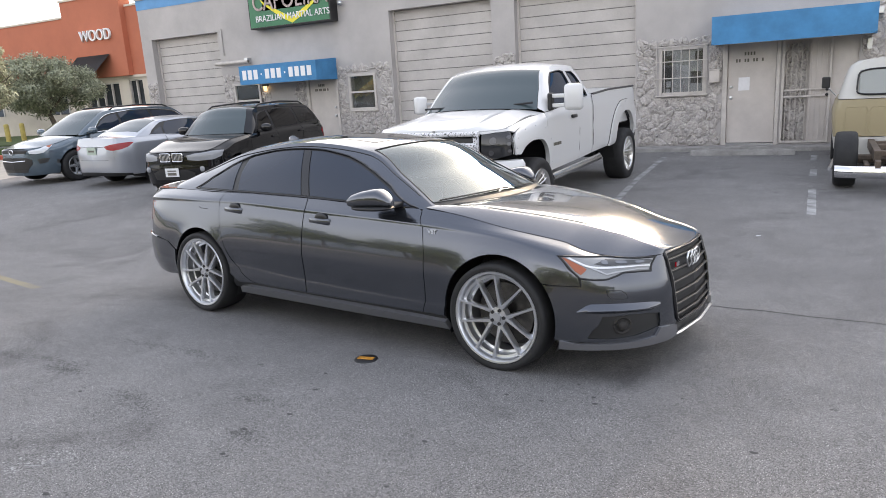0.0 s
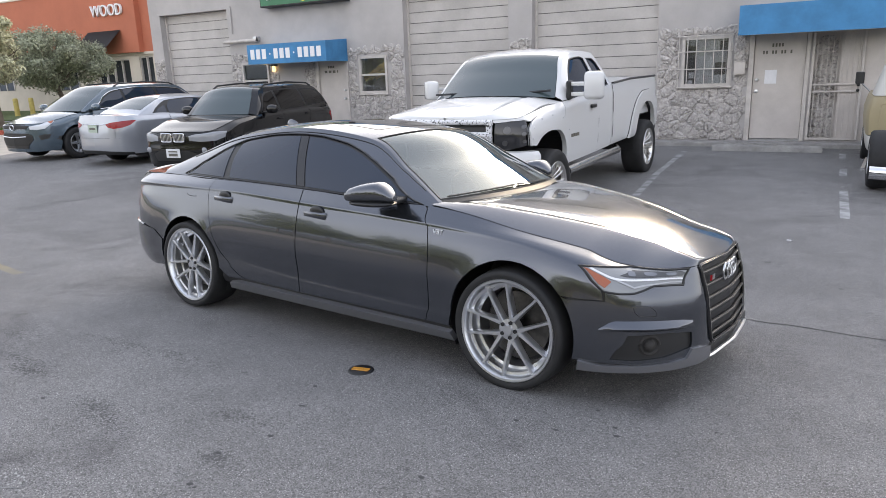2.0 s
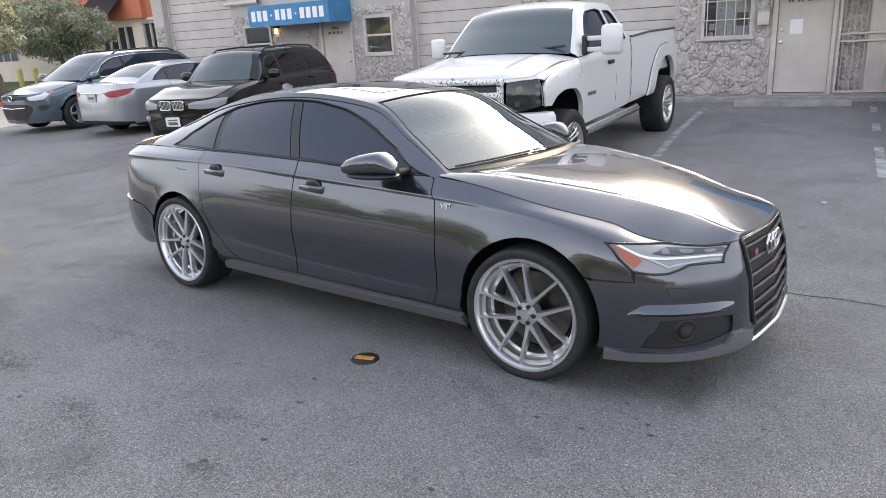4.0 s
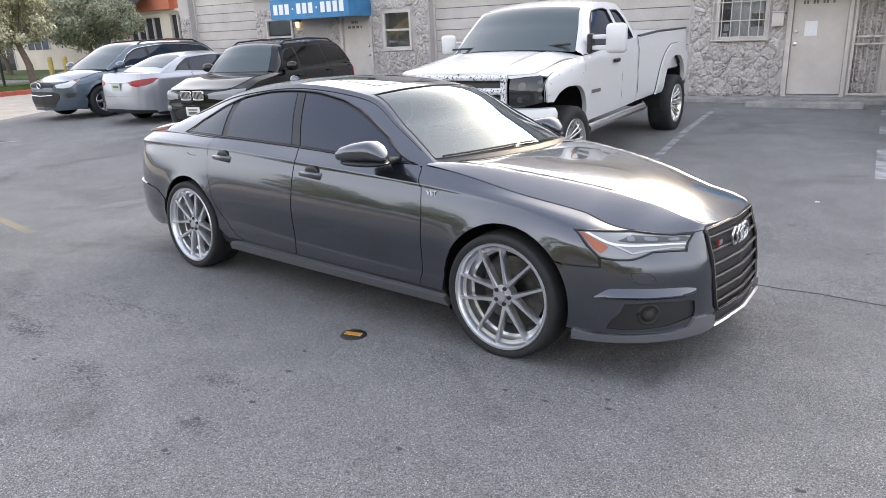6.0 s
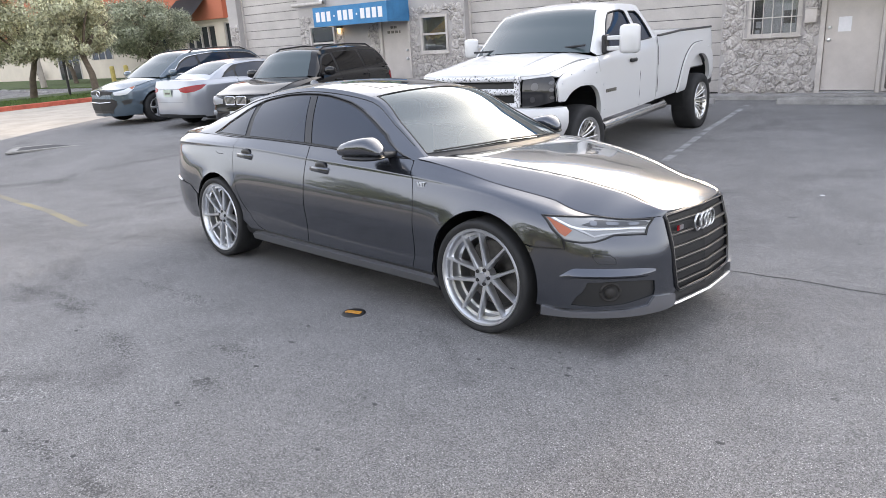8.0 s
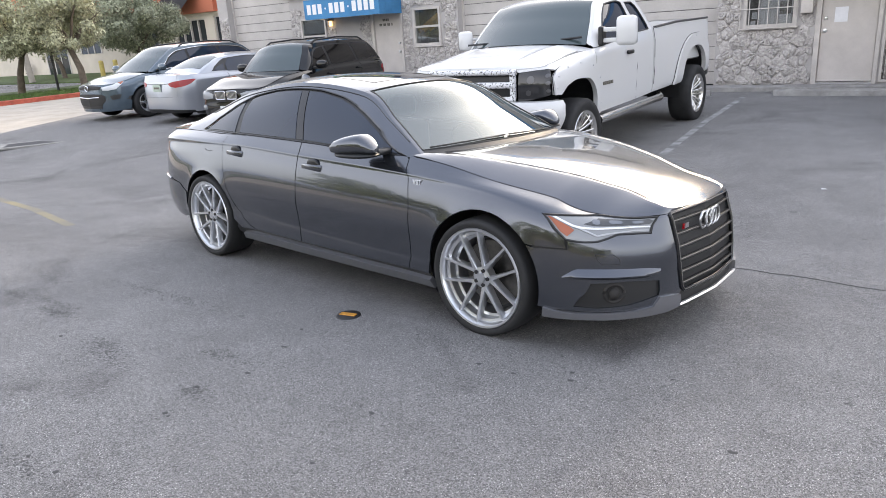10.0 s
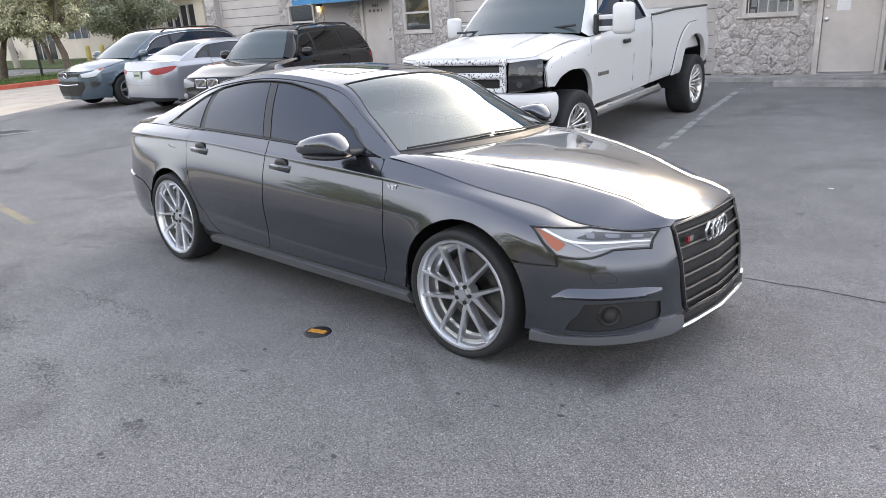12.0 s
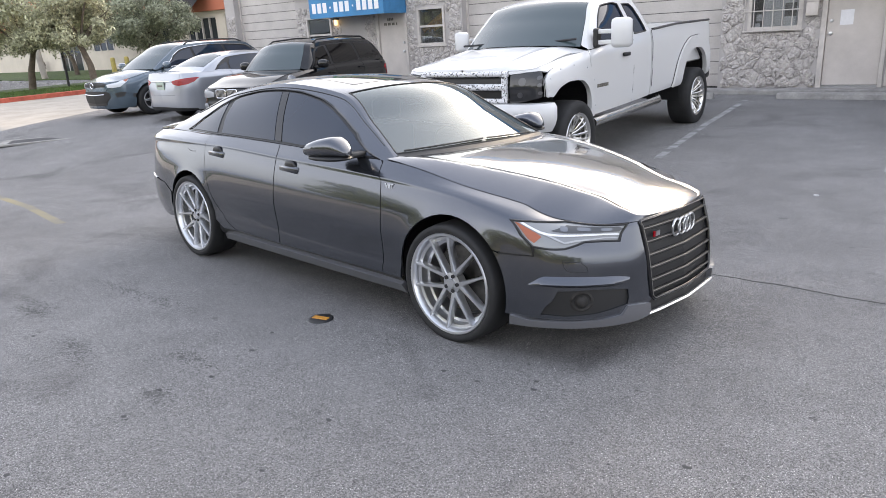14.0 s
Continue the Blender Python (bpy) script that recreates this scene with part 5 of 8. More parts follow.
        bm.faces.new(rings[0])
        bm.faces.new(rings[-1])
        bmesh.ops.recalc_face_normals(bm, faces=bm.faces)
        mir = part("door_mirror", bm, M_GREY, e, smooth=50)
        mir.matrix_basis = Matrix.Translation((0.565, y * 1.005, 1.043)) @ pose(0, 0, 0, 0, 0, -6 * y)
        bm = bmesh.new()
        ellipsoid(bm, (0, 0, 0), (0.150, 0.108, 0.020), power=0.8)
        part("mirror_base", bm, M_BLACK, mir, smooth=60).matrix_basis = Matrix.Translation((0.004, 0, -0.054))
        bm = boxes((-0.04, 0.045, -0.075, 0.075, -0.018, 0.018), bevel=0.015)
        part("mirror_arm", bm, M_BLACK, mir, smooth=50).matrix_basis = Matrix.Translation((0.085, -0.135 * y, -0.048))
        part("mirror_glass", boxes((-0.003, 0.003, -0.05, 0.05, -0.030, 0.012), bevel=0.002), M_CHROME, mir).matrix_basis = Matrix.Translation((-0.150, 0, -0.014))
        for cx, tn in ((RX, 0.95), (FX, 0.593)):
            wheel(e, (cx - 0.012, y * 0.803, WZ - 0.012), WZ, 0.287, 0.255, 5, M_ALLOY, out=y, turn=tn, dish=0.030, hub=0.060, lip=0.019, spoke_w=0.026, base=0.56, tip=0.40, root=1.0, flat=True)
        # wheel wells
        for cx in (RX, FX):
            bm = bmesh.new()
            n = 20
            rows = [[bm.verts.new((cx + 0.415 * math.cos(a), y * yy, WZ + 0.415 * math.sin(a))) for a in [radians(-25 + 230 * i / n) for i in range(n + 1)]] for yy in (0.88, 0.55)]
            for i in range(n):
                bm.faces.new((rows[0][i], rows[0][i + 1], rows[1][i + 1], rows[1][i]))
            bm.faces.new(rows[1])
            part("wheel_well", bm, M_BLACK, e)
        # wing badge
        P, N = b.band.at(*b.band.inv(0.968, 0.834, (0, 2), 8, 9.6), 0.003)
        rot = Matrix(((1, 0, 0), (0, 0, -1), (0, 1, 0))).to_4x4() if flip else Matrix(((-1, 0, 0), (0, 0, 1), (0, 1, 0))).to_4x4()
        words("V8T", 0.042, 0.002, M_DRL, e, Matrix.Translation((P[0], P[1] * y, P[2])) @ rot, "wing_badge", "small chrome V8T badge")
        wash = [(10.93, 5.74), (11.28, 5.69), (11.40, 5.3), (11.42, 4.92), (11.08, 4.92), (10.98, 5.2)]
        cover = plate("washer_cover", b.band, wash, (0.1, 0.1), M_GREY, e, off=0.0015, rim=0.003, flip=flip)
        tube("cover_gap", [on(*q, 0.0008) for q in dense(wash, np.array((0.2, 0.3)))], 0.0022, M_BLACK, cover, closed=True)
        # wiper along the foot of the windscreen
        v0, v1 = (-0.90, -0.08) if flip else (0.72, -0.02)
        tube("wiper", [b.top.at(0.15 + 0.05 * k, v0 + (v1 - v0) * k, 0.008)[0] for k in (0, 0.2, 0.4, 0.6, 0.8, 1.0)], 0.006, M_BLACK, e)
    # bonnet, roof, glass, boot
    plate("bonnet", b.hood, [(7.95, -0.985), (7.95, 0), (7.95, 0.985), (8.2, 0.996), (9, 0.997), (10, 0.997), (11, 0.997), (12, 0.997), (13, 0.995), (13.8, 0.98), (13.95, 0), (13.8, -0.98), (13, -0.995), (12, -0.997), (11, -0.997), (10, -0.997), (9, -0.997), (8.2, -0.996)], (0.07, 0.03), M_GREY, e, off=0.002, rim=0.02)
    plate("cowl", b.top, [(0.0, -0.98), (0.14, -0.96), (0.14, 0.96), (0.0, 0.98)], (0.1, 0.1), M_BLACK, e, rim=0.0)
    ws = [(0.13, -0.965), (1.0, -0.962), (1.96, -0.945), (2.0, 0), (1.96, 0.945), (1.0, 0.962), (0.13, 0.965)]
    plate("windscreen", b.top, ws, (0.1, 0.08), M_SCREEN, e, "windscreen reflecting the pale sky", off=-0.002, rim=0.006)
    tube("windscreen_seal", [b.top.at(*q, 0.0)[0] for q in dense(ws, np.array((0.2, 0.2)))], 0.005, M_BLACK, e, closed=True)
    plate("roof", b.top, [(1.985, -1.0), (2.012, 0), (1.985, 1.0), (3, 1.0), (4.02, 1.0), (4.0, 0), (4.02, -1), (3, -1.0)], (0.1, 0.06), M_GREY, e, rim=0.0)
    plate("sunroof", b.top, [(2.25, -0.72), (2.22, 0), (2.25, 0.72), (2.85, 0.72), (2.85, -0.72)], (0.1, 0.08), M_SUNROOF, e, "black glass sunroof", off=0.002, rim=0.004)
    plate("rear_window", b.top, [(4.06, -0.92), (4.03, 0), (4.06, 0.92), (5.6, 0.88), (5.7, 0), (5.6, -0.88)], (0.1, 0.08), M_TINT, e, off=0.0, rim=0.004)
    for y in (-1, 1):
        plate("roof_pillar", b.top, [(0.02, y * 0.968), (1.0, y * 0.965), (1.98, y * 0.948), (1.98, y * 1.0), (1.0, y * 1.0), (0.02, y * 1.0)], (0.1, 0.05), M_GREY, e, rim=0.0)
        plate("rear_pillar", b.top, [(4.03, y * 0.93), (5.62, y * 0.89), (6.0, y * 0.89), (6.0, y), (4.03, y)], (0.1, 0.05), M_GREY, e, rim=0.0)
    plate("boot_lid", b.deck, [(0.15, -0.9), (0.1, 0), (0.15, 0.9), (1, 0.97), (2, 0.98), (4.6, 0.98), (4.6, -0.98), (2, -0.98), (1, -0.97)], (0.15, 0.08), M_GREY, e, rim=0.01)
    bm = bmesh.new()
    rows = []
    for yy in np.linspace(-0.64, 0.64, 21):
        xq = -2.50 + 0.17 * (abs(yy) / 0.64) ** 2.6
        zq = 1.022 + 0.014 * (1 - (yy / 0.64) ** 2) - 0.012 * (yy / 0.64) ** 6
        rows.append([bm.verts.new((xq + dx, yy, zq + dz)) for dx, dz in ((0.12, -0.010), (0.05, 0.001), (-0.004, 0.010), (-0.010, 0.004), (0.03, -0.02))])
    for p, q in zip(rows, rows[1:]):
        for j in range(5):
            bm.faces.new((p[j], p[(j + 1) % 5], q[(j + 1) % 5], q[j]))
    bmesh.ops.recalc_face_normals(bm, faces=bm.faces)
    part("boot_spoiler", bm, M_GREY, e, smooth=40)
    plate("boot_panel", b.band, [(0, 5.35)] + b.fr([(0.41, 0.67), (0.41, 0.90), (0.70, 0.91), (0.66, 1.0)], 0, 3) + [(0, 10.95)], st, M_GREY, e, flip=False)
    plate("boot_panel", b.band, [(0, 5.35)] + b.fr([(0.41, 0.67), (0.41, 0.90), (0.70, 0.91), (0.66, 1.0)], 0, 3) + [(0, 10.95)], st, M_GREY, e, flip=True)
    bm = bmesh.new()
    ellipsoid(bm, (0, 0, 0), (0.075, 0.014, 0.052), power=1.1)
    for v in bm.verts:
        v.co.x -= 0.5 * max(0.0, v.co.z)
    fin = part("roof_antenna", bm, M_GREY, e, smooth=60)
    fin.location = (-1.20, 0, 1.398)
    # grille
    left = [(13.10, 1.75), (13.02, 6.0), (12.94, 10.75), (13.3, 10.8)]
    half = left + [(14, 10.8), (14, 0.8), (13.2, 0.8)]
    g_ob = new("grille")
    g_ob.parent = e
    tagged(g_ob, "tall black grille with horizontal bars")
    for flip in (True, False):
        plate("mesh_panel", b.band, half, st, M_BLACK, g_ob, off=-0.03, rim=0.0, flip=flip)
    pts = [b.band.at(u, s, 0.002)[0] for u, s in ((14, 1.75), (13.5, 1.75), (13.17, 1.78), (13.10, 2.3), (13.06, 4.0), (13.02, 6.0), (12.98, 8.5), (12.95, 10.4), (13.02, 10.86), (13.3, 10.92), (13.6, 10.94), (14, 10.95))]
    ring = [p * (1, -1, 1) for p in pts] + [p for p in reversed(pts[1:-1])]
    tube("grille_frame", ring, 0.011, M_GLOSSBLK, g_ob, closed=True, seg=8)
    tube("grille_edge", [p + np.array((0.010, 0, 0.004)) for p in ring], 0.0025, M_BAREDGE, g_ob, closed=True)
    for k, zq in enumerate((0.672, 0.604, 0.536, 0.468, 0.400, 0.338)):
        wd = 0.352 + (zq - 0.31) * 0.07
        row = [b.band.at(*b.band.inv(abs(yy), zq, (1, 2), 12.6, 14), -0.004)[0] * (1, math.copysign(1, yy), 1) for yy in np.linspace(-wd, wd, 17)]
        bar = tube("grille_bar", row, 0.011, M_GRILLE, g_ob, squash=0.75, seg=8)
        # highlight along the bar's upper edge, modelled as a thin pale tube
        tube("bar_highlight", [p + np.array((0.0095, 0, 0.004)) for p in row], 0.0018, M_BAREDGE, bar)
        for dz in (0.022, 0.044):
            tube("mesh_rib", [b.band.at(*b.band.inv(abs(yy), zq - dz, (1, 2), 12.6, 14), -0.022)[0] * (1, math.copysign(1, yy), 1) for yy in np.linspace(-wd + 0.01, wd - 0.01, 9)], 0.004, M_MATT, g_ob)
    for yy in (-0.087, -0.029, 0.029, 0.087):
        P = b.band.at(*b.band.inv(abs(yy), 0.636, (1, 2), 12.6, 14), 0.014)[0]
        tube("emblem_ring", [(P[0] - 0.002, yy + 0.045 * math.cos(a), 0.636 + 0.046 * math.sin(a)) for a in [2 * math.pi * i / 28 for i in range(28)]], 0.0068, M_STEEL, g_ob, closed=True, label="plain chrome ring")
    P = b.band.at(*b.band.inv(0.27, 0.635, (1, 2), 12.6, 14), 0.010)[0]
    part("grille_badge", boxes((P[0] - 0.006, P[0] + 0.002, -0.312, -0.298, 0.622, 0.652)), M_RED, g_ob, "small red and grey badge")
    part("grille_badge", boxes((P[0] - 0.003, P[0] + 0.003, -0.292, -0.250, 0.624, 0.650)), M_STEEL, g_ob)
    lip = [b.band.at(*b.band.inv(abs(yy), 0.232, (1, 2), 12.6, 14), 0.010)[0] * (1, math.copysign(1, yy), 1) for yy in np.linspace(-0.392, 0.392, 17)]
    tube("bumper_strip", lip, 0.014, M_STRIP, e, squash=0.6, label="bright strip under the grille")
    # dark cabin
    part("cabin_floor", boxes((-2.0, 1.5, -0.72, 0.72, 0.22, 0.3)), M_BLACK, e)
    part("dashboard", boxes((0.50, 0.90, -0.70, 0.70, 0.62, 0.93), bevel=0.05), M_SEAT, e, smooth=50)
    for y in (-0.36, 0.36):
        part("front_seat", boxes((-0.50, -0.30, y - 0.24, y + 0.24, 0.45, 1.05), (-0.48, -0.34, y - 0.13, y + 0.13, 1.08, 1.26), bevel=0.05), M_SEAT, e, smooth=50)
    part("bench_seat", boxes((-1.40, -1.15, -0.62, 0.62, 0.45, 1.08), bevel=0.06), M_SEAT, e, smooth=50)
    bm = bmesh.new()
    lathe(bm, [(0.17, 0), (0.18, 0.012), (0.19, 0), (0.18, -0.012)], 24, closed=True, m=Matrix.Translation((0.32, 0.37, 0.88)) @ pose(0, 0, 0, 0, 0, 90) @ pose(0, 0, 0, -25, 0, 0))
    part("steering_wheel", bm, M_BLACK, e, smooth=60)
    part("cabin_mirror", boxes((0.27, 0.30, -0.11, 0.11, 1.235, 1.295), bevel=0.012), M_BLACK, e, smooth=50)
    return b


M_LAMPDARK = glass("lamp_bezel_glass", (0.05, 0.052, 0.056), spec=0.7)
M_PROJ = material("projector_glass", (0.20, 0.21, 0.23), 0.10, metal=0.6)
M_DRL2 = material("frosted_light_bar", (0.40, 0.41, 0.43), 0.25)
M_MATT = material("matt_black_grille", (0.02, 0.018, 0.017), 0.7)
M_GRILLE = material("satin_black_bar", (0.035, 0.032, 0.030), 0.28)
# grey line of the grille frame, and the highlight drawn on the bars
M_BAREDGE = material("edge_line_and_highlight", (0.22, 0.21, 0.20), 0.4, metal=0.7)
# shade inside the handle cups, as a near-black colour
M_CUP = material("handle_cup_shade", (0.012, 0.012, 0.013), 0.35)
M_STRIP = material("satin_metal_strip", (0.72, 0.72, 0.72), 0.3, metal=0.8)
M_SUNROOF = glass("sunroof_glass", (0.05, 0.052, 0.056), ior=1.6)
# body grey made lighter: sky caught by skirt and splitter is in the colour
M_SKIRT_LIT = car_paint("sky_lightened_body_paint", (0.17, 0.172, 0.185), metal=0.5, rough=0.3)
sedan()

# ---- white pickup ----
M_WPAINT = car_paint("white_truck_paint", (0.63, 0.63, 0.63), rough=0.35, coat=0.8)
M_SMOKEREF = material("smoked_reflector", (0.11, 0.11, 0.115), 0.3, metal=0.6)
M_POLISH = material("polished_wheel", (0.74, 0.73, 0.71), 0.24, metal=1.0)
M_SMOKE = glass("smoked_lamp", (0.03, 0.03, 0.032), spec=0.6)


def speckled():
    m = material("peeling_grille_paint", (0.7, 0.7, 0.72), 0.5)
    n, l = m.node_tree.nodes, m.node_tree.links
    co, t, r = n.new("ShaderNodeTexCoord"), n.new("ShaderNodeTexNoise"), n.new("ShaderNodeValToRGB")
    t.inputs["Scale"].default_value, t.inputs["Detail"].default_value = 45, 3
    r.color_ramp.elements[0].position, r.color_ramp.elements[1].position = 0.55, 0.60
    r.color_ramp.elements[0].color, r.color_ramp.elements[1].color = (0.72, 0.72, 0.74, 1), (0.05, 0.05, 0.05, 1)
    l.new(co.outputs["Object"], t.inputs["Vector"])
    l.new(t.outputs["Fac"], r.inputs["Fac"])
    l.new(r.outputs["Color"], n["Principled BSDF"].inputs["Base Color"])
    return m


M_SPECK = speckled()


def rounded(pts, n=36):
    """A smooth run through a few (x, z) points."""
    return [tuple(q) for q in pchip(np.arange(len(pts)), np.array(pts), np.linspace(0, len(pts) - 1, n))]


def well(e, cx, cz, R, y, depth=0.42, out=0.9):
    bm = bmesh.new()
    n = 18
    rows = [[bm.verts.new((cx + R * math.cos(a), y * yy, cz + R * math.sin(a))) for a in [radians(-20 + 220 * i / n) for i in range(n + 1)]] for yy in (out, out - depth)]
    for i in range(n):
        bm.faces.new((rows[0][i], rows[0][i + 1], rows[1][i + 1], rows[1][i]))
    bm.faces.new(rows[1])
    part("wheel_well", bm, M_BLACK, e)


def pickup():
    e = empty("pickup_truck", pose(-3.80, 10.05, 0.03, 0, 0, -92.9), "lifted white extended-cab pickup with smoked headlights", "truck")
    plan = [(-2.48, 0), (-2.48, 0.5), (-2.47, 0.90), (-2.44, 0.965), (-2.30, 0.985), (-1.75, 0.99), (-1.0, 0.988), (-0.12, 0.985), (1.4, 0.985), (2.05, 0.987), (2.42, 0.984), (2.62, 0.962), (2.735, 0.84), (2.79, 0.55), (2.82, 0)]
    lines = [
        {0: (0.02, 0.72), 4: (0.03, 0.72), 6: (0.04, 0.62), 8: (0.04, 0.54), 9: (0.03, 0.60), 10: (0.02, 0.80), 14: (0.0, 0.82)},
        {0: (0.0, 0.82), 4: (0.005, 0.82), 6: (0.01, 0.72), 8: (0.012, 0.66), 9: (0.005, 0.74), 10: (0.0, 0.87), 14: (0.0, 0.88)},
        {0: (0.0, 1.02), 6: (0.0, 1.0), 8: (0.0, 0.98), 10: (0.0, 0.98), 14: (0.0, 0.97)},
        {0: (0.0, 1.28), 6: (0.0, 1.28), 8: (0.004, 1.22), 9: (0.02, 1.14), 10: (0.02, 1.09), 12: (0.015, 1.07), 14: (0.01, 1.06)},
        {0: (0.02, 1.53), 6: (0.025, 1.50), 7: (0.03, 1.45), 8: (0.055, 1.31), 9: (0.11, 1.26), 10: (0.10, 1.215), 11: (0.085, 1.19), 12: (0.06, 1.17), 13: (0.045, 1.16), 14: (0.04, 1.16)},
    ]
    rail = [(1.55, 0.86, 1.33), (1.29, 0.785, 1.60), (1.0, 0.705, 1.83), (0.5, 0.70, 1.90), (-0.06, 0.69, 1.87), (-0.20, 0.80, 1.46)]
    belt = [(1.55, 0.905, 1.305), (1.29, 0.925, 1.32), (1.0, 0.935, 1.345), (0.5, 0.945, 1.375), (-0.10, 0.95, 1.41), (-0.20, 0.95, 1.43)]
    centre = [(1.78, 0, 1.375), (1.45, 0, 1.64), (1.10, 0, 1.875), (0.5, 0, 1.955), (-0.08, 0, 1.93), (-0.22, 0, 1.47)]
    RX, FX, RZ, FZ = -1.75, 2.07, 0.66, 0.545
    b = Body(plan, lines, rail, belt, centre, (8.2, 14, [(1.4, 1.36), (1.75, 1.37), (2.1, 1.335), (2.5, 1.27), (2.82, 1.175)], 3.0, 0.012, [(8.2, 0.66), (10.5, 0.60), (12.5, 0.62), (14.0, 0.60)]), None, [], 0.0)
    zt = b.K - 1
    st = (0.2, 0.2)
    rear_in = [(-2.25, 0.70), (-2.22, 0.86), (-2.11, 1.03), (-1.92, 1.13), (-1.75, 1.145), (-1.58, 1.12), (-1.38, 1.02), (-1.26, 0.86), (-1.20, 0.66)]
    rear_out = [(-0.90, 0.645), (-0.98, 0.86), (-1.10, 1.05), (-1.30, 1.22), (-1.55, 1.31), (-1.85, 1.325), (-2.15, 1.26), (-2.34, 1.10), (-2.42, 0.90), (-2.43, 0.76)]
    front_in = [(1.645, 0.55), (1.665, 0.75), (1.75, 0.91), (1.92, 0.995), (2.15, 1.005), (2.38, 0.965), (2.53, 0.875)]
    front_out = [(2.62, 0.885), (2.63, 1.03), (2.57, 1.105), (2.35, 1.165), (2.05, 1.19), (1.80, 1.17), (1.62, 1.07), (1.535, 0.88), (1.53, 0.56)]
    rear_in, rear_out, front_in, front_out = (rounded(q) for q in (rear_in, rear_out, front_in, front_out))
    rear_arch, front_arch = [(x, z + 0.012) for x, z in rear_in], [(x, z + 0.012) for x, z in front_in]
    for flip in (True, False):
        y = -1 if flip else 1
        plate("bed_side", b.band, [(0.02, 0.2), (0.02, zt), (6.985, zt)] + b.fl([(-0.13, 0.80), (-0.13, 0.615), (-1.20, 0.645)] + list(reversed(rear_arch)) + [(-2.43, 0.74)], 2.5, 7.2), st, M_WPAINT, e, rim=0.03, flip=flip)
        d = plate("cab_side", b.band, b.fl([(-0.108, 0.612), (-0.108, 1.44)], 6, 8) + [(8.0, zt), (8.2, zt)] + b.fl([(1.62, 1.20), (1.60, 0.75), (1.575, 0.55)], 7.5, 9.2), st, M_WPAINT, e, rim=0.02, flip=flip)
        plate("front_wing", b.band, [(8.21, zt), (11.0, zt)] + b.fr([(0.87, 1.165), (0.94, 1.13)], 10, 12.4) + b.fl([(2.60, 0.92), (2.57, 0.87)] + list(reversed(front_arch)) + [(1.585, 0.55), (1.61, 0.75), (1.63, 1.20)], 7.8, 11.8), st, M_WPAINT, e, rim=0.02, flip=flip)
        # door shut lines
        tube("door_seam", [b.band.at(*b.band.inv(x, z, (0, 2), 6.5, 9), 0.0)[0] * (1, y, 1) for x, z in ((0.42, 1.36), (0.44, 1.0), (0.45, 0.75), (0.43, 0.60))], 0.004, M_DARK, e)
        # flares
        for inner, outer, lo, hi in ((rear_in, rear_out, 2.6, 7), (front_in, front_out, 7.6, 11.5)):
            fl = plate("wheel_flare", b.band, b.fl(inner + outer, lo, hi), (0.10, 0.12), M_WPAINT, e, "riveted wheel-arch flare", off=0.036, rim=0.05, flip=flip)
            tube("flare_seam", [b.band.at(*b.band.inv(x, z, (0, 2), lo, hi), 0.006)[0] * (1, y, 1) for x, z in outer], 0.006, M_DARK, fl)
            for x, z in outer[3:-2:5]:
                P, N = b.band.at(*b.band.inv(x + (0.03 if x < (inner[0][0] + inner[-1][0]) / 2 else -0.03), z - 0.035, (0, 2), lo, hi), 0.038)
                bm = bmesh.new()
                ellipsoid(bm, (P[0], y * P[1], P[2]), (0.011, 0.006, 0.011), seg=8)
                part("rivet", bm, M_STEEL, fl)
        well(e, RX, RZ - 0.05, 0.56, y, 0.5, 0.97)
        well(e, FX, FZ - 0.02, 0.55, y, 0.5, 0.95)
        wheel(e, (RX, y * 0.905, 0.425), 0.428, 0.285, 0.33, 8, M_POLISH, out=y, pairs=True, hub=0.085, lip=0.03, dish=0.11, spoke_w=0.028, disc=True)
        wheel(e, (FX, y * 0.905, 0.362), 0.428, 0.285, 0.33, 8, M_POLISH, out=y, pairs=True, hub=0.085, lip=0.03, dish=0.11, spoke_w=0.028, disc=True)
        tube("running_board", [(1.60, y * 1.0, 0.475), (-0.35, y * 1.0, 0.525), (-0.55, y * 0.9, 0.54)], 0.05, M_POLISH, e, seg=12, label="polished round step bar under the doors")
        for x in (1.1, 0.35):
            part("step_pad", boxes((x - 0.18, x + 0.18, y * 1.0 - 0.035, y * 1.0 + 0.035, 0.522 - 0.025 * (x - 0.3), 0.545 - 0.025 * (x - 0.3)), bevel=0.008), M_BLACK, e)
        # cabin side
        gf = [(1.36, 1.345), (1.20, 1.54), (1.02, 1.72), (0.92, 1.79), (0.60, 1.82), (0.50, 1.80), (0.46, 1.41), (0.9, 1.385), (1.2, 1.33)]
        gr = [(0.33, 1.43), (0.37, 1.80), (0.15, 1.80), (0.08, 1.75), (-0.03, 1.45)]
        gl, gq = b.sd(gf), b.sd(gr)
        plate("cabin_side", b.side, [(0.02, 0), (4.98, 0), (4.98, 1), (0.02, 1)], (0.1, 0.1), M_WPAINT, e, rim=0.0, holes=[gl, gq], flip=flip)
        plate("front_side_window", b.side, gl, (0.12, 0.12), M_TINT, e, "tinted side window", off=-0.012, rim=0.0, flip=flip)
        plate("rear_side_window", b.side, gq, (0.12, 0.12), M_TINT, e, "tinted side window", off=-0.012, rim=0.0, flip=flip)
        for loop in (gl, gq):
            tube("window_trim", [b.side.at(*q, 0.0)[0] * (1, y, 1) for q in dense(loop, np.array((0.2, 0.2)))], 0.010, M_BLACK, e, closed=True)
        # handle, badge, mirror
        P = b.band.at(*b.band.inv(0.70, 1.20, (0, 2), 7, 8), 0.02)[0]
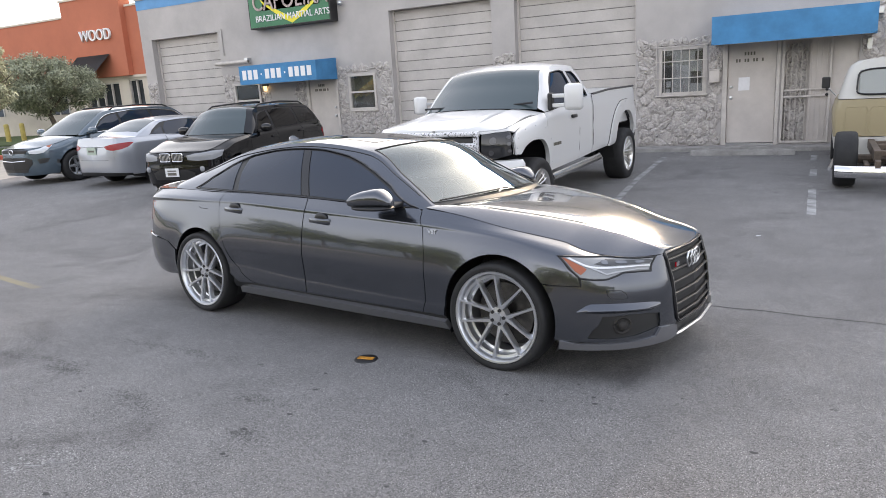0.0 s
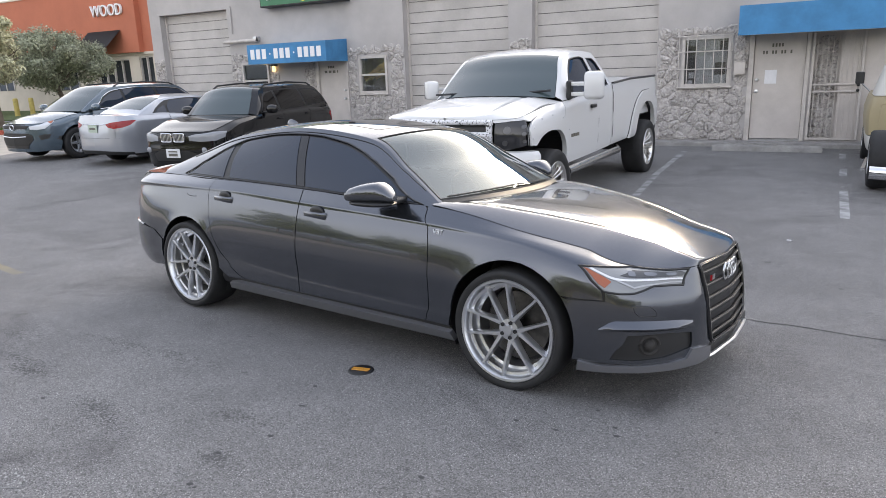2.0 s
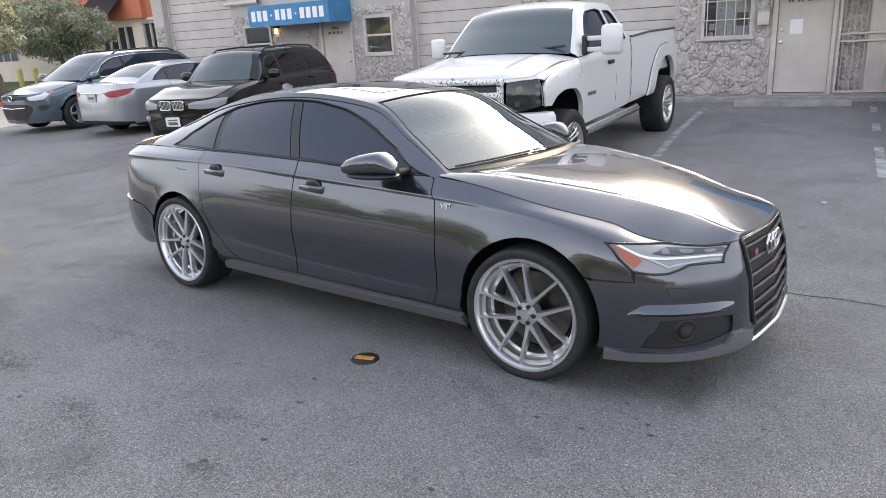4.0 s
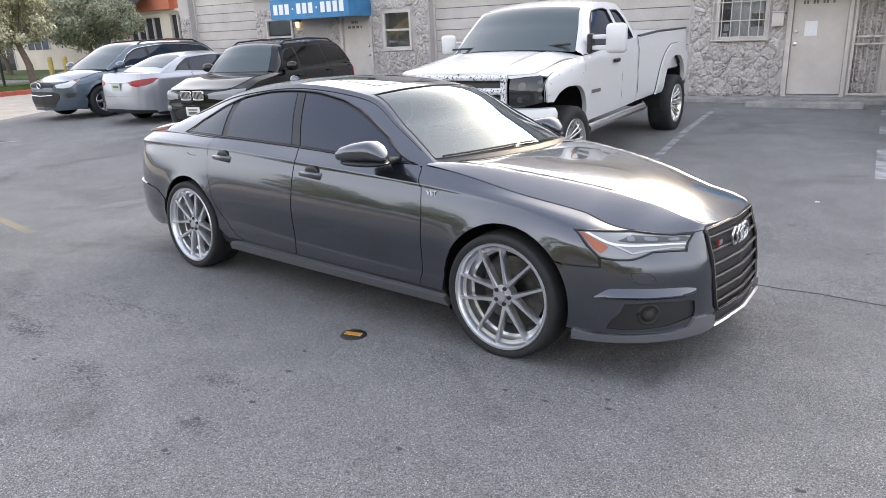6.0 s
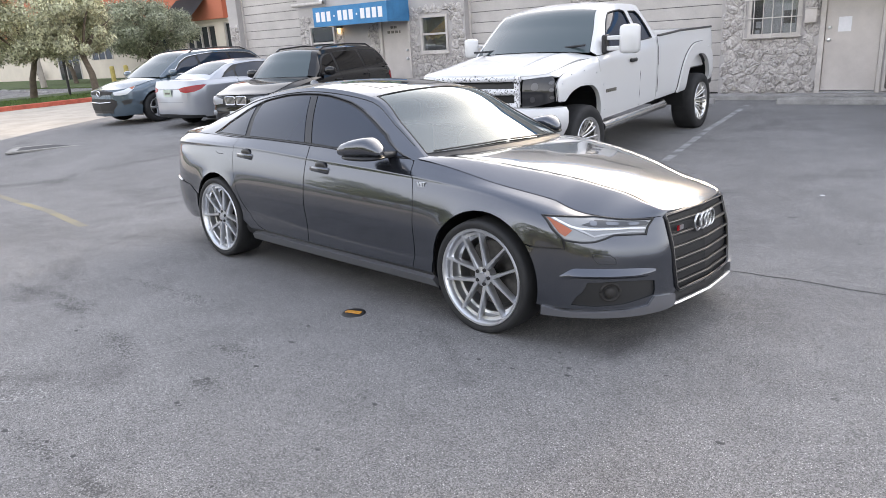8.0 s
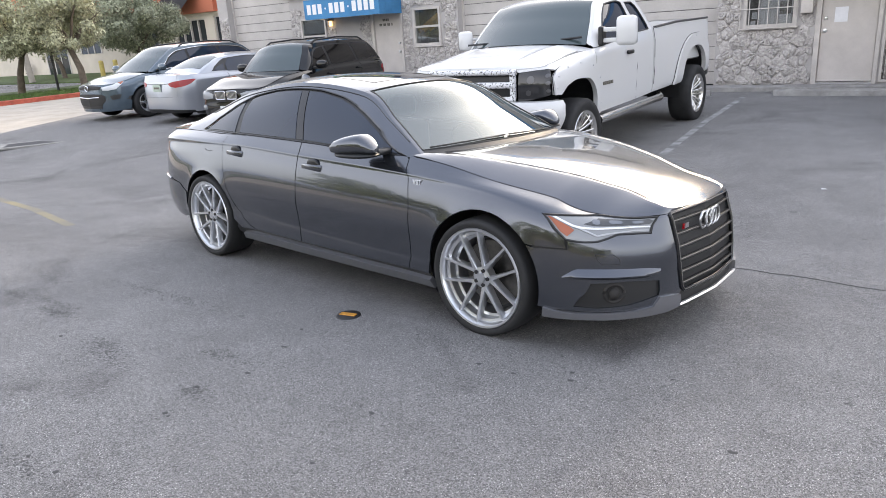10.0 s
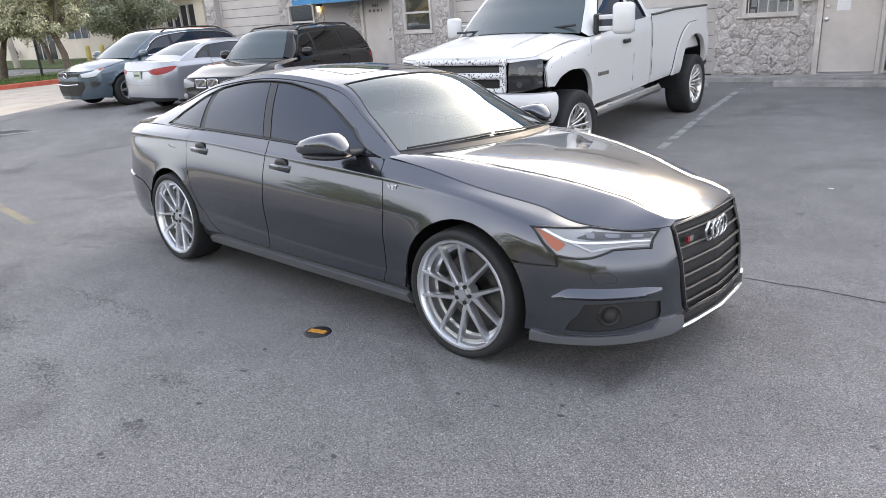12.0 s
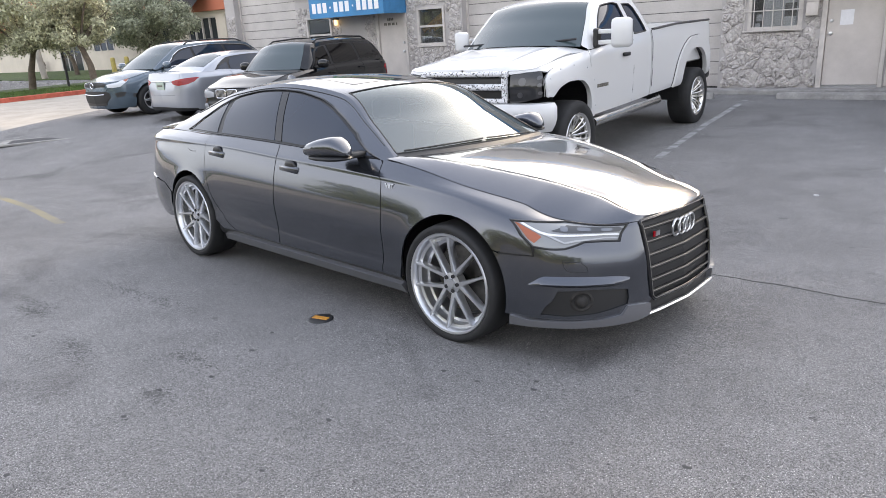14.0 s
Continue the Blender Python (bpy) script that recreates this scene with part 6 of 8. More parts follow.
        part("door_handle", boxes((P[0] - 0.09, P[0] + 0.09, y * P[1] - 0.018, y * P[1] + 0.018, P[2] - 0.024, P[2] + 0.024), bevel=0.014), M_BLACK, e, smooth=50)
        for k in range(6):
            P = b.band.at(*b.band.inv(1.20 + 0.058 * k, 0.885, (0, 2), 7, 9), 0.002)[0]
            part("badge_bar", boxes((P[0] - 0.022, P[0] + 0.022, y * P[1] - 0.004, y * P[1] + 0.004, P[2] - 0.020, P[2] + 0.020)), M_GREYBAR, e)
        tube("cab_gap", [b.band.at(*b.band.inv(-0.155, z, (0, 2), 5.0, 8.2), -0.002)[0] * (1, y, 1) for z in (0.72, 0.9, 1.1, 1.3, 1.45)], 0.008, M_BLACK, e, label="")
        mir = new("tow_mirror")
        mir.parent = e
        mir.matrix_basis = Matrix.Translation((1.37, y * 1.24, 1.475)) if y > 0 else Matrix.Translation((1.36, -1.06, 1.45)) @ pose(0, 0, 0, 0, 0, 62) @ Matrix.Diagonal((0.8, 0.8, 0.75, 1))
        tagged(mir, "large white towing mirror")
        bm = boxes((-0.06, 0.075, -0.12, 0.12, -0.165, 0.165), bevel=0.05)
        part("housing", bm, M_WPAINT, mir, smooth=50)
        part("mirror_glass", boxes((-0.067, -0.061, -0.10, 0.10, -0.14, 0.14)), M_CHROME, mir)
        for z in (0.02, -0.10):
            part("arm", boxes((-0.03, 0.03, -y * 0.12 - 0.14, -y * 0.12 + 0.14, z - 0.025, z + 0.025), bevel=0.012), M_WPAINT, mir).location.y = -y * 0.10
        part("door_mount", boxes((-0.06, 0.06, -0.03, 0.03, -0.16, 0.06), bevel=0.02), M_BLACK, mir).location.y = -y * 0.31
        # headlamp
        h = plate("headlight", b.band, b.fr([(0.62, 1.12), (0.78, 1.138), (0.88, 1.146), (0.915, 1.135), (0.938, 1.0), (0.946, 0.888), (0.85, 0.862), (0.62, 0.828)], 9.8, 13.6), st, M_SMOKE, e, "smoked black headlamp", off=0.004, rim=0.03, flip=flip)
        for yy, zz, r in ((0.74, 0.915, 0.030), (0.76, 1.05, 0.042), (0.915, 1.085, 0.020), (0.925, 1.01, 0.020), (0.93, 0.93, 0.018)):
            plate("lamp_reflector", b.band, b.fr([(yy + r * math.cos(a), zz + r * math.sin(a)) for a in [6.283 * i / 12 for i in range(12)]], 9.8, 13.6), (0.08, 0.1), M_SMOKEREF, h, off=0.007, rim=0.003, flip=flip)
        over = b.fr([(0.585, 1.135), (0.62, 1.128), (0.78, 1.146), (0.90, 1.156), (0.945, 1.145)], 9.8, 13.9)
        plate("nose_panel", b.band, over + [(10.4, zt - 0.25), (10.5, zt), (11.5, zt), (12.5, zt), (13.3, zt), (14, zt), (14, b.band.inv(0, 1.15, (1, 2), 13, 14)[1])], (0.12, 0.12), M_WPAINT, e, flip=flip)
        # wiper
        tube("wiper", [(1.66, y * 0.45 - 0.35, 1.40), (1.63, y * 0.45, 1.41), (1.58, y * 0.45 + 0.32, 1.43)], 0.014, M_BLACK, e)
        tube("bed_rail_cap", [b.band.at(u, zt, 0.0)[0] * (1, y, 1) + np.array((0, -y * 0.015, 0.006)) for u in (3.2, 4, 5, 6, 6.9)], 0.028, M_BLACK, e, seg=8, squash=0.6, label="black bed rail cap")
        part("bed_inner_wall", boxes((-2.42, -0.16, y * 0.90 - 0.02, y * 0.90 + 0.02, 0.95, 1.45)), M_WPAINT, e)
    # grille and bumper
    gl = b.fr([(0.58, 1.14), (0.58, 0.84)], 12, 14)
    half = gl + [(14, b.band.inv(0, 0.84, (1, 2), 13, 14)[1]), (14, b.band.inv(0, 1.14, (1, 2), 13, 14)[1])]
    g_ob = new("grille")
    g_ob.parent = e
    tagged(g_ob, "peeling white and black grille")
    for flip in (True, False):
        plate("grille_recess", b.band, half, st, M_BLACK, g_ob, off=-0.05, rim=0.0, flip=flip)
    for z, r in ((1.135, 0.03), (1.0, 0.035), (0.855, 0.025)):
        tube("grille_bar", [b.band.at(*b.band.inv(abs(yy), z, (1, 2), 12, 14), 0.0)[0] * (1, math.copysign(1, yy), 1) for yy in np.linspace(-0.585, 0.585, 9)], r, M_SPECK, g_ob, seg=8)
    for y in (-1, 1):
        P = b.band.at(*b.band.inv(0.56, 1.0, (1, 2), 12, 14), 0.0)[0]
        part("grille_post", boxes((P[0] - 0.03, P[0] + 0.02, y * 0.56 - 0.03, y * 0.56 + 0.03, 0.84, 1.15), bevel=0.008), M_SPECK, g_ob)
    P = b.band.at(14, 2.2, 0.0)[0]
    part("emblem", boxes((P[0] - 0.01, P[0] + 0.02, -0.12, 0.12, 0.965, 1.035), bevel=0.008), M_STEEL, g_ob, "plain emblem plate")
    bm = bmesh.new()
    prof = [(0.0, 0.83), (0.09, 0.825), (0.12, 0.78), (0.12, 0.66), (0.10, 0.60), (0.05, 0.52), (-0.05, 0.50)]
    rows = []
    for u in np.linspace(10.7, 14, 14):
        P, N = b.band.at(u, 0.5)
        n2 = np.array((N[0], N[1], 0)) / max(np.linalg.norm(N[:2]), 1e-6)
        rows.append([P * (1, 1, 0) + n2 * d + np.array((0, 0, z)) for d, z in prof])
    rows = [[r * (1, -1, 1) for r in q] for q in rows] + list(reversed(rows[:-1]))
    vs = [[bm.verts.new(p) for p in q] for q in rows]
    for a, c in zip(vs, vs[1:]):
        for j in range(len(prof) - 1):
            bm.faces.new((a[j], a[j + 1], c[j + 1], c[j]))
    bmesh.ops.recalc_face_normals(bm, faces=bm.faces)
    bmesh.ops.solidify(bm, geom=bm.faces[:], thickness=0.01)
    part("front_bumper", bm, M_WPAINT, e, smooth=40)
    plate("bonnet", b.hood, [(8.6, -0.96), (8.45, 0), (8.6, 0.96), (10, 0.985), (11.5, 0.98), (13, 0.985), (13.97, 0.985), (14.0, 0), (13.97, -0.985), (13, -0.985), (11.5, -0.98), (10, -0.985)], (0.12, 0.08), M_WPAINT, e, rim=0.02, off=0.003)
    plate("cowl", b.hood, [(8.2, -0.99), (8.2, 0.99), (8.62, 0.965), (8.47, 0), (8.62, -0.965)], (0.15, 0.1), M_WPAINT, e, rim=0.0, off=-0.008)
    plate("windscreen", b.top, [(0.02, -0.95), (1.0, -0.94), (1.95, -0.92), (1.97, 0), (1.95, 0.92), (1.0, 0.94), (0.02, 0.95)], (0.12, 0.1), M_TINTWS, e, "dark windscreen", off=0.002, rim=0.004)
    plate("roof", b.top, [(0.0, -1), (0.09, -0.955), (1.0, -0.945), (1.96, -0.925), (1.985, 0), (1.96, 0.925), (1.0, 0.945), (0.09, 0.955), (0.0, 1), (4.1, 1), (4.1, -1)], (0.12, 0.08), M_WPAINT, e, rim=0.0)
    plate("cab_back", b.top, [(4.1, -1), (4.1, 1), (5, 1), (5, -1)], (0.15, 0.1), M_WPAINT, e, rim=0.0)
    plate("rear_window", b.top, [(4.25, -0.8), (4.25, 0.8), (4.85, 0.8), (4.85, -0.8)], (0.15, 0.1), M_TINT, e, off=0.004, rim=0.004)
    part("cab_back_lower", boxes((-0.22, -0.16, -0.93, 0.93, 0.62, 1.47)), M_WPAINT, e)
    part("bed_floor", boxes((-2.44, -0.15, -0.9, 0.9, 0.93, 0.96)), M_BLACK, e)
    part("tailgate", boxes((-2.47, -2.42, -0.85, 0.85, 0.9, 1.51), bevel=0.01), M_WPAINT, e)
    part("rear_bumper", boxes((-2.66, -2.46, -0.93, 0.93, 0.62, 0.86), bevel=0.04), M_BLACK, e, smooth=40)
    for y in (-1, 1):
        part("tail_light", boxes((-2.50, -2.455, y * 0.88 - 0.05, y * 0.88 + 0.05, 0.98, 1.42), bevel=0.015), M_RED, e)
    part("chassis", boxes((-2.4, 2.7, -0.5, 0.5, 0.5, 0.66)), M_BLACK, e)
    part("axle", rods(((RX, -0.85, 0.43), (RX, 0.85, 0.43)), r=0.06), M_BLACK, e)
    part("axle", rods(((FX, -0.85, 0.365), (FX, 0.85, 0.365)), r=0.05), M_BLACK, e)
    part("cab_interior", boxes((-0.1, 1.4, -0.8, 0.8, 0.7, 1.25), (0.0, 0.25, -0.7, 0.7, 1.2, 1.6), bevel=0.05), M_SEAT, e)


# base tint lightened to teal in place of sky and dashboard reflections
M_TINTWS = glass("sky_lightened_windscreen", (0.045, 0.066, 0.072), spec=0.5, ior=1.7)
pickup()


# ---- parked cars, common build ----
def parked(name, m, label, paint, p, rim_mat=None):
    """A five-door or saloon from a table of its main measures."""
    e = empty(name, m, label, "car")
    xf, xr, FX, RX, W, R = p["xf"], p["xr"], p["FX"], p["RX"], p["W"], p["R"]
    zs, zbf, zbr, zn, zd, zh = p["sill"], p["belt_f"], p["belt_r"], p["nose"], p["deck"], p["H"]
    xa, xt, xrr, xb = p["cowl"], p["top_f"], p["top_r"], p["base_r"]
    n = p.get("round", 1.0)
    plan = [(xr, 0), (xr + 0.02, 0.5 * W), (xr + 0.07 * n, 0.80 * W), (xr + 0.22 * n, 0.93 * W), (xr + 0.5, 0.975 * W), (RX, 0.99 * W), (RX + 0.5, W), (0.0, W), (FX - 0.5, W), (FX, 0.99 * W), (xf - 0.45 * n, 0.95 * W), (xf - 0.22 * n, 0.85 * W), (xf - 0.09 * n, 0.66 * W), (xf - 0.03, 0.40 * W), (xf, 0)]
    lines = [
        {0: (0.06, zs + 0.05), 4: (0.05, zs + 0.03), 6: (0.06, zs), 8: (0.06, zs), 10: (0.04, zs), 14: (0.02, zs)},
        {0: (0.0, zs + 0.14), 6: (0.025, zs + 0.10), 8: (0.025, zs + 0.10), 10: (0.01, zs + 0.12), 14: (0.0, zs + 0.12)},
        {0: (-0.01, zs + 0.30), 6: (0.02, zs + 0.25), 8: (0.02, zs + 0.25), 10: (0.0, zs + 0.28), 14: (-0.01, zs + 0.27)},
        {0: (0.0, (zs + zd) * 0.54), 6: (0.0, zbr - 0.30), 8: (0.0, zbf - 0.28), 10: (0.0, zn - 0.20), 14: (0.0, zn - 0.22)},
        {0: (0.03, zd - 0.16), 4: (0.01, zbr - 0.10), 6: (0.006, zbr - 0.10), 8: (0.01, zbf - 0.09), 9: (0.015, zbf - 0.13), 10: (0.01, zn - 0.02), 14: (0.01, zn - 0.08)},
        {0: (0.06, zd), 2: (0.06, zd - 0.01), 4: (0.09, (zbr + zd) / 2), 5: (0.09, zbr + 0.01), 6: (0.075, zbr), 8: (0.08, zbf), 9: (0.12, zbf - 0.05), 10: (0.13, zn + 0.08), 11: (0.09, zn + 0.03), 12: (0.06, zn + 0.01), 14: (0.04, zn)},
    ]
    yb, yr = W - 0.075, p["roof_w"]
    rail = [(xa, yb - 0.03, zbf + 0.005), ((xa + xt) / 2 - 0.02, (yb + yr) / 2 - 0.02, (zbf + zh) / 2 + 0.01), (xt, yr, zh - 0.10), ((xt + xrr) / 2, yr + 0.01, zh - 0.055), (xrr, yr - 0.02, zh - 0.10), ((xrr + xb) / 2, (yb + yr) / 2 - 0.03, (zh + zbr) / 2 - 0.01), (xb, yb - 0.08, zbr + 0.02)]
    belt = [(xa, yb, zbf), ((xa + xt) / 2, yb, zbf + 0.005), (xt, yb, zbf + 0.01), ((xt + xrr) / 2, yb, (zbf + zbr) / 2), (xrr, yb - 0.01, zbr - 0.01), ((xrr + xb) / 2, yb - 0.03, zbr), (xb, yb - 0.07, zbr)]
    centre = [(xa + 0.16, 0, zbf + 0.02), ((xa + xt) / 2 + 0.14, 0, (zbf + zh) / 2 + 0.05), (xt + 0.10, 0, zh - 0.045), ((xt + xrr) / 2, 0, zh), (xrr - 0.06, 0, zh - 0.04), ((xrr + xb) / 2 - 0.06, 0, (zh + zd) / 2 + 0.02), (xb - 0.05, 0, max(zd, zbr) + 0.02)]
    Ra, WZ = R + 0.055, R
    b = Body(plan, lines, rail, belt, centre, (8.0, 14, [(xa - 0.2, zbf + 0.03), (xa + 0.15, zbf + 0.02), ((xa + xf) / 2 + 0.1, (zbf + zn) / 2 + 0.055), (xf - 0.25, zn + 0.065), (xf, zn + 0.005)], 2.6),
             (0, 5.0, [(xr, zd + 0.01), (xb, zd + 0.03), (RX + 0.2, zbr + 0.05)], 2.2), [(RX, WZ, Ra), (FX, WZ, Ra)], flare=p.get("flare", 0.02))
    zt = b.K - 1
    st = (0.22, 0.22)
    sill = zs + 0.055
    trim = p.get("lower", paint)
    xm, dr = p["b_pillar"], RX + 0.42
    fd = FX - 0.50
    spots = lambda q: [b.band.inv(a, z, (0, 2), 9.2, 13.8) if a > 1.2 else b.band.inv(a * W, z, (1, 2), 9.4, 13.8) for a, z in q]
    for flip in (True, False):
        y = -1 if flip else 1
        core = [(0, 0.0)] + b.fl([(RX - Ra - 0.05, zs + 0.08)] + arc(RX, WZ, Ra + 0.02, 190, -10) + [(RX + 0.6, zs + 0.05), (FX - 0.6, zs + 0.05)] + arc(FX, WZ, Ra + 0.02, 190, -10) + [(FX + Ra + 0.06, zs + 0.08)], 3, 11.6) + [(14, 0.0), (14, zt), (0, zt)]
        plate("under_body", b.band, core, (0.4, 0.4), M_BLACK, e, off=-0.012, rim=0.0, flip=flip)
        top = lambda xs: [b.band.inv(x, float(np.interp(x, (RX + 0.5, FX - 0.5), (zbr, zbf))) - 0.004, (0, 2), 4.5, 9.2) for x in xs]
        plate("front_door", b.band, b.fl([(fd, sill), (fd + 0.02, zbf - 0.3)], 6, 9.2) + top((fd + 0.02, (fd + xm) / 2, xm + 0.004)) + b.fl([(xm + 0.004, zbf - 0.3), (xm + 0.004, sill)], 6, 8.6), st, paint, e, flip=flip)
        plate("rear_door", b.band, b.fl([(xm - 0.004, sill), (xm - 0.004, zbf - 0.3)], 5, 8.6) + top((xm - 0.004, (xm + dr) / 2, dr - 0.1)) + b.fl([(dr - 0.10, zbr - 0.15), (dr + 0.02, WZ + 0.25), (dr + 0.17, sill)], 4.5, 8), st, paint, e, flip=flip)
        plate("front_wing", b.band, b.fl([(xf - 0.42, zs + 0.33)] + arc(FX, WZ, Ra, 28, 178) + [(fd + 0.01, sill), (fd + 0.028, zbf - 0.3), (fd + 0.03, zbf - 0.006)], 7.6, 11.8) + [(9, zt - 0.02), (10, zt - 0.02), (10.9, zt - 0.02)] + b.fl([(xf - 0.40, zn - 0.03)], 9.5, 12), st, paint, e, flip=flip)
        plate("rear_quarter", b.band, b.fl([(xr + 0.28, zs + 0.36)] + arc(RX, WZ, Ra, 152, 2) + [(dr + 0.18, sill), (dr + 0.012, WZ + 0.25), (dr - 0.112, zbr - 0.15), (dr - 0.112, zbr - 0.006)], 2.4, 7) + [(5, zt - 0.02), (4, zt - 0.02), (3, zt - 0.02), (2.2, zt - 0.02)] + b.fl([(xr + 0.16, zd - 0.3)], 1.6, 4), st, paint, e, flip=flip)
        plate("sill_trim", b.band, b.fl([(RX + Ra + 0.04, sill - 0.008), (FX - Ra - 0.04, sill - 0.008), (FX - Ra - 0.04, zs + 0.01), (RX + Ra + 0.04, zs + 0.01)], 4.5, 9.5), st, trim, e, off=0.004, flip=flip)
        plate("rear_bumper", b.band, [(0, 0.15), (2, 0.15)] + b.fl([(RX - Ra - 0.01, zs + 0.06), (RX - Ra + 0.04, zs + 0.30), (xr + 0.30, zs + 0.345)], 2.2, 4.9) + [(2, 2.55), (0, 2.55)], st, paint, e, flip=flip)
        plate("front_bumper", b.band, b.fl([(xf - 0.42, zs + 0.318), (FX + Ra - 0.01, zs + 0.24), (FX + Ra + 0.02, zs + 0.03)], 9, 11.9) + [(12, 0.1), (14, 0.1), (14, 3.1), (12.6, 3.1), (11.6, 2.9)], st, paint, e, flip=flip)
        plate("nose_panel", b.band, [(14, 3.12), (14, 4.7), (13, 4.7), (12.3, 4.7), (12.3, 3.6), (12.6, 3.12)], st, paint, e, flip=flip)
        plate("rear_corner", b.band, [(1.2, 2.1), (4.0, 2.1), (4.0, zt - 0.03), (1.2, zt - 0.03)], st, paint, e, off=-0.005, rim=0.0, flip=flip)
        plate("front_corner", b.band, [(10.25, 2.1), (12.9, 2.1), (12.9, zt - 0.03), (10.25, zt - 0.03)], st, paint, e, off=-0.005, rim=0.0, flip=flip)
        # lower air dam
        plate("air_dam", b.band, [(14, 0.75), (14, 2.0), (13.2, 2.0), (12.6, 1.6), (12.8, 0.75)], st, M_BLACK, e, "black lower air intake", off=0.004, rim=0.004, flip=flip)
        h = plate("headlight", b.band, spots(p["head"]), (0.12, 0.12), p["lamp_mat"], e, "clear headlamp", off=0.006, rim=0.01, flip=flip)
        if p.get("amber"):
            plate("side_reflector", b.band, spots(p["amber"]), (0.12, 0.12), M_AMBER, h, "amber reflector", off=0.009, rim=0.003, flip=flip)
        plate("tail_light", b.band, [b.band.inv(a * W, z, (1, 2), 0.2, 4.2) for a, z in p["tail"]], (0.12, 0.12), M_RED, e, "red tail lamp", off=0.006, rim=0.01, flip=flip)
        # glass
        whole = b.sd(p["dlo"])
        plate("cabin_side", b.side, [(0.02, 0), (5.98, 0), (5.98, 1), (0.02, 1)], (0.1, 0.1), paint, e, rim=0.0, holes=[whole], flip=flip)
        plate("window_seal", b.side, whole, (0.15, 0.15), M_BLACK, e, off=-0.004, rim=0.0, flip=flip)
        for nm, q in zip(("front_side_window", "rear_side_window", "quarter_window"), p["panes"]):
            plate(nm, b.side, b.sd(q), (0.15, 0.15), p.get("tint", M_TINT), e, "dark tinted side window", off=0.002, rim=0.004, flip=flip)
        if p.get("chrome"):
            tube("window_trim", [b.side.at(*q, 0.004)[0] * (1, y, 1) for q in dense(whole, np.array((0.25, 0.25)))], 0.010, M_CHROME, e, closed=True)
        if p.get("rails"):
            tube("roof_rail", [b.top.at(w, 0.93)[0] * (1, y, 1) + np.array((0, 0, h_)) for w, h_ in ((2.15, 0.0), (2.3, 0.05), (3.0, 0.06), (3.7, 0.05), (3.95, 0.0))], 0.018, M_BLACK, e, seg=8)
        for hx, hz in ((xm + 0.16, zbf - 0.10), (dr + 0.0, zbr - 0.11)):
            P = b.band.at(*b.band.inv(hx, hz, (0, 2), 4.5, 8.6), 0.02)[0]
            part("door_handle", boxes((P[0] - 0.10, P[0] + 0.10, y * P[1] - 0.015, y * P[1] + 0.015, P[2] - 0.018, P[2] + 0.018), bevel=0.012), p.get("handle", paint), e, smooth=50)
        bm = bmesh.new()
        ellipsoid(bm, (0, 0, 0), (0.10, 0.125, 0.085), power=0.8)
        for v in bm.verts:
            if v.co.x < -0.04:
                v.co.x = -0.04
        part("door_mirror", bm, p.get("mirror", paint), e, smooth=60).matrix_basis = Matrix.Translation((xa - 0.28, y * (W + 0.10), zbf + 0.10))
        part("mirror_arm", boxes((xa - 0.30, xa - 0.22, y * (W - 0.02) - 0.07, y * (W - 0.02) + 0.07, zbf + 0.02, zbf + 0.06), bevel=0.015), M_BLACK, e)
        for cx in (RX, FX):
            well(e, cx, WZ, Ra + 0.03, y, 0.4, W - 0.06)
            wheel(e, (cx, y * (W - 0.115), WZ), R, p["rim"], 0.225, p.get("spokes", 5), rim_mat or M_STEEL, out=y, pairs=p.get("pairs", False), hub=0.07, lip=0.02, dish=0.03, spoke_w=p.get("spoke_w", 0.06), seg=40)
    plate("bonnet", b.hood, [(8.5, -0.975), (8.3, 0), (8.5, 0.975), (9.5, 0.985), (11, 0.985), (12.4, 0.98), (13.3, 0.95), (13.6, 0), (13.3, -0.95), (12.4, -0.98), (11, -0.985), (9.5, -0.985)], (0.15, 0.08), paint, e, rim=0.02, off=0.003)
    plate("cowl", b.hood, [(8.0, -0.98), (8.0, 0.98), (8.52, 0.975), (8.32, 0), (8.52, -0.975)], (0.2, 0.1), M_BLACK, e, rim=0.0)
    k = p.get("screen_width", 1.0)
    plate("windscreen", b.top, [(w, v * k) for w, v in ((0.02, -0.95), (1.0, -0.94), (1.95, -0.92), (1.97, 0), (1.95, 0.92), (1.0, 0.94), (0.02, 0.95))], (0.15, 0.1), p.get("screen", M_TINTWS), e, "windscreen", off=0.002, rim=0.004)
    plate("roof", b.top, [(0.0, -1), (0.08, -0.955 * k), (1.0, -0.945 * k), (1.97, -0.925 * k), (2.0, 0), (1.97, 0.925 * k), (1.0, 0.945 * k), (0.08, 0.955 * k), (0.0, 1), (4.05, 1), (4.02, 0), (4.05, -1)], (0.12, 0.08), paint, e, rim=0.0)
    plate("rear_window", b.top, [(4.1, -0.92), (4.07, 0), (4.1, 0.92), (5.55, 0.88), (5.62, 0), (5.55, -0.88)], (0.15, 0.1), M_TINTWS, e, off=0.002, rim=0.004)
    for y in (-1, 1):
        plate("rear_pillar", b.top, [(4.05, y * 0.93), (5.57, y * 0.89), (6.0, y * 0.89), (6.0, y), (4.05, y)], (0.15, 0.06), paint, e, rim=0.0)
    plate("rear_shelf", b.top, [(5.58, -0.9), (5.58, 0.9), (6.0, 0.9), (6.0, -0.9)], (0.15, 0.1), paint, e, off=0.0, rim=0.0)
    plate("rear_deck", b.deck, [(0.1, -0.9), (0.05, 0), (0.1, 0.9), (1, 0.97), (2, 0.99), (4.9, 0.99), (4.9, -0.99), (2, -0.99), (1, -0.97)], (0.2, 0.1), paint, e, rim=0.01)
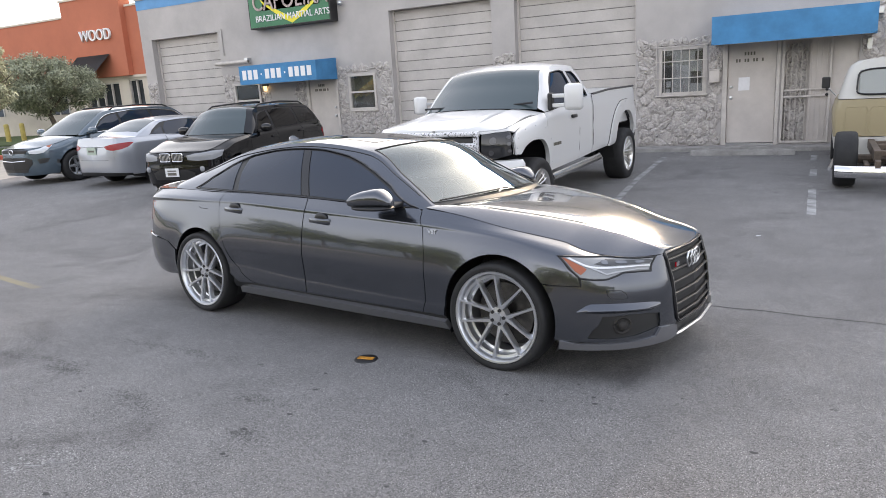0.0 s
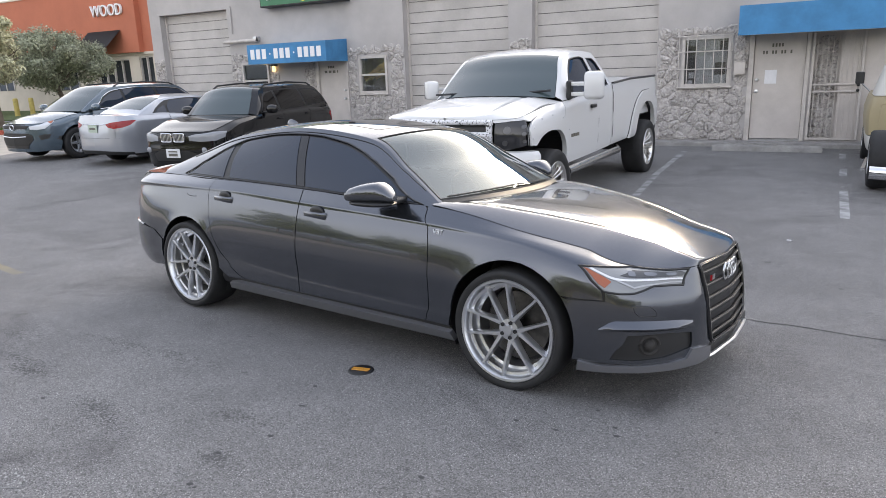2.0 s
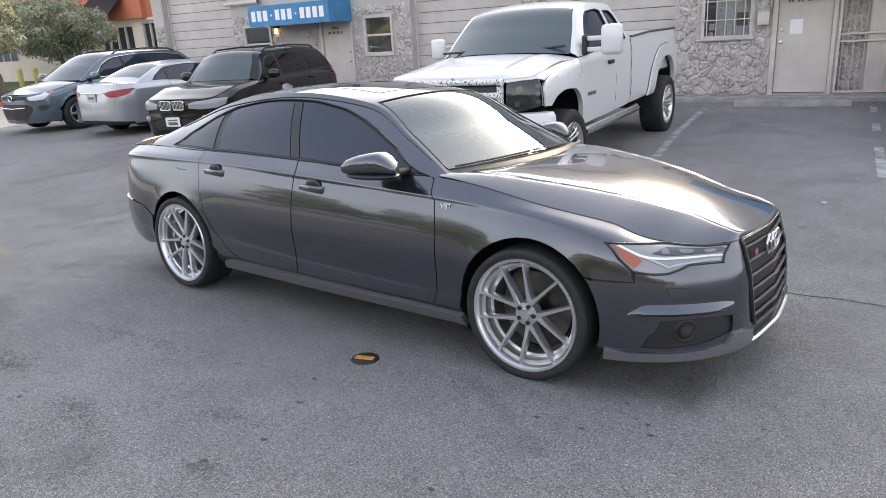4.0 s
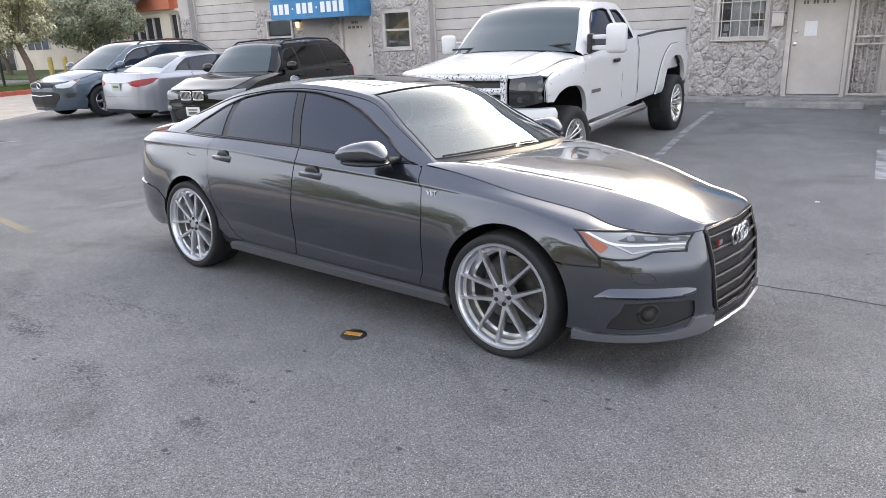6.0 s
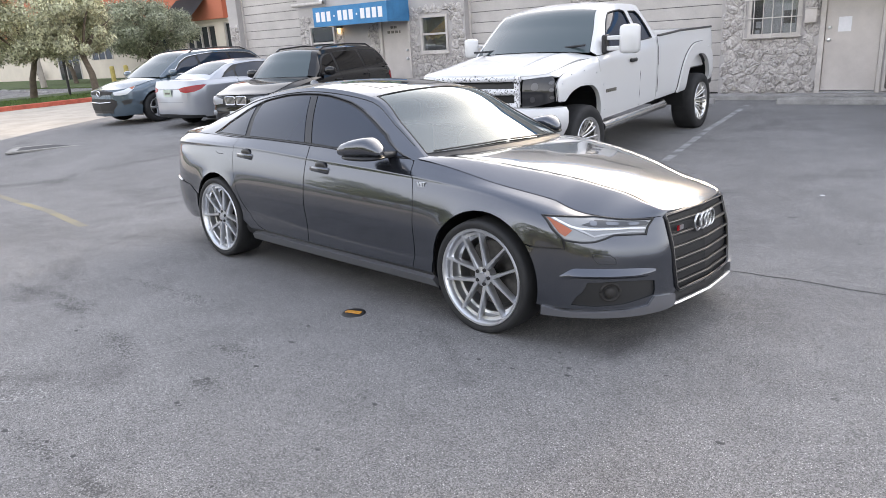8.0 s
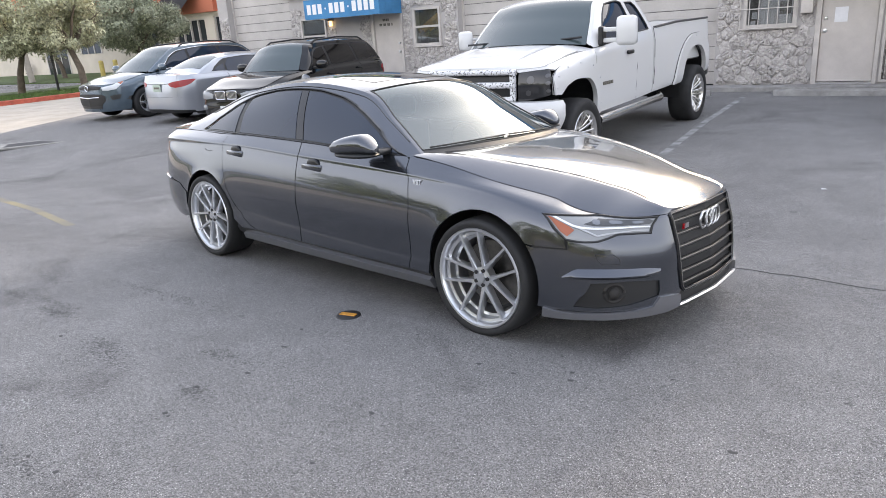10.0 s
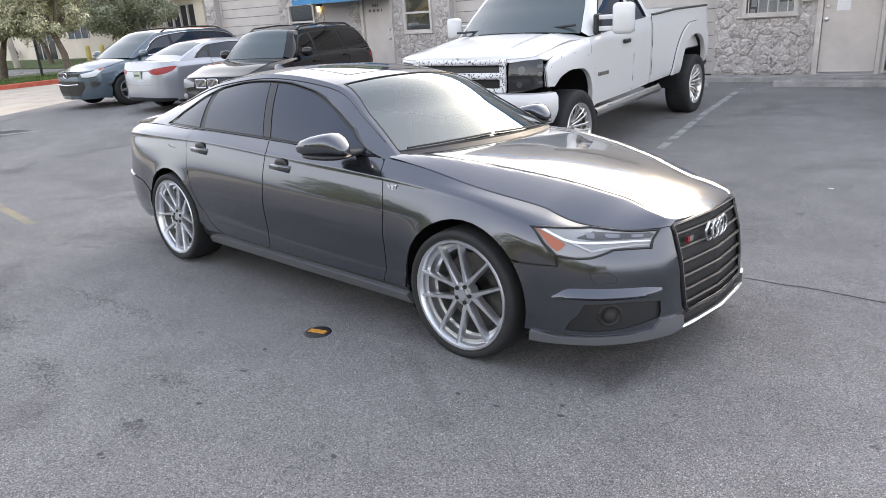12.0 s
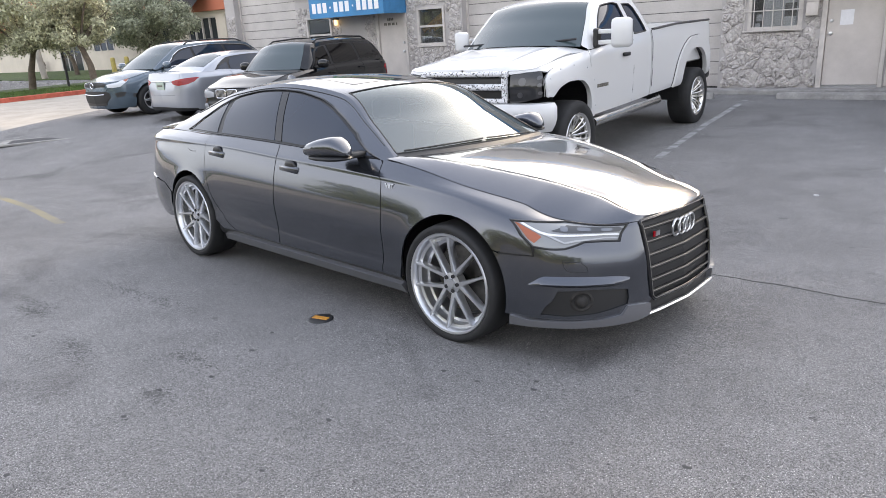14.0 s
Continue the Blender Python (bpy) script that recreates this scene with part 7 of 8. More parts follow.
    for flip in (True, False):
        plate("tailgate", b.band, [(0, 2.57), (1.7, 2.57), (1.8, zt), (0, zt)], st, paint, e, off=0.001, flip=flip)
    P = b.band.at(14, 1.6, 0.012)[0]
    part("number_plate", boxes((P[0] - 0.004, P[0] + 0.006, -0.155, 0.155, p["plate_f"] - 0.08, p["plate_f"] + 0.08), bevel=0.003), M_PLATE, e, "front plate with plain bars") if p.get("plate_f") else None
    if p.get("plate_f"):
        for z in (0.03, -0.015, -0.04):
            part("plate_bar", boxes((P[0] + 0.006, P[0] + 0.009, -0.10, 0.10, p["plate_f"] + z - 0.012, p["plate_f"] + z + 0.012)), M_GREYBAR, e)
    if p.get("plate_r"):
        u, s = b.band.inv(0.0, p["plate_r"], (1, 2), 0, 1)
        P = b.band.at(u, s, 0.012)[0]
        part("number_plate", boxes((P[0] - 0.008, P[0] + 0.004, -0.155, 0.155, p["plate_r"] - 0.08, p["plate_r"] + 0.08), bevel=0.003), M_PLATEG, e, "rear plate with plain bars")
        part("plate_bar", boxes((P[0] - 0.012, P[0] - 0.008, -0.10, 0.10, p["plate_r"] - 0.02, p["plate_r"] + 0.02)), M_GREYBAR, e)
    part("cabin_floor", boxes((xb, xa, -W + 0.2, W - 0.2, zs + 0.05, zs + 0.1), (xa - 0.5, xa - 0.1, -W + 0.25, W - 0.25, zbf - 0.25, zbf - 0.06), bevel=0.02), M_BLACK, e)
    return e, b


M_BLUEGREY = car_paint("blue_grey_metallic", (0.075, 0.110, 0.140), metal=0.4, rough=0.24)
M_SILVER = car_paint("silver_metallic", (0.37, 0.39, 0.43), metal=0.5, rough=0.28)
M_BLACKP = car_paint("black_car_paint", (0.008, 0.008, 0.009), rough=0.07, coat=0.0)
M_PLATEG = material("pale_green_plate", (0.42, 0.50, 0.42), 0.5)
M_BLACKTINT = glass("black_tinted_glass", (0.010, 0.009, 0.009), spec=0.3)
M_CLEARW = glass("bright_headlamp", (0.60, 0.62, 0.65), spec=0.7)
M_CLEAR = glass("clear_headlamp", (0.26, 0.27, 0.29), spec=0.7)

suv, sb = parked("crossover", pose(-16.80, 12.38, 0.03, 0, 0, -91), "blue-grey metallic crossover, parked nose out", M_BLUEGREY, dict(
    xf=2.50, xr=-2.58, FX=1.50, RX=-1.38, W=0.965, R=0.375, sill=0.22, belt_f=1.08, belt_r=1.18, nose=0.86, deck=1.18, H=1.73, cowl=1.30, top_f=0.25, top_r=-1.75, base_r=-2.30, roof_w=0.64, b_pillar=0.02, rim=0.24,
    head=[(0.55, 0.815), (0.57, 0.745), (0.72, 0.735), (0.84, 0.755), (2.12, 0.825), (1.95, 0.92), (1.97, 0.945), (2.15, 0.900), (0.76, 0.855)], amber=[(2.08, 0.855), (1.965, 0.918), (1.98, 0.938), (2.10, 0.905)], lamp_mat=M_CLEARW,
    tail=[(0.6, 1.02), (0.93, 1.05), (0.955, 0.98), (0.92, 0.86), (0.6, 0.9)], dlo=[(1.10, 1.10), (0.62, 1.40), (0.2, 1.56), (-0.4, 1.615), (-1.2, 1.60), (-1.75, 1.54), (-2.08, 1.33), (-2.1, 1.24), (-1.2, 1.195), (0.0, 1.145)],
    panes=[[(1.02, 1.12), (0.59, 1.37), (0.18, 1.53), (0.06, 1.555), (0.06, 1.16)], [(-0.02, 1.16), (-0.02, 1.57), (-0.5, 1.59), (-0.93, 1.585), (-1.0, 1.20)], [(-1.08, 1.21), (-1.02, 1.58), (-1.7, 1.52), (-2.0, 1.32), (-2.03, 1.255)]],
    chrome=True, rails=True, lower=M_BLACK, round=1.35))
g_ob = new("grille")
g_ob.parent = suv
tagged(g_ob, "black five-point grille with a bright bar")
for flip in (True, False):
    plate("grille_mesh", sb.band, [sb.band.inv(a, z, (1, 2), 11, 14) for a, z in ((0.0, 0.66), (0.0, 0.36), (0.46, 0.38), (0.60, 0.50), (0.60, 0.60), (0.50, 0.65))], (0.2, 0.2), M_MATT, g_ob, off=0.008, rim=0.01, flip=flip)
    plate("upper_grille", sb.band, [sb.band.inv(a, z, (1, 2), 11, 14) for a, z in ((0.0, 0.84), (0.0, 0.75), (0.46, 0.76), (0.52, 0.83))], (0.2, 0.2), M_MATT, g_ob, off=0.008, rim=0.01, flip=flip)
tube("grille_bar", [sb.band.at(*sb.band.inv(abs(q), 0.56 + 0.05 * abs(q), (1, 2), 11, 14), 0.02)[0] * (1, math.copysign(1, q), 1) for q in np.linspace(-0.45, 0.45, 9)], 0.014, M_CHROME, g_ob)
P = sb.band.at(14, 3.8, 0.02)[0]
tube("emblem_ring", [(P[0] + 0.004, 0.075 * math.cos(a), 0.795 + 0.06 * math.sin(a)) for a in [6.283 * i / 20 for i in range(20)]], 0.010, M_CHROME, g_ob, closed=True, label="plain chrome ring")

comp, cb = parked("saloon", pose(-13.71, 12.18, 0.02, 0, 0, 87), "silver compact saloon, parked nose to the wall", M_SILVER, dict(
    xf=2.28, xr=-2.36, FX=1.35, RX=-1.35, W=0.885, R=0.315, sill=0.20, belt_f=0.95, belt_r=1.03, nose=0.72, deck=1.07, H=1.455, cowl=1.02, top_f=0.25, top_r=-1.0, base_r=-1.75, roof_w=0.58, b_pillar=-0.05, rim=0.20,
    head=[(0.93, 0.80), (0.75, 0.74), (0.6, 0.70), (0.6, 0.62), (0.8, 0.66), (0.93, 0.72)], lamp_mat=M_CLEAR,
    tail=[(0.46, 0.89), (0.66, 0.93), (0.86, 0.955), (0.93, 0.96), (0.955, 0.95), (0.92, 0.87), (0.86, 0.82), (0.70, 0.80), (0.55, 0.83)], dlo=[(0.88, 0.98), (0.5, 1.20), (0.2, 1.32), (-0.35, 1.365), (-0.95, 1.325), (-1.3, 1.17), (-1.42, 1.07), (-0.7, 1.03), (0.2, 0.99)],
    panes=[[(0.80, 0.995), (0.48, 1.18), (0.18, 1.295), (0.0, 1.325), (-0.01, 1.01)], [(-0.08, 1.02), (-0.08, 1.335), (-0.4, 1.345), (-0.85, 1.315), (-0.98, 1.20), (-1.0, 1.05)], [(-1.05, 1.06), (-1.03, 1.22), (-1.25, 1.15), (-1.36, 1.075)]],
    plate_r=0.80, rails=False, round=1.6, spokes=9, spoke_w=0.03))
tube("boot_trim", [cb.band.at(*cb.band.inv(abs(q), 0.89, (1, 2), 0, 2), 0.012)[0] * (1, math.copysign(1, q), 1) for q in np.linspace(-0.40, 0.40, 7)], 0.012, M_CHROME, comp, label="bright boot strip")
for flip in (True, False):
    plate("lower_valance", cb.band, [(0, 0.1), (3.2, 0.1), (3.0, 0.8), (2.0, 1.0), (0, 1.0)], (0.2, 0.2), M_BLACK, comp, off=0.004, flip=flip)
    plate("fog_recess", sb.band, [sb.band.inv(a, z, (1, 2), 9.6, 13.6) for a, z in ((0.70, 0.60), (0.80, 0.63), (0.86, 0.62), (0.84, 0.53), (0.74, 0.50))], (0.2, 0.2), M_BLACK, suv, "black fog lamp recess", off=0.005, flip=flip)

x3, xb3 = parked("black_suv", pose(-10.80, 11.23, -0.03, 0, 0, -82), "black mid-size SUV with twin kidney grilles, parked nose out", M_BLACKP, dict(
    xf=2.22, xr=-2.28, FX=1.42, RX=-1.38, W=0.925, R=0.355, sill=0.27, belt_f=1.08, belt_r=1.13, nose=0.86, deck=1.13, H=1.665, cowl=0.80, top_f=0.28, top_r=-1.72, base_r=-2.09, roof_w=0.62, b_pillar=-0.05, rim=0.225,
    head=[(0.93, 0.86), (0.80, 0.86), (0.50, 0.83), (0.36, 0.80), (0.38, 0.72), (0.60, 0.70), (0.85, 0.71), (0.93, 0.76)], lamp_mat=M_CLEAR,
    tail=[(0.6, 1.0), (0.93, 1.02), (0.955, 0.95), (0.92, 0.78), (0.7, 0.8)], dlo=[(0.70, 1.10), (0.46, 1.33), (0.22, 1.50), (-0.4, 1.555), (-1.2, 1.545), (-1.76, 1.49), (-1.95, 1.30), (-1.93, 1.20), (-1.2, 1.165), (0.0, 1.13)],
    panes=[[(0.63, 1.12), (0.43, 1.31), (0.2, 1.475), (0.0, 1.51), (0.0, 1.145)], [(-0.08, 1.15), (-0.08, 1.52), (-0.6, 1.53), (-0.95, 1.525), (-1.0, 1.175)], [(-1.08, 1.185), (-1.04, 1.525), (-1.71, 1.47), (-1.88, 1.30), (-1.87, 1.215)]],
    rails=True, lower=M_BLACK, plate_f=0.50, spokes=5, screen_width=0.88, tint=M_BLACKTINT, handle=M_BLACKP))
for y in (-0.14, 0.14):
    P = xb3.band.at(*xb3.band.inv(abs(y), 0.78, (1, 2), 11, 14), 0.012)[0]
    g_ob = new("grille")
    g_ob.parent = x3
    tagged(g_ob, "chrome kidney grille")
    tube("grille_frame", [(P[0], y + 0.115 * max(-1, min(1, 1.35 * math.cos(a))), 0.775 + 0.075 * max(-1, min(1, 1.3 * math.sin(a)))) for a in [6.283 * i / 24 for i in range(24)]], 0.011, M_CHROME, g_ob, closed=True)
    for k in range(7):
        yy = y - 0.09 + 0.18 * k / 6
        part("grille_slat", boxes((P[0] - 0.015, P[0] + 0.004, yy - 0.006, yy + 0.006, 0.705, 0.845)), M_STEEL, g_ob)
    fogm = xb3.band.at(*xb3.band.inv(0.62, 0.55, (1, 2), 10.5, 13.6), 0.014)[0]
    bm = bmesh.new()
    ellipsoid(bm, (fogm[0], math.copysign(0.62, y), 0.55), (0.03, 0.055, 0.055), seg=14)
    part("fog_lamp", bm, M_CLEAR, x3, smooth=60)

# ---- old cab-and-chassis truck ----
M_CREAM = car_paint("faded_cream_paint", (0.34, 0.28, 0.17), rough=0.5, coat=0.2)
M_OLDWHITE = car_paint("faded_white_roof", (0.52, 0.51, 0.48), rough=0.5, coat=0.2)
M_HAZEGL = glass("hazy_old_glass", (0.26, 0.28, 0.27), spec=0.6)
M_RUST = material("rusty_chassis", (0.12, 0.09, 0.07), 0.85, vary=0.4, scale=8)


def old_truck():
    """Origin under the middle of the cab's back wall; x forward, to the building."""
    e = empty("old_truck", pose(1.30, 12.15, gz(1.3, 12.0) + 0.004, 0, 0, 89), "old cream and white pickup cab on a bare chassis", "truck")

    def loft(name, rows, mat, smooth=40):
        bm = bmesh.new()
        vs = [[bm.verts.new(p) for p in r] for r in rows]
        n = len(rows[0])
        for a, b in zip(vs, vs[1:]):
            for j in range(n):
                bm.faces.new((a[j], a[(j + 1) % n], b[(j + 1) % n], b[j]))
        bm.faces.new(vs[0])
        bm.faces.new(list(reversed(vs[-1])))
        bmesh.ops.recalc_face_normals(bm, faces=bm.faces)
        return part(name, bm, mat, e, smooth=smooth)

    def ring(x, half):
        return [(x, y, z) for y, z in half] + [(x, -y, z) for y, z in reversed(half)]

    low = [(0.86, 0.30), (0.92, 0.36), (0.94, 0.50), (0.94, 0.56)]
    mid = [(0.945, 0.57), (0.965, 0.75), (0.965, 0.92), (0.93, 1.06), (0.90, 1.12)]
    up = [(0.90, 1.13), (0.885, 1.20), (0.80, 1.52), (0.75, 1.62), (0.66, 1.68), (0.40, 1.71)]
    for name, half, mat, x1 in (("rocker", low, M_OLDWHITE, 2.6), ("body", mid, M_CREAM, 2.6), ("cab", up, M_OLDWHITE, 1.15)):
        rows = []
        for x, k in ((0.0, 0.90), (0.03, 0.96), (0.10, 0.99), (0.4, 1.0), (x1 * 0.7, 1.0), (x1, 0.97)):
            lean = 0.0
            rows.append([(x + (max(p[2] - 1.12, 0) * (0.22 if x < 0.3 else -0.45 if x >= x1 * 0.69 and name == "cab" else 0.0)), p[1] * k, p[2]) for p in ring(x, half)])
        loft(name, rows, mat)
    # rear window
    tilt = Matrix.Translation((0.035, 0, 1.36)) @ pose(0, 0, 0, 0, 12.5, 0)
    w = part("rear_window", boxes((-0.012, -0.002, -0.64, 0.64, -0.17, 0.19), bevel=0.004), M_HAZEGL, e, "hazy rear window in a black seal")
    w.matrix_basis = tilt
    loop = [(-0.014, math.copysign(0.665 * abs(math.cos(a)) ** 0.3, math.cos(a)) * (1 - 0.06 * math.sin(a)), 0.01 + math.copysign(0.19 * abs(math.sin(a)) ** 0.3, math.sin(a))) for a in [6.283 * i / 40 for i in range(40)]]
    tube("window_seal", loop, 0.014, M_BLACK, w, closed=True)
    for y0, y1 in ((0.52, 0.80), (-0.48, 0.48), (-0.80, -0.52)):
        ym, hw = (y0 + y1) / 2, (y1 - y0) / 2
        pts = [(0.004, ym + hw * max(-1, min(1, 1.35 * math.cos(a))), 0.80 + 0.21 * max(-1, min(1, 1.35 * math.sin(a)))) for a in [6.283 * i / 32 for i in range(32)]]
        tube("panel_moulding", pts, 0.009, M_CREAM, e, closed=True)
    for y in (-1, 1):
        wheel(e, (-1.22, y * 0.79, 0.375), 0.375, 0.20, 0.27, 8, M_STEEL, out=y, pairs=False, hub=0.08, dish=0.05, spoke_w=0.05, seg=40)
        wheel(e, (1.75, y * 0.82, 0.36), 0.36, 0.20, 0.24, 8, M_STEEL, out=y, pairs=False, hub=0.08, dish=0.05, spoke_w=0.05, seg=32)
        part("door_mirror", boxes((0.85, 0.89, y * 1.08 - 0.06, y * 1.08 + 0.06, 1.28, 1.46), bevel=0.015), M_BLACK, e)
        part("mirror_arm", rods(((0.87, y * 0.93, 1.16), (0.87, y * 1.06, 1.30)), r=0.010), M_CHROME, e)
        part("frame_rail", boxes((-1.75, 2.2, y * 0.44 - 0.04, y * 0.44 + 0.04, 0.40, 0.53)), M_RUST, e)
        part("leaf_spring", boxes((-1.75, -0.7, y * 0.55 - 0.03, y * 0.55 + 0.03, 0.30, 0.36), bevel=0.01), M_RUST, e)
        part("bumper_bracket", boxes((-1.95, -1.7, y * 0.44 - 0.03, y * 0.44 + 0.03, 0.26, 0.42)), M_RUST, e)
    for x, z in ((-1.55, 0.50), (-0.7, 0.50), (-0.25, 0.50)):
        part("cross_member", boxes((x - 0.05, x + 0.05, -0.42, 0.42, z - 0.06, z + 0.02), bevel=0.01), M_RUST, e)
    bm = bmesh.new()
    rows = []
    for y in np.linspace(-0.92, 0.92, 17):
        bend = 0.12 * (abs(y) / 0.92) ** 5
        rows.append([bm.verts.new((-1.97 + bend + dx, y, z)) for dx, z in ((0.04, 0.20), (0.0, 0.22), (-0.02, 0.265), (-0.015, 0.30), (0.0, 0.335), (0.04, 0.355))])
    for a, b in zip(rows, rows[1:]):
        for j in range(5):
            bm.faces.new((a[j], a[j + 1], b[j + 1], b[j]))
    bmesh.ops.recalc_face_normals(bm, faces=bm.faces)
    bmesh.ops.solidify(bm, geom=bm.faces[:], thickness=0.012)
    part("rear_bumper", bm, M_CHROME, e, "chrome rear bumper", smooth=40)
    part("axle", rods(((-1.22, -0.75, 0.375), (-1.22, 0.75, 0.375)), r=0.06), M_RUST, e)
    bm = bmesh.new()
    ellipsoid(bm, (-1.22, 0.05, 0.375), (0.17, 0.17, 0.16))
    part("differential", bm, M_RUST, e, smooth=60)
    part("exhaust", rods(((-1.0, 0.97, 0.20), (-0.1, 0.9, 0.24)), r=0.03), M_CHROME, e)


old_truck()

# ---- marks and small things on the lot ----
M_PAINTW = material("worn_white_line", (0.36, 0.36, 0.36), 0.85, second=(0.155, 0.155, 0.155), second_amount=1.0, scale=5, vary=0.3)
M_PAINTY = material("worn_yellow_line", (0.27, 0.225, 0.13), 0.85, second=(0.17, 0.163, 0.15), second_amount=0.95, scale=2.2, vary=0.3)


def stripe(pts, w, mat, label, name="line_marking", t=0.002):
    bm = bmesh.new()
    rows = []
    pts = [Vector((*p, 0)) for p in pts]
    fine = []
    for a, b in zip(pts, pts[1:]):
        k = max(1, int((b - a).length / 0.4))
        fine += [a + (b - a) * i / k for i in range(k)]
    fine.append(pts[-1])
    for i, p in enumerate(fine):
        d = (fine[min(i + 1, len(fine) - 1)] - fine[max(i - 1, 0)]).normalized()
        sd = Vector((-d.y, d.x, 0)) * w / 2
        rows.append([bm.verts.new((q.x, q.y, gz(q.x, q.y) + 0.004 + t)) for q in (p + sd, p - sd)])
    for a, b in zip(rows, rows[1:]):
        bm.faces.new((a[0], a[1], b[1], b[0]))
    bmesh.ops.recalc_face_normals(bm, faces=bm.faces)
    ob = finish(name, bm, mat)
    return tagged(ob, label, "marking", kind="structure")


stripe([(-2.30, 9.0), (-2.46, 11.6), (-2.50, 14.2)], 0.10, M_PAINTW, "worn white bay line on the asphalt")
stripe([(0.10, 8.95), (0.11, 10.7)], 0.10, M_PAINTW, "worn white bay line on the asphalt")
stripe([(0.12, 11.9), (0.13, 12.6)], 0.10, M_PAINTW, "worn white bay line on the asphalt")
stripe([(0.13, 13.6), (0.14, 14.3)], 0.10, M_PAINTW, "worn white bay line on the asphalt")
stripe([(-6.95, 4.03), (-8.3, 4.30), (-9.4, 4.42), (-14.0, 5.0)], 0.10, M_PAINTY, "worn yellow line on the asphalt")
M_SEAM = material("dark_joint_tar", (0.05, 0.05, 0.05), 0.9)
seam = [(x, float(np.interp(x, (-1.2, -0.64, -0.2, 0.57, 4, 12), (5.66, 5.60, 5.57, 5.50, 5.35, 5.0))) + random.uniform(-0.014, 0.014)) for x in np.arange(-1.2, 6.0, 0.13)]
stripe(seam, 0.015, M_SEAM, "dark joint across the asphalt")


def crumbs(name, spots, count, size, mat, label, cat, seed, height=0.4):
    """Tiny flat chips scattered round each (x, y, spread along x, spread along y)."""
    rc = np.random.RandomState(seed)
    V, F = [], []
    for x, y, sx, sy in spots:
        for _ in range(count):
            px, py = x + rc.normal() * sx, y + rc.normal() * sy
            r, n, a0 = size * rc.uniform(0.4, 1.3), 5, rc.uniform(0, 6.28)
            z, k = gz(px, py) + 0.0045, len(V)
            V += [(px + r * math.cos(a0 + 1.257 * j) * rc.uniform(0.6, 1.1), py + r * math.sin(a0 + 1.257 * j) * rc.uniform(0.6, 1.1), z) for j in range(n)]
            V.append((px, py, z + r * height))
            F += [(k + j, k + (j + 1) % n, k + n) for j in range(n)]
    me = bpy.data.meshes.new(name)
    me.from_pydata(V, [], F)
    me.materials.append(mat)
    return tagged(new(name, me), label, cat, kind="stuff")


M_CRUMB = material("dark_asphalt_crumbs", (0.10, 0.098, 0.096), 0.9)
crumbs("loose_asphalt", [(-4.36, 2.59, 0.10, 0.05), (-4.6, 2.66, 0.16, 0.03), (-3.33, 2.34, 0.11, 0.04), (-3.5, 2.42, 0.12, 0.03), (-5.11, 2.94, 0.18, 0.05), (-4.15, 3.14, 0.2, 0.03), (-2.71, 2.67, 0.12, 0.03), (-5.07, 2.60, 0.14, 0.03), (-4.30, 2.56, 0.10, 0.025), (-6.34, 3.35, 0.22, 0.07), (-3.65, 3.12, 0.16, 0.04), (-2.50, 2.32, 0.05, 0.03), (-2.62, 1.55, 0.12, 0.03), (-2.15, 1.53, 0.07, 0.02)], 150, 0.0065, M_CRUMB, "dark crumbled asphalt in worn patches", "gravel", 21)
crumbs("paint_flecks", [(-3.31, 1.60, 0.03, 0.02), (-3.33, 1.66, 0.04, 0.02), (-3.25, 1.73, 0.05, 0.02), (-3.17, 1.81, 0.05, 0.015)], 20, 0.007, material("white_paint_flecks", (0.36, 0.36, 0.35), 0.8), "white paint flecks on the asphalt", "paint flecks", 22, 0.1)
stripe([(-3.29, 1.66), (-3.22, 1.69), (-3.215, 1.76), (-3.20, 1.735), (-3.16, 1.74), (-3.10, 1.77), (-3.11, 1.82)], 0.008, M_PAINTW, "thin white scuff on the asphalt")
rb = np.random.RandomState(23)
M_TAR = material("dried_tar", (0.06, 0.06, 0.06), 0.8)
for x, y in ((-2.5, 2.92), (-2.42, 2.59), (-2.53, 2.36), (-2.45, 2.12), (-1.58, 2.6), (-3.87, 2.36), (-2.6, 3.15), (-1.93, 3.42), (-0.96, 3.41), (-1.21, 3.26), (-0.52, 3.59), (-0.93, 3.33), (-0.13, 3.08), (-0.39, 2.94), (-1.09, 3.57), (-1.42, 3.27), (-1.54, 2.18), (-2.95, 1.54), (-2.87, 1.58), (-2.67, 1.60), (-2.52, 1.53), (-2.44, 1.60), (-2.41, 2.11), (-1.72, 1.78)):
    bm = bmesh.new()
    rr, st_ = rb.uniform(0.006, 0.015), rb.uniform(1.0, 2.0)
    ring = [bm.verts.new((rr * st_ * rb.uniform(0.7, 1.15) * math.cos(0.698 * j), rr * rb.uniform(0.7, 1.15) * math.sin(0.698 * j), 0)) for j in range(9)]
    mid = bm.verts.new((0, 0, 0.003))
    for j in range(9):
        bm.faces.new((ring[j], ring[(j + 1) % 9], mid))
    part("tar_spot", bm, M_TAR, lot).matrix_basis = Matrix.Translation((x, y, gz(x, y) + 0.0045))

mk = empty("ground_marker", Matrix.Translation((-2.498, 3.456, gz(-2.5, 3.456) + 0.004)) @ pose(0, 0, 0, 0, 0, 10) @ Matrix.Diagonal((0.74, 0.74, 0.74, 1)), "round black survey marker with an orange bar", "marker")
bm = bmesh.new()
lathe(bm, [(0.001, 0.010), (0.085, 0.009), (0.105, 0.004), (0.108, 0.0)], 24, m=pose(0, 0, 0, 90, 0, 0))
bmesh.ops.recalc_face_normals(bm, faces=bm.faces)
part("disc", bm, M_BLACK, mk, smooth=50)
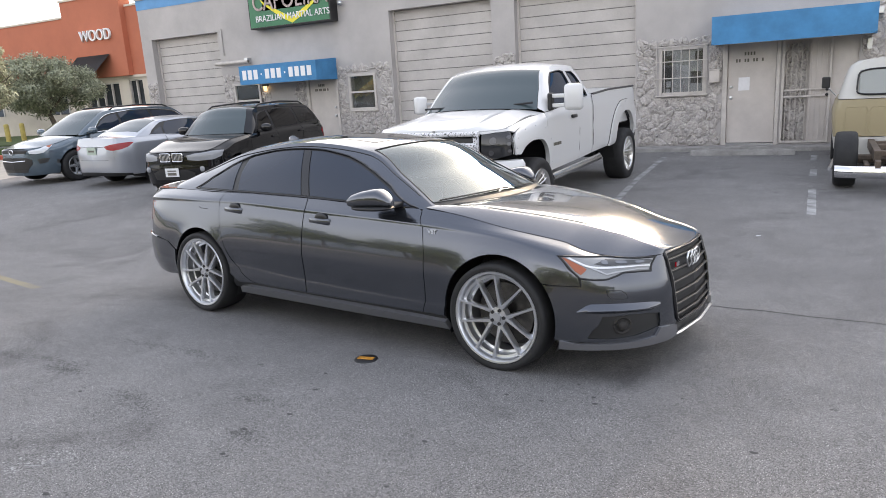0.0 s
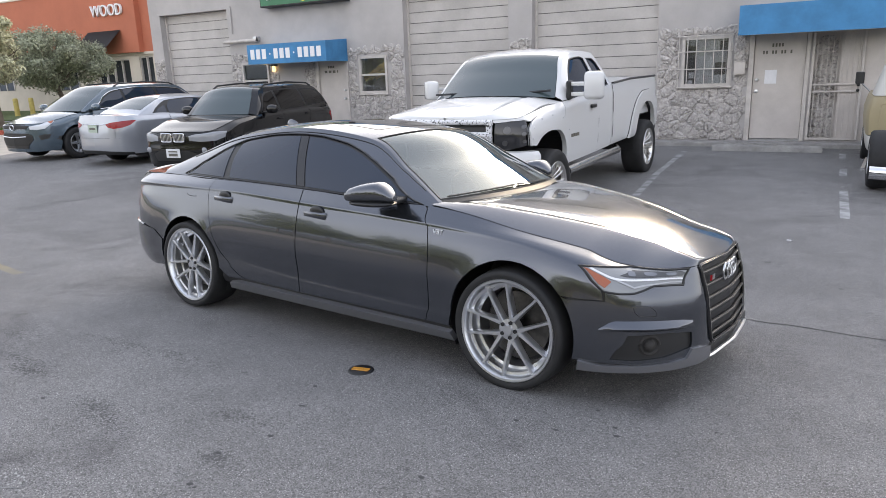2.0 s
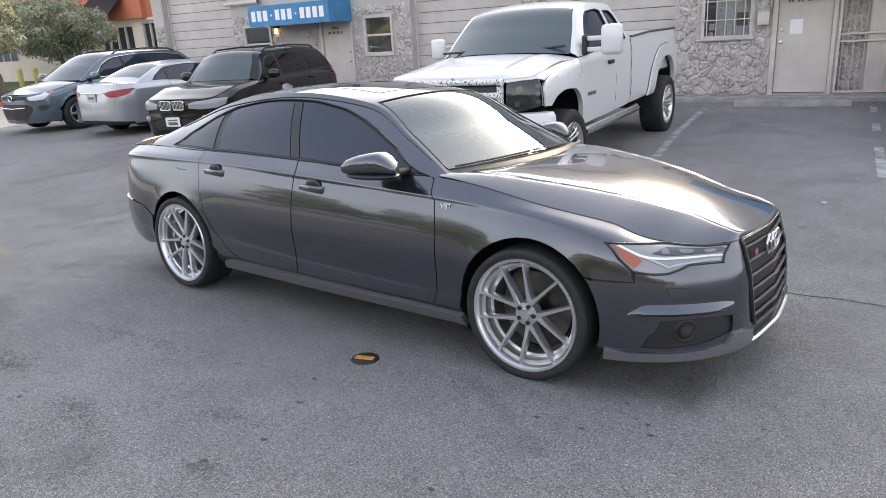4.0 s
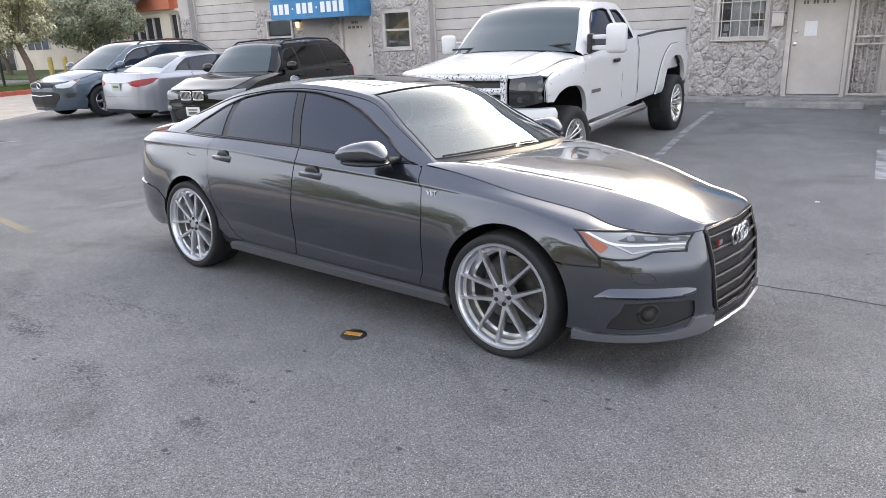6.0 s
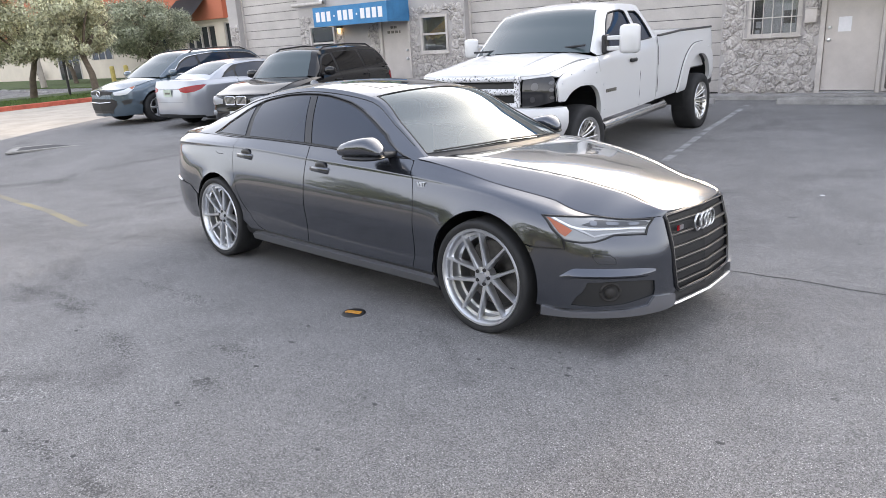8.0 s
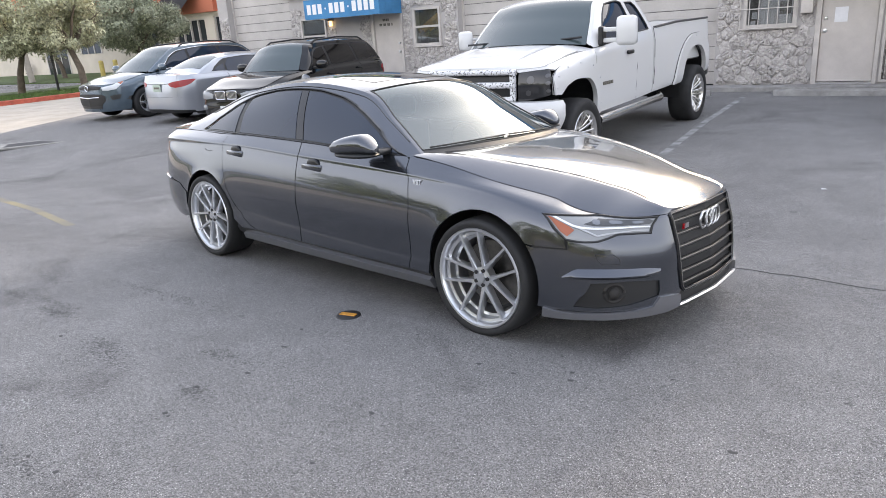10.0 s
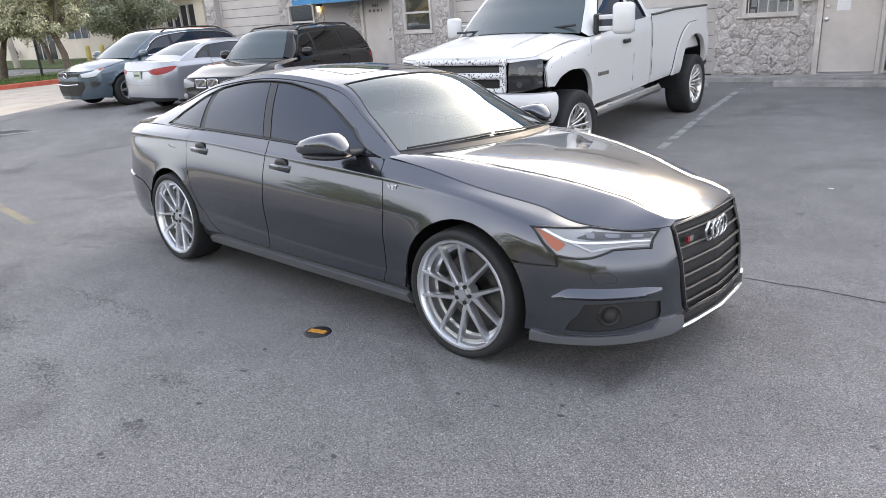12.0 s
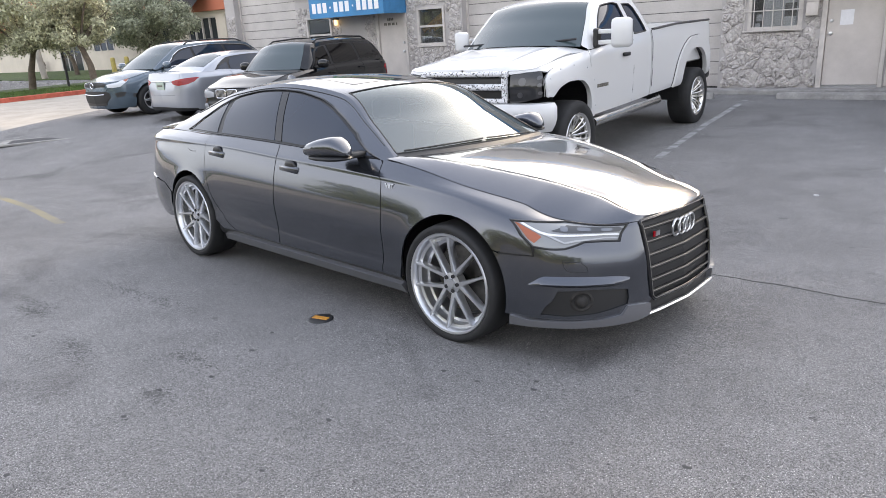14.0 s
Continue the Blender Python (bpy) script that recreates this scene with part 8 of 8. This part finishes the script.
part("reflector", boxes((-0.075, 0.075, -0.026, 0.026, 0.008, 0.016), bevel=0.004), material("orange_reflector", (0.62, 0.27, 0.04), 0.4, vary=0.4, scale=60), mk, "orange reflector bar")

dr = empty("storm_drain", Matrix.Translation((-14.97, 7.52, gz(-15, 7.52) + 0.004)) @ pose(0, 0, 0, 0, 0, 57), "steel storm drain grate in a concrete collar", "drain")
bm = boxes((-0.72, 0.88, -0.44, -0.31, -0.02, 0.015), (-0.72, 0.88, 0.31, 0.42, -0.02, 0.015), (0.53, 0.88, -0.31, 0.31, -0.02, 0.015), (-0.72, -0.55, -0.31, 0.31, -0.02, 0.015), bevel=0.004)
part("collar", bm, material("stained_drain_collar", (0.32, 0.31, 0.29), 0.9, vary=0.3, scale=4, fine=0.2), dr)
# no hole is cut: a flat dark slab stands in for the shaded pit
part("pit_shade", boxes((-0.55, 0.53, -0.31, 0.31, 0.001, 0.012)), M_DARK, dr)
for i in range(14):
    x = -0.52 + 1.02 * i / 13
    part("grate_bar", boxes((x - 0.008, x + 0.008, -0.305, 0.305, 0.0125, 0.0145)), M_CRUMB, dr)


def wheel_stop(x, y, L, label, rot=0):
    e = empty("wheel_stop", Matrix.Translation((x, y, gz(x, y) + 0.004)) @ pose(0, 0, 0, 0, 0, rot), label, "wheel stop", "concrete wheel stops")
    bm = bmesh.new()
    prof = [(-0.075, 0), (0.075, 0), (0.06, 0.085), (0.045, 0.11), (-0.045, 0.11), (-0.06, 0.085)]
    n = 10
    rings = []
    for i in range(n + 1):
        px = -L / 2 + L * i / n
        k = 1 - 0.12 * (i in (0, n))
        rings.append([bm.verts.new((px, a * k + random.uniform(-0.004, 0.004), b * k + (random.uniform(-0.005, 0.004) if b else 0))) for a, b in prof])
    for a, b in zip(rings, rings[1:]):
        for j in range(6):
            bm.faces.new((a[j], a[(j + 1) % 6], b[(j + 1) % 6], b[j]))
    bm.faces.new(rings[0])
    bm.faces.new(list(reversed(rings[-1])))
    bmesh.ops.recalc_face_normals(bm, faces=bm.faces)
    part("kerb_block", bm, M_STOPC, e)
    return e


wheel_stop(-1.10, 14.42, 1.85, "weathered grey concrete wheel stop before the doors")
wheel_stop(-4.05, 14.42, 1.85, "weathered grey concrete wheel stop behind the pickup")
lt = finish("litter", boxes((-0.022, 0.022, -0.008, 0.008, 0, 0.008), bevel=0.002), M_PAPER)
lt.location = (-0.40, 7.89, gz(-0.4, 7.89) + 0.004)
tagged(lt, "white scrap of paper on the asphalt", "litter")

# ---- street side ----
kerb = finish("red_kerb", boxes((-28.75, -28.4, 6, 12.7, -0.05, 0.15), (-28.75, -28.4, 12.7, 60, -0.05, 0.15), bevel=0.02), M_REDK)
tagged(kerb, "red painted kerb along the street", "kerb", kind="structure")
lawn = finish("lawn", boxes((-36.2, -28.75, -60, 60, -0.1, 0.12)), M_GRASS)
tagged(lawn, "green mown verge behind the red kerb", "lawn", kind="structure")
lot2 = finish("far_lot", boxes((-70.0, -36.2, -60, 22.6, -0.1, 0.03)), M_ASPHALT)
tagged(lot2, "grey asphalt lot beyond the verge", "asphalt", kind="structure")
lawn2 = finish("lawn_strip", boxes((-90, -36.2, 22.6, 32, -0.1, 0.1), (-90, -70.0, -60, 22.6, -0.1, 0.1)), M_GRASS)
tagged(lawn2, "green lawn before the orange building", "lawn", kind="structure")
M_BLADE = material("grass_blades", (0.09, 0.15, 0.035), 0.8, vary=0.4, scale=1.5)
gr = np.random.RandomState(4)
gv, gf = [], []
for _ in range(9000):
    x, y = gr.uniform(-33, -28.8), gr.uniform(10, 24)
    h, a = gr.uniform(0.04, 0.10), gr.uniform(0, 6.28)
    k = len(gv)
    gv += [(x - 0.02 * math.cos(a), y - 0.02 * math.sin(a), 0.12), (x + 0.02 * math.cos(a), y + 0.02 * math.sin(a), 0.12), (x + gr.uniform(-0.03, 0.03), y + gr.uniform(-0.03, 0.03), 0.12 + h)]
    gf.append((k, k + 1, k + 2))
me = bpy.data.meshes.new("grass")
me.from_pydata(gv, [], gf)
me.materials.append(M_BLADE)
tagged(new("grass", me), "short green grass blades on the verge", "grass", kind="stuff")
for i in range(6):
    wheel_stop(-38.2 - 2.95 * i, 19.3 + 0.6 * i, 2.0, "pale concrete wheel stop in the far lot", -11.5)
for x, y in ((-43.7, 25.7), (-43.6, 26.6)):
    e = empty("bollard", Matrix.Translation((x, y, 0.1)), "yellow painted steel bollard on the lawn", "bollard", "yellow bollards")
    bm = bmesh.new()
    lathe(bm, [(0.145, 0), (0.145, 0.98), (0.12, 1.05), (0.001, 1.07)], 14, m=pose(0, 0, 0, 90, 0, 0) @ Matrix.Diagonal((1, 1, -1, 1)))
    bmesh.ops.recalc_face_normals(bm, faces=bm.faces)
    part("post", bm, M_YELLOW, e, smooth=40)
st = empty("stake", Matrix.Translation((-33.0, 17.3, 0.12)), "thin dark steel stake in the verge", "post")
part("rod", rods(((0, 0, 0), (0.05, 0, 2.6)), r=0.06), M_BLACK, st)
pl = empty("utility_pole", Matrix.Translation((-47.2, 22.9, 0.1)), "pale concrete pole behind the trees", "pole")
part("shaft", rod(bmesh.new(), (0, 0, 0), (-0.9, 0, 7.0), 0.19, 12, 0.16), M_CONC, pl)

# ---- orange building ----
OY = 32.0
ob = empty("orange_building", Matrix.Translation((0, OY, 0)), "orange and tan stucco commercial building", "building")
part("lower_wall", boxes((-95, -44.3, 0, 0.4, 0, 3.75), (-40.9, -39.9, 0, 0.4, 0, 3.75), (-38.6, -20, 0, 0.4, 0, 3.75), (-44.3, -40.9, 0, 0.4, 3.4, 3.75), (-39.9, -38.6, 0, 0.4, 3.5, 3.75)), M_TAN, ob)
part("upper_wall", boxes((-95, -45.0, -0.08, 0.4, 3.752, 7.85), (-39.2, -20, -0.08, 0.4, 3.752, 8.0)), M_ORANGE, ob, "orange stucco upper wall")
part("tower_wall", boxes((-45.0, -39.2, -0.45, 0.4, 3.752, 8.8)), M_ORANGE, ob, "taller orange block over the entrance")
part("coping", boxes((-95, -45.0, -0.14, 0.45, 7.852, 7.97), (-45.06, -39.14, -0.52, 0.45, 8.802, 8.93), (-39.13, -20, -0.14, 0.45, 8.002, 8.12)), M_TAN, ob)
part("cornice", boxes((-95, -20, -0.14, -0.082, 3.62, 3.78)), M_TAN, ob)
part("roof", boxes((-95, -20, 0.5, 25, 7.0, 7.2)), M_CONC, ob)
part("back_wall", boxes((-95, -20, 25, 25.4, 0, 7.2), (-20.4, -20, 0.4, 25, 0, 7.2), (-95, -94.6, 0.4, 25, 0, 7.2)), M_TAN, ob)
bm = bmesh.new()
vs = [bm.verts.new(v) for v in ((-44.0, -0.5, 5.2), (-40.7, -0.5, 5.2), (-40.7, -1.9, 3.95), (-44.0, -1.9, 3.95))]
bm.faces.new(vs)
bmesh.ops.solidify(bm, geom=bm.faces[:], thickness=0.03)
part("entrance_awning", bm, M_BLACK, ob, "black cloth awning over the entrance")
words("WOOD", 1.0, 0.07, M_WHITE, ob, Matrix.Translation((-41.75, -0.56, 6.42)) @ flat @ Matrix.Diagonal((0.90, 1, 1, 1)), "wall_letters", "white raised wall letters")


def far_window(x0, x1, z0, z1, n, name="window"):
    w = part(name, boxes((x0, x1, 0.20, 0.22, z0, z1)), M_GLASS, ob, "dark glazed window")
    for q in [(x0 + (x1 - x0) * i / n - 0.05, x0 + (x1 - x0) * i / n + 0.05, 0.06, 0.19, z0, z1) for i in range(n + 1)] + [(x0, x1, 0.06, 0.185, z1 - 0.08, z1), (x0, x1, 0.06, 0.185, z0, z0 + 0.08)]:
        part("mullion", boxes(q), M_TRIM, w)


far_window(-44.3, -40.9, 0.1, 3.4, 4, "entrance_door")
far_window(-39.9, -38.6, 0.1, 3.5, 2)
for x0, x1, z0, z1, n in ((-48.6, -46.4, 1.5, 2.9, 2), (-57.2, -54.2, 1.6, 2.5, 3), (-63.0, -59.4, 0.1, 2.3, 3)):
    w = part("window", boxes((x0, x1, -0.02, -0.004, z0, z1)), M_GLASS, ob, "dark glazed window")
    for i in range(n + 1):
        part("mullion", boxes((x0 + (x1 - x0) * i / n - 0.06, x0 + (x1 - x0) * i / n + 0.06, -0.06, -0.021, z0, z1)), M_TRIM, w)

# ---- trees ----
def leaf_material(name, colour):
    m = material(name, colour, 0.7)
    n, l = m.node_tree.nodes, m.node_tree.links
    g, r = n.new("ShaderNodeNewGeometry"), n.new("ShaderNodeValToRGB")
    r.color_ramp.elements[0].color = (*[v * 0.55 for v in colour], 1)
    r.color_ramp.elements[1].color = (*[min(1, v * 1.6) for v in colour], 1)
    l.new(g.outputs["Random Per Island"], r.inputs["Fac"])
    l.new(r.outputs["Color"], n["Principled BSDF"].inputs["Base Color"])
    return m


M_LEAF = leaf_material("grey_green_leaves", (0.38, 0.385, 0.26))
# leaves of the mirrored row: sunlight on them is put into the base green
M_LEAF2 = leaf_material("sun_lightened_leaves", (0.13, 0.16, 0.07))
M_BARK = material("brown_bark", (0.14, 0.11, 0.085), 0.9, vary=0.35, scale=6, bump=0.6, bump_scale=30)


def tree(x, y, base, h0, top, R, lean, seed, label, leaf=None, leaves=7000, size=0.10):
    rt = np.random.RandomState(seed)
    e = empty("tree", Matrix.Translation((x, y, base)), label, "tree")
    bm = bmesh.new()
    fork = Vector((lean, 0.1 * lean, h0 * 0.92))
    mid = Vector((lean * 0.35 + 0.06, 0, h0 * 0.5))
    rod(bm, (0, 0, -0.05), mid, 0.17, 9, 0.14)
    rod(bm, mid - Vector((0, 0, 0.03)), fork, 0.14, 9, 0.11)
    clumps = []
    for i in range(9):
        a = 6.283 * i / 9 + rt.uniform(-0.3, 0.3)
        rr = R * rt.uniform(0.35, 0.75)
        tip = Vector((fork.x + rr * math.cos(a), fork.y + rr * math.sin(a), h0 + (top - h0) * rt.uniform(0.2, 0.8)))
        kn = fork.lerp(tip, 0.5) + Vector((0, 0, 0.25))
        rod(bm, fork - Vector((0, 0, 0.05)), kn, 0.07, 6, 0.05)
        rod(bm, kn, tip, 0.05, 6, 0.015)
        for k in range(3):
            q = kn.lerp(tip, rt.uniform(0.2, 1.0))
            end = q + Vector((rt.uniform(-0.6, 0.6), rt.uniform(-0.6, 0.6), rt.uniform(-0.1, 0.6)))
            rod(bm, q, end, 0.02, 5, 0.006)
    part("trunk", bm, M_BARK, e, smooth=60)
    for _ in range(46):
        a, u = rt.uniform(0, 6.283), math.sqrt(rt.uniform(0.02, 1))
        zf = rt.uniform(0, 1)
        wid = math.sin(math.pi * (0.16 + 0.72 * zf)) ** 0.7
        clumps.append((fork.x + R * u * wid * math.cos(a), fork.y + R * u * wid * math.sin(a), h0 + (top - h0) * (zf * 0.92 + 0.02), R * rt.uniform(0.16, 0.30)))
    V, F = [], []
    for i in range(leaves):
        c = clumps[rt.randint(len(clumps))]
        d = rt.normal(size=3)
        d /= np.linalg.norm(d)
        p = np.array(c[:3]) + d * c[3] * rt.uniform(0.45, 1.08) * (1, 1, 0.8)
        ax = rt.normal(size=3)
        ax /= np.linalg.norm(ax)
        b_ = np.cross(ax, d)
        b_ /= max(np.linalg.norm(b_), 1e-6)
        s = size * rt.uniform(0.7, 1.4)
        k = len(V)
        V += [tuple(p - ax * s), tuple(p + b_ * s * 0.4), tuple(p + ax * s), tuple(p - b_ * s * 0.4)]
        F.append((k, k + 1, k + 2, k + 3))
    me = bpy.data.meshes.new("crown")
    me.from_pydata(V, [], F)
    me.materials.append(leaf or M_LEAF)
    o = new("crown", me)
    o.parent = e
    return e


tree(-34.2, 16.2, 0.12, 1.75, 5.2, 3.3, 0.7, 1, "grey-green street tree leaning over the verge", leaves=36000, size=0.07)
tree(-35.6, 23.6, 0.1, 1.75, 4.3, 2.6, -0.4, 2, "grey-green round-crowned tree on the lawn", leaf=leaf_material("deep_grey_green_leaves", (0.26, 0.28, 0.195)), leaves=38000, size=0.07)
tree(-50.0, 26.5, 0.1, 1.9, 5.6, 3.4, -0.9, 3, "grey-green tree before the tan wall", leaves=18000, size=0.085)
tree(-43.5, 16.4, 0.1, 1.9, 5.4, 3.2, -1.3, 4, "grey-green leaning tree beside the far lot", leaves=18000, size=0.085)
tree(-30.4, 17.2, 0.12, 1.9, 4.6, 1.9, -0.5, 6, "grey-green street tree by the kerb", leaves=18000, size=0.07)
rt2 = np.random.RandomState(9)
V, F = [], []
for i in range(420):
    a, zf = rt2.uniform(0, 6.283), rt2.uniform(0.05, 1.05)
    rr = (0.12 + 0.14 * math.sin(3.0 * min(zf, 1.0))) * rt2.uniform(0.5, 1.0)
    p, ax, bx = np.array((rr * math.cos(a), rr * math.sin(a), zf)), rt2.normal(size=3) * 0.05, rt2.normal(size=3) * 0.03
    V += [tuple(p - ax), tuple(p + bx), tuple(p + ax), tuple(p - bx)]
    F.append((4 * i, 4 * i + 1, 4 * i + 2, 4 * i + 3))
me = bpy.data.meshes.new("shrub")
me.from_pydata(V, [], F)
me.materials.append(M_BARK)
sh = new("shrub", me)
sh.location = (-65.7, 31.5, 0.1)
tagged(sh, "narrow dark shrub against the tan wall", "shrub")
# trees across the lane, mirrored in the paintwork, set close to block the low sky; an added low wall
for i, x in enumerate(range(-34, 30, 4)):
    tree(x + 0.7 * math.sin(3.1 * i), -15.5 - 1.2 * math.cos(1.9 * i), 0.0, 1.3, 5.6 + 0.9 * math.sin(2.3 * i), 2.7, 0.3 * math.cos(i), 11 + i, "green tree across the lane, behind the walk", leaf=M_LEAF2, leaves=2200, size=0.24)
# unseen wall added for reflections, its green raised in place of sunlight
wall_s = finish("reflection_wall_south", boxes((-26, 30, -21.3, -21, -0.1, 3.0)), material("pale_green_wall", (0.30, 0.30, 0.19), 0.9, vary=0.3, scale=1.0))
tagged(wall_s, "plain pale green wall closing the lane", "wall", kind="structure")
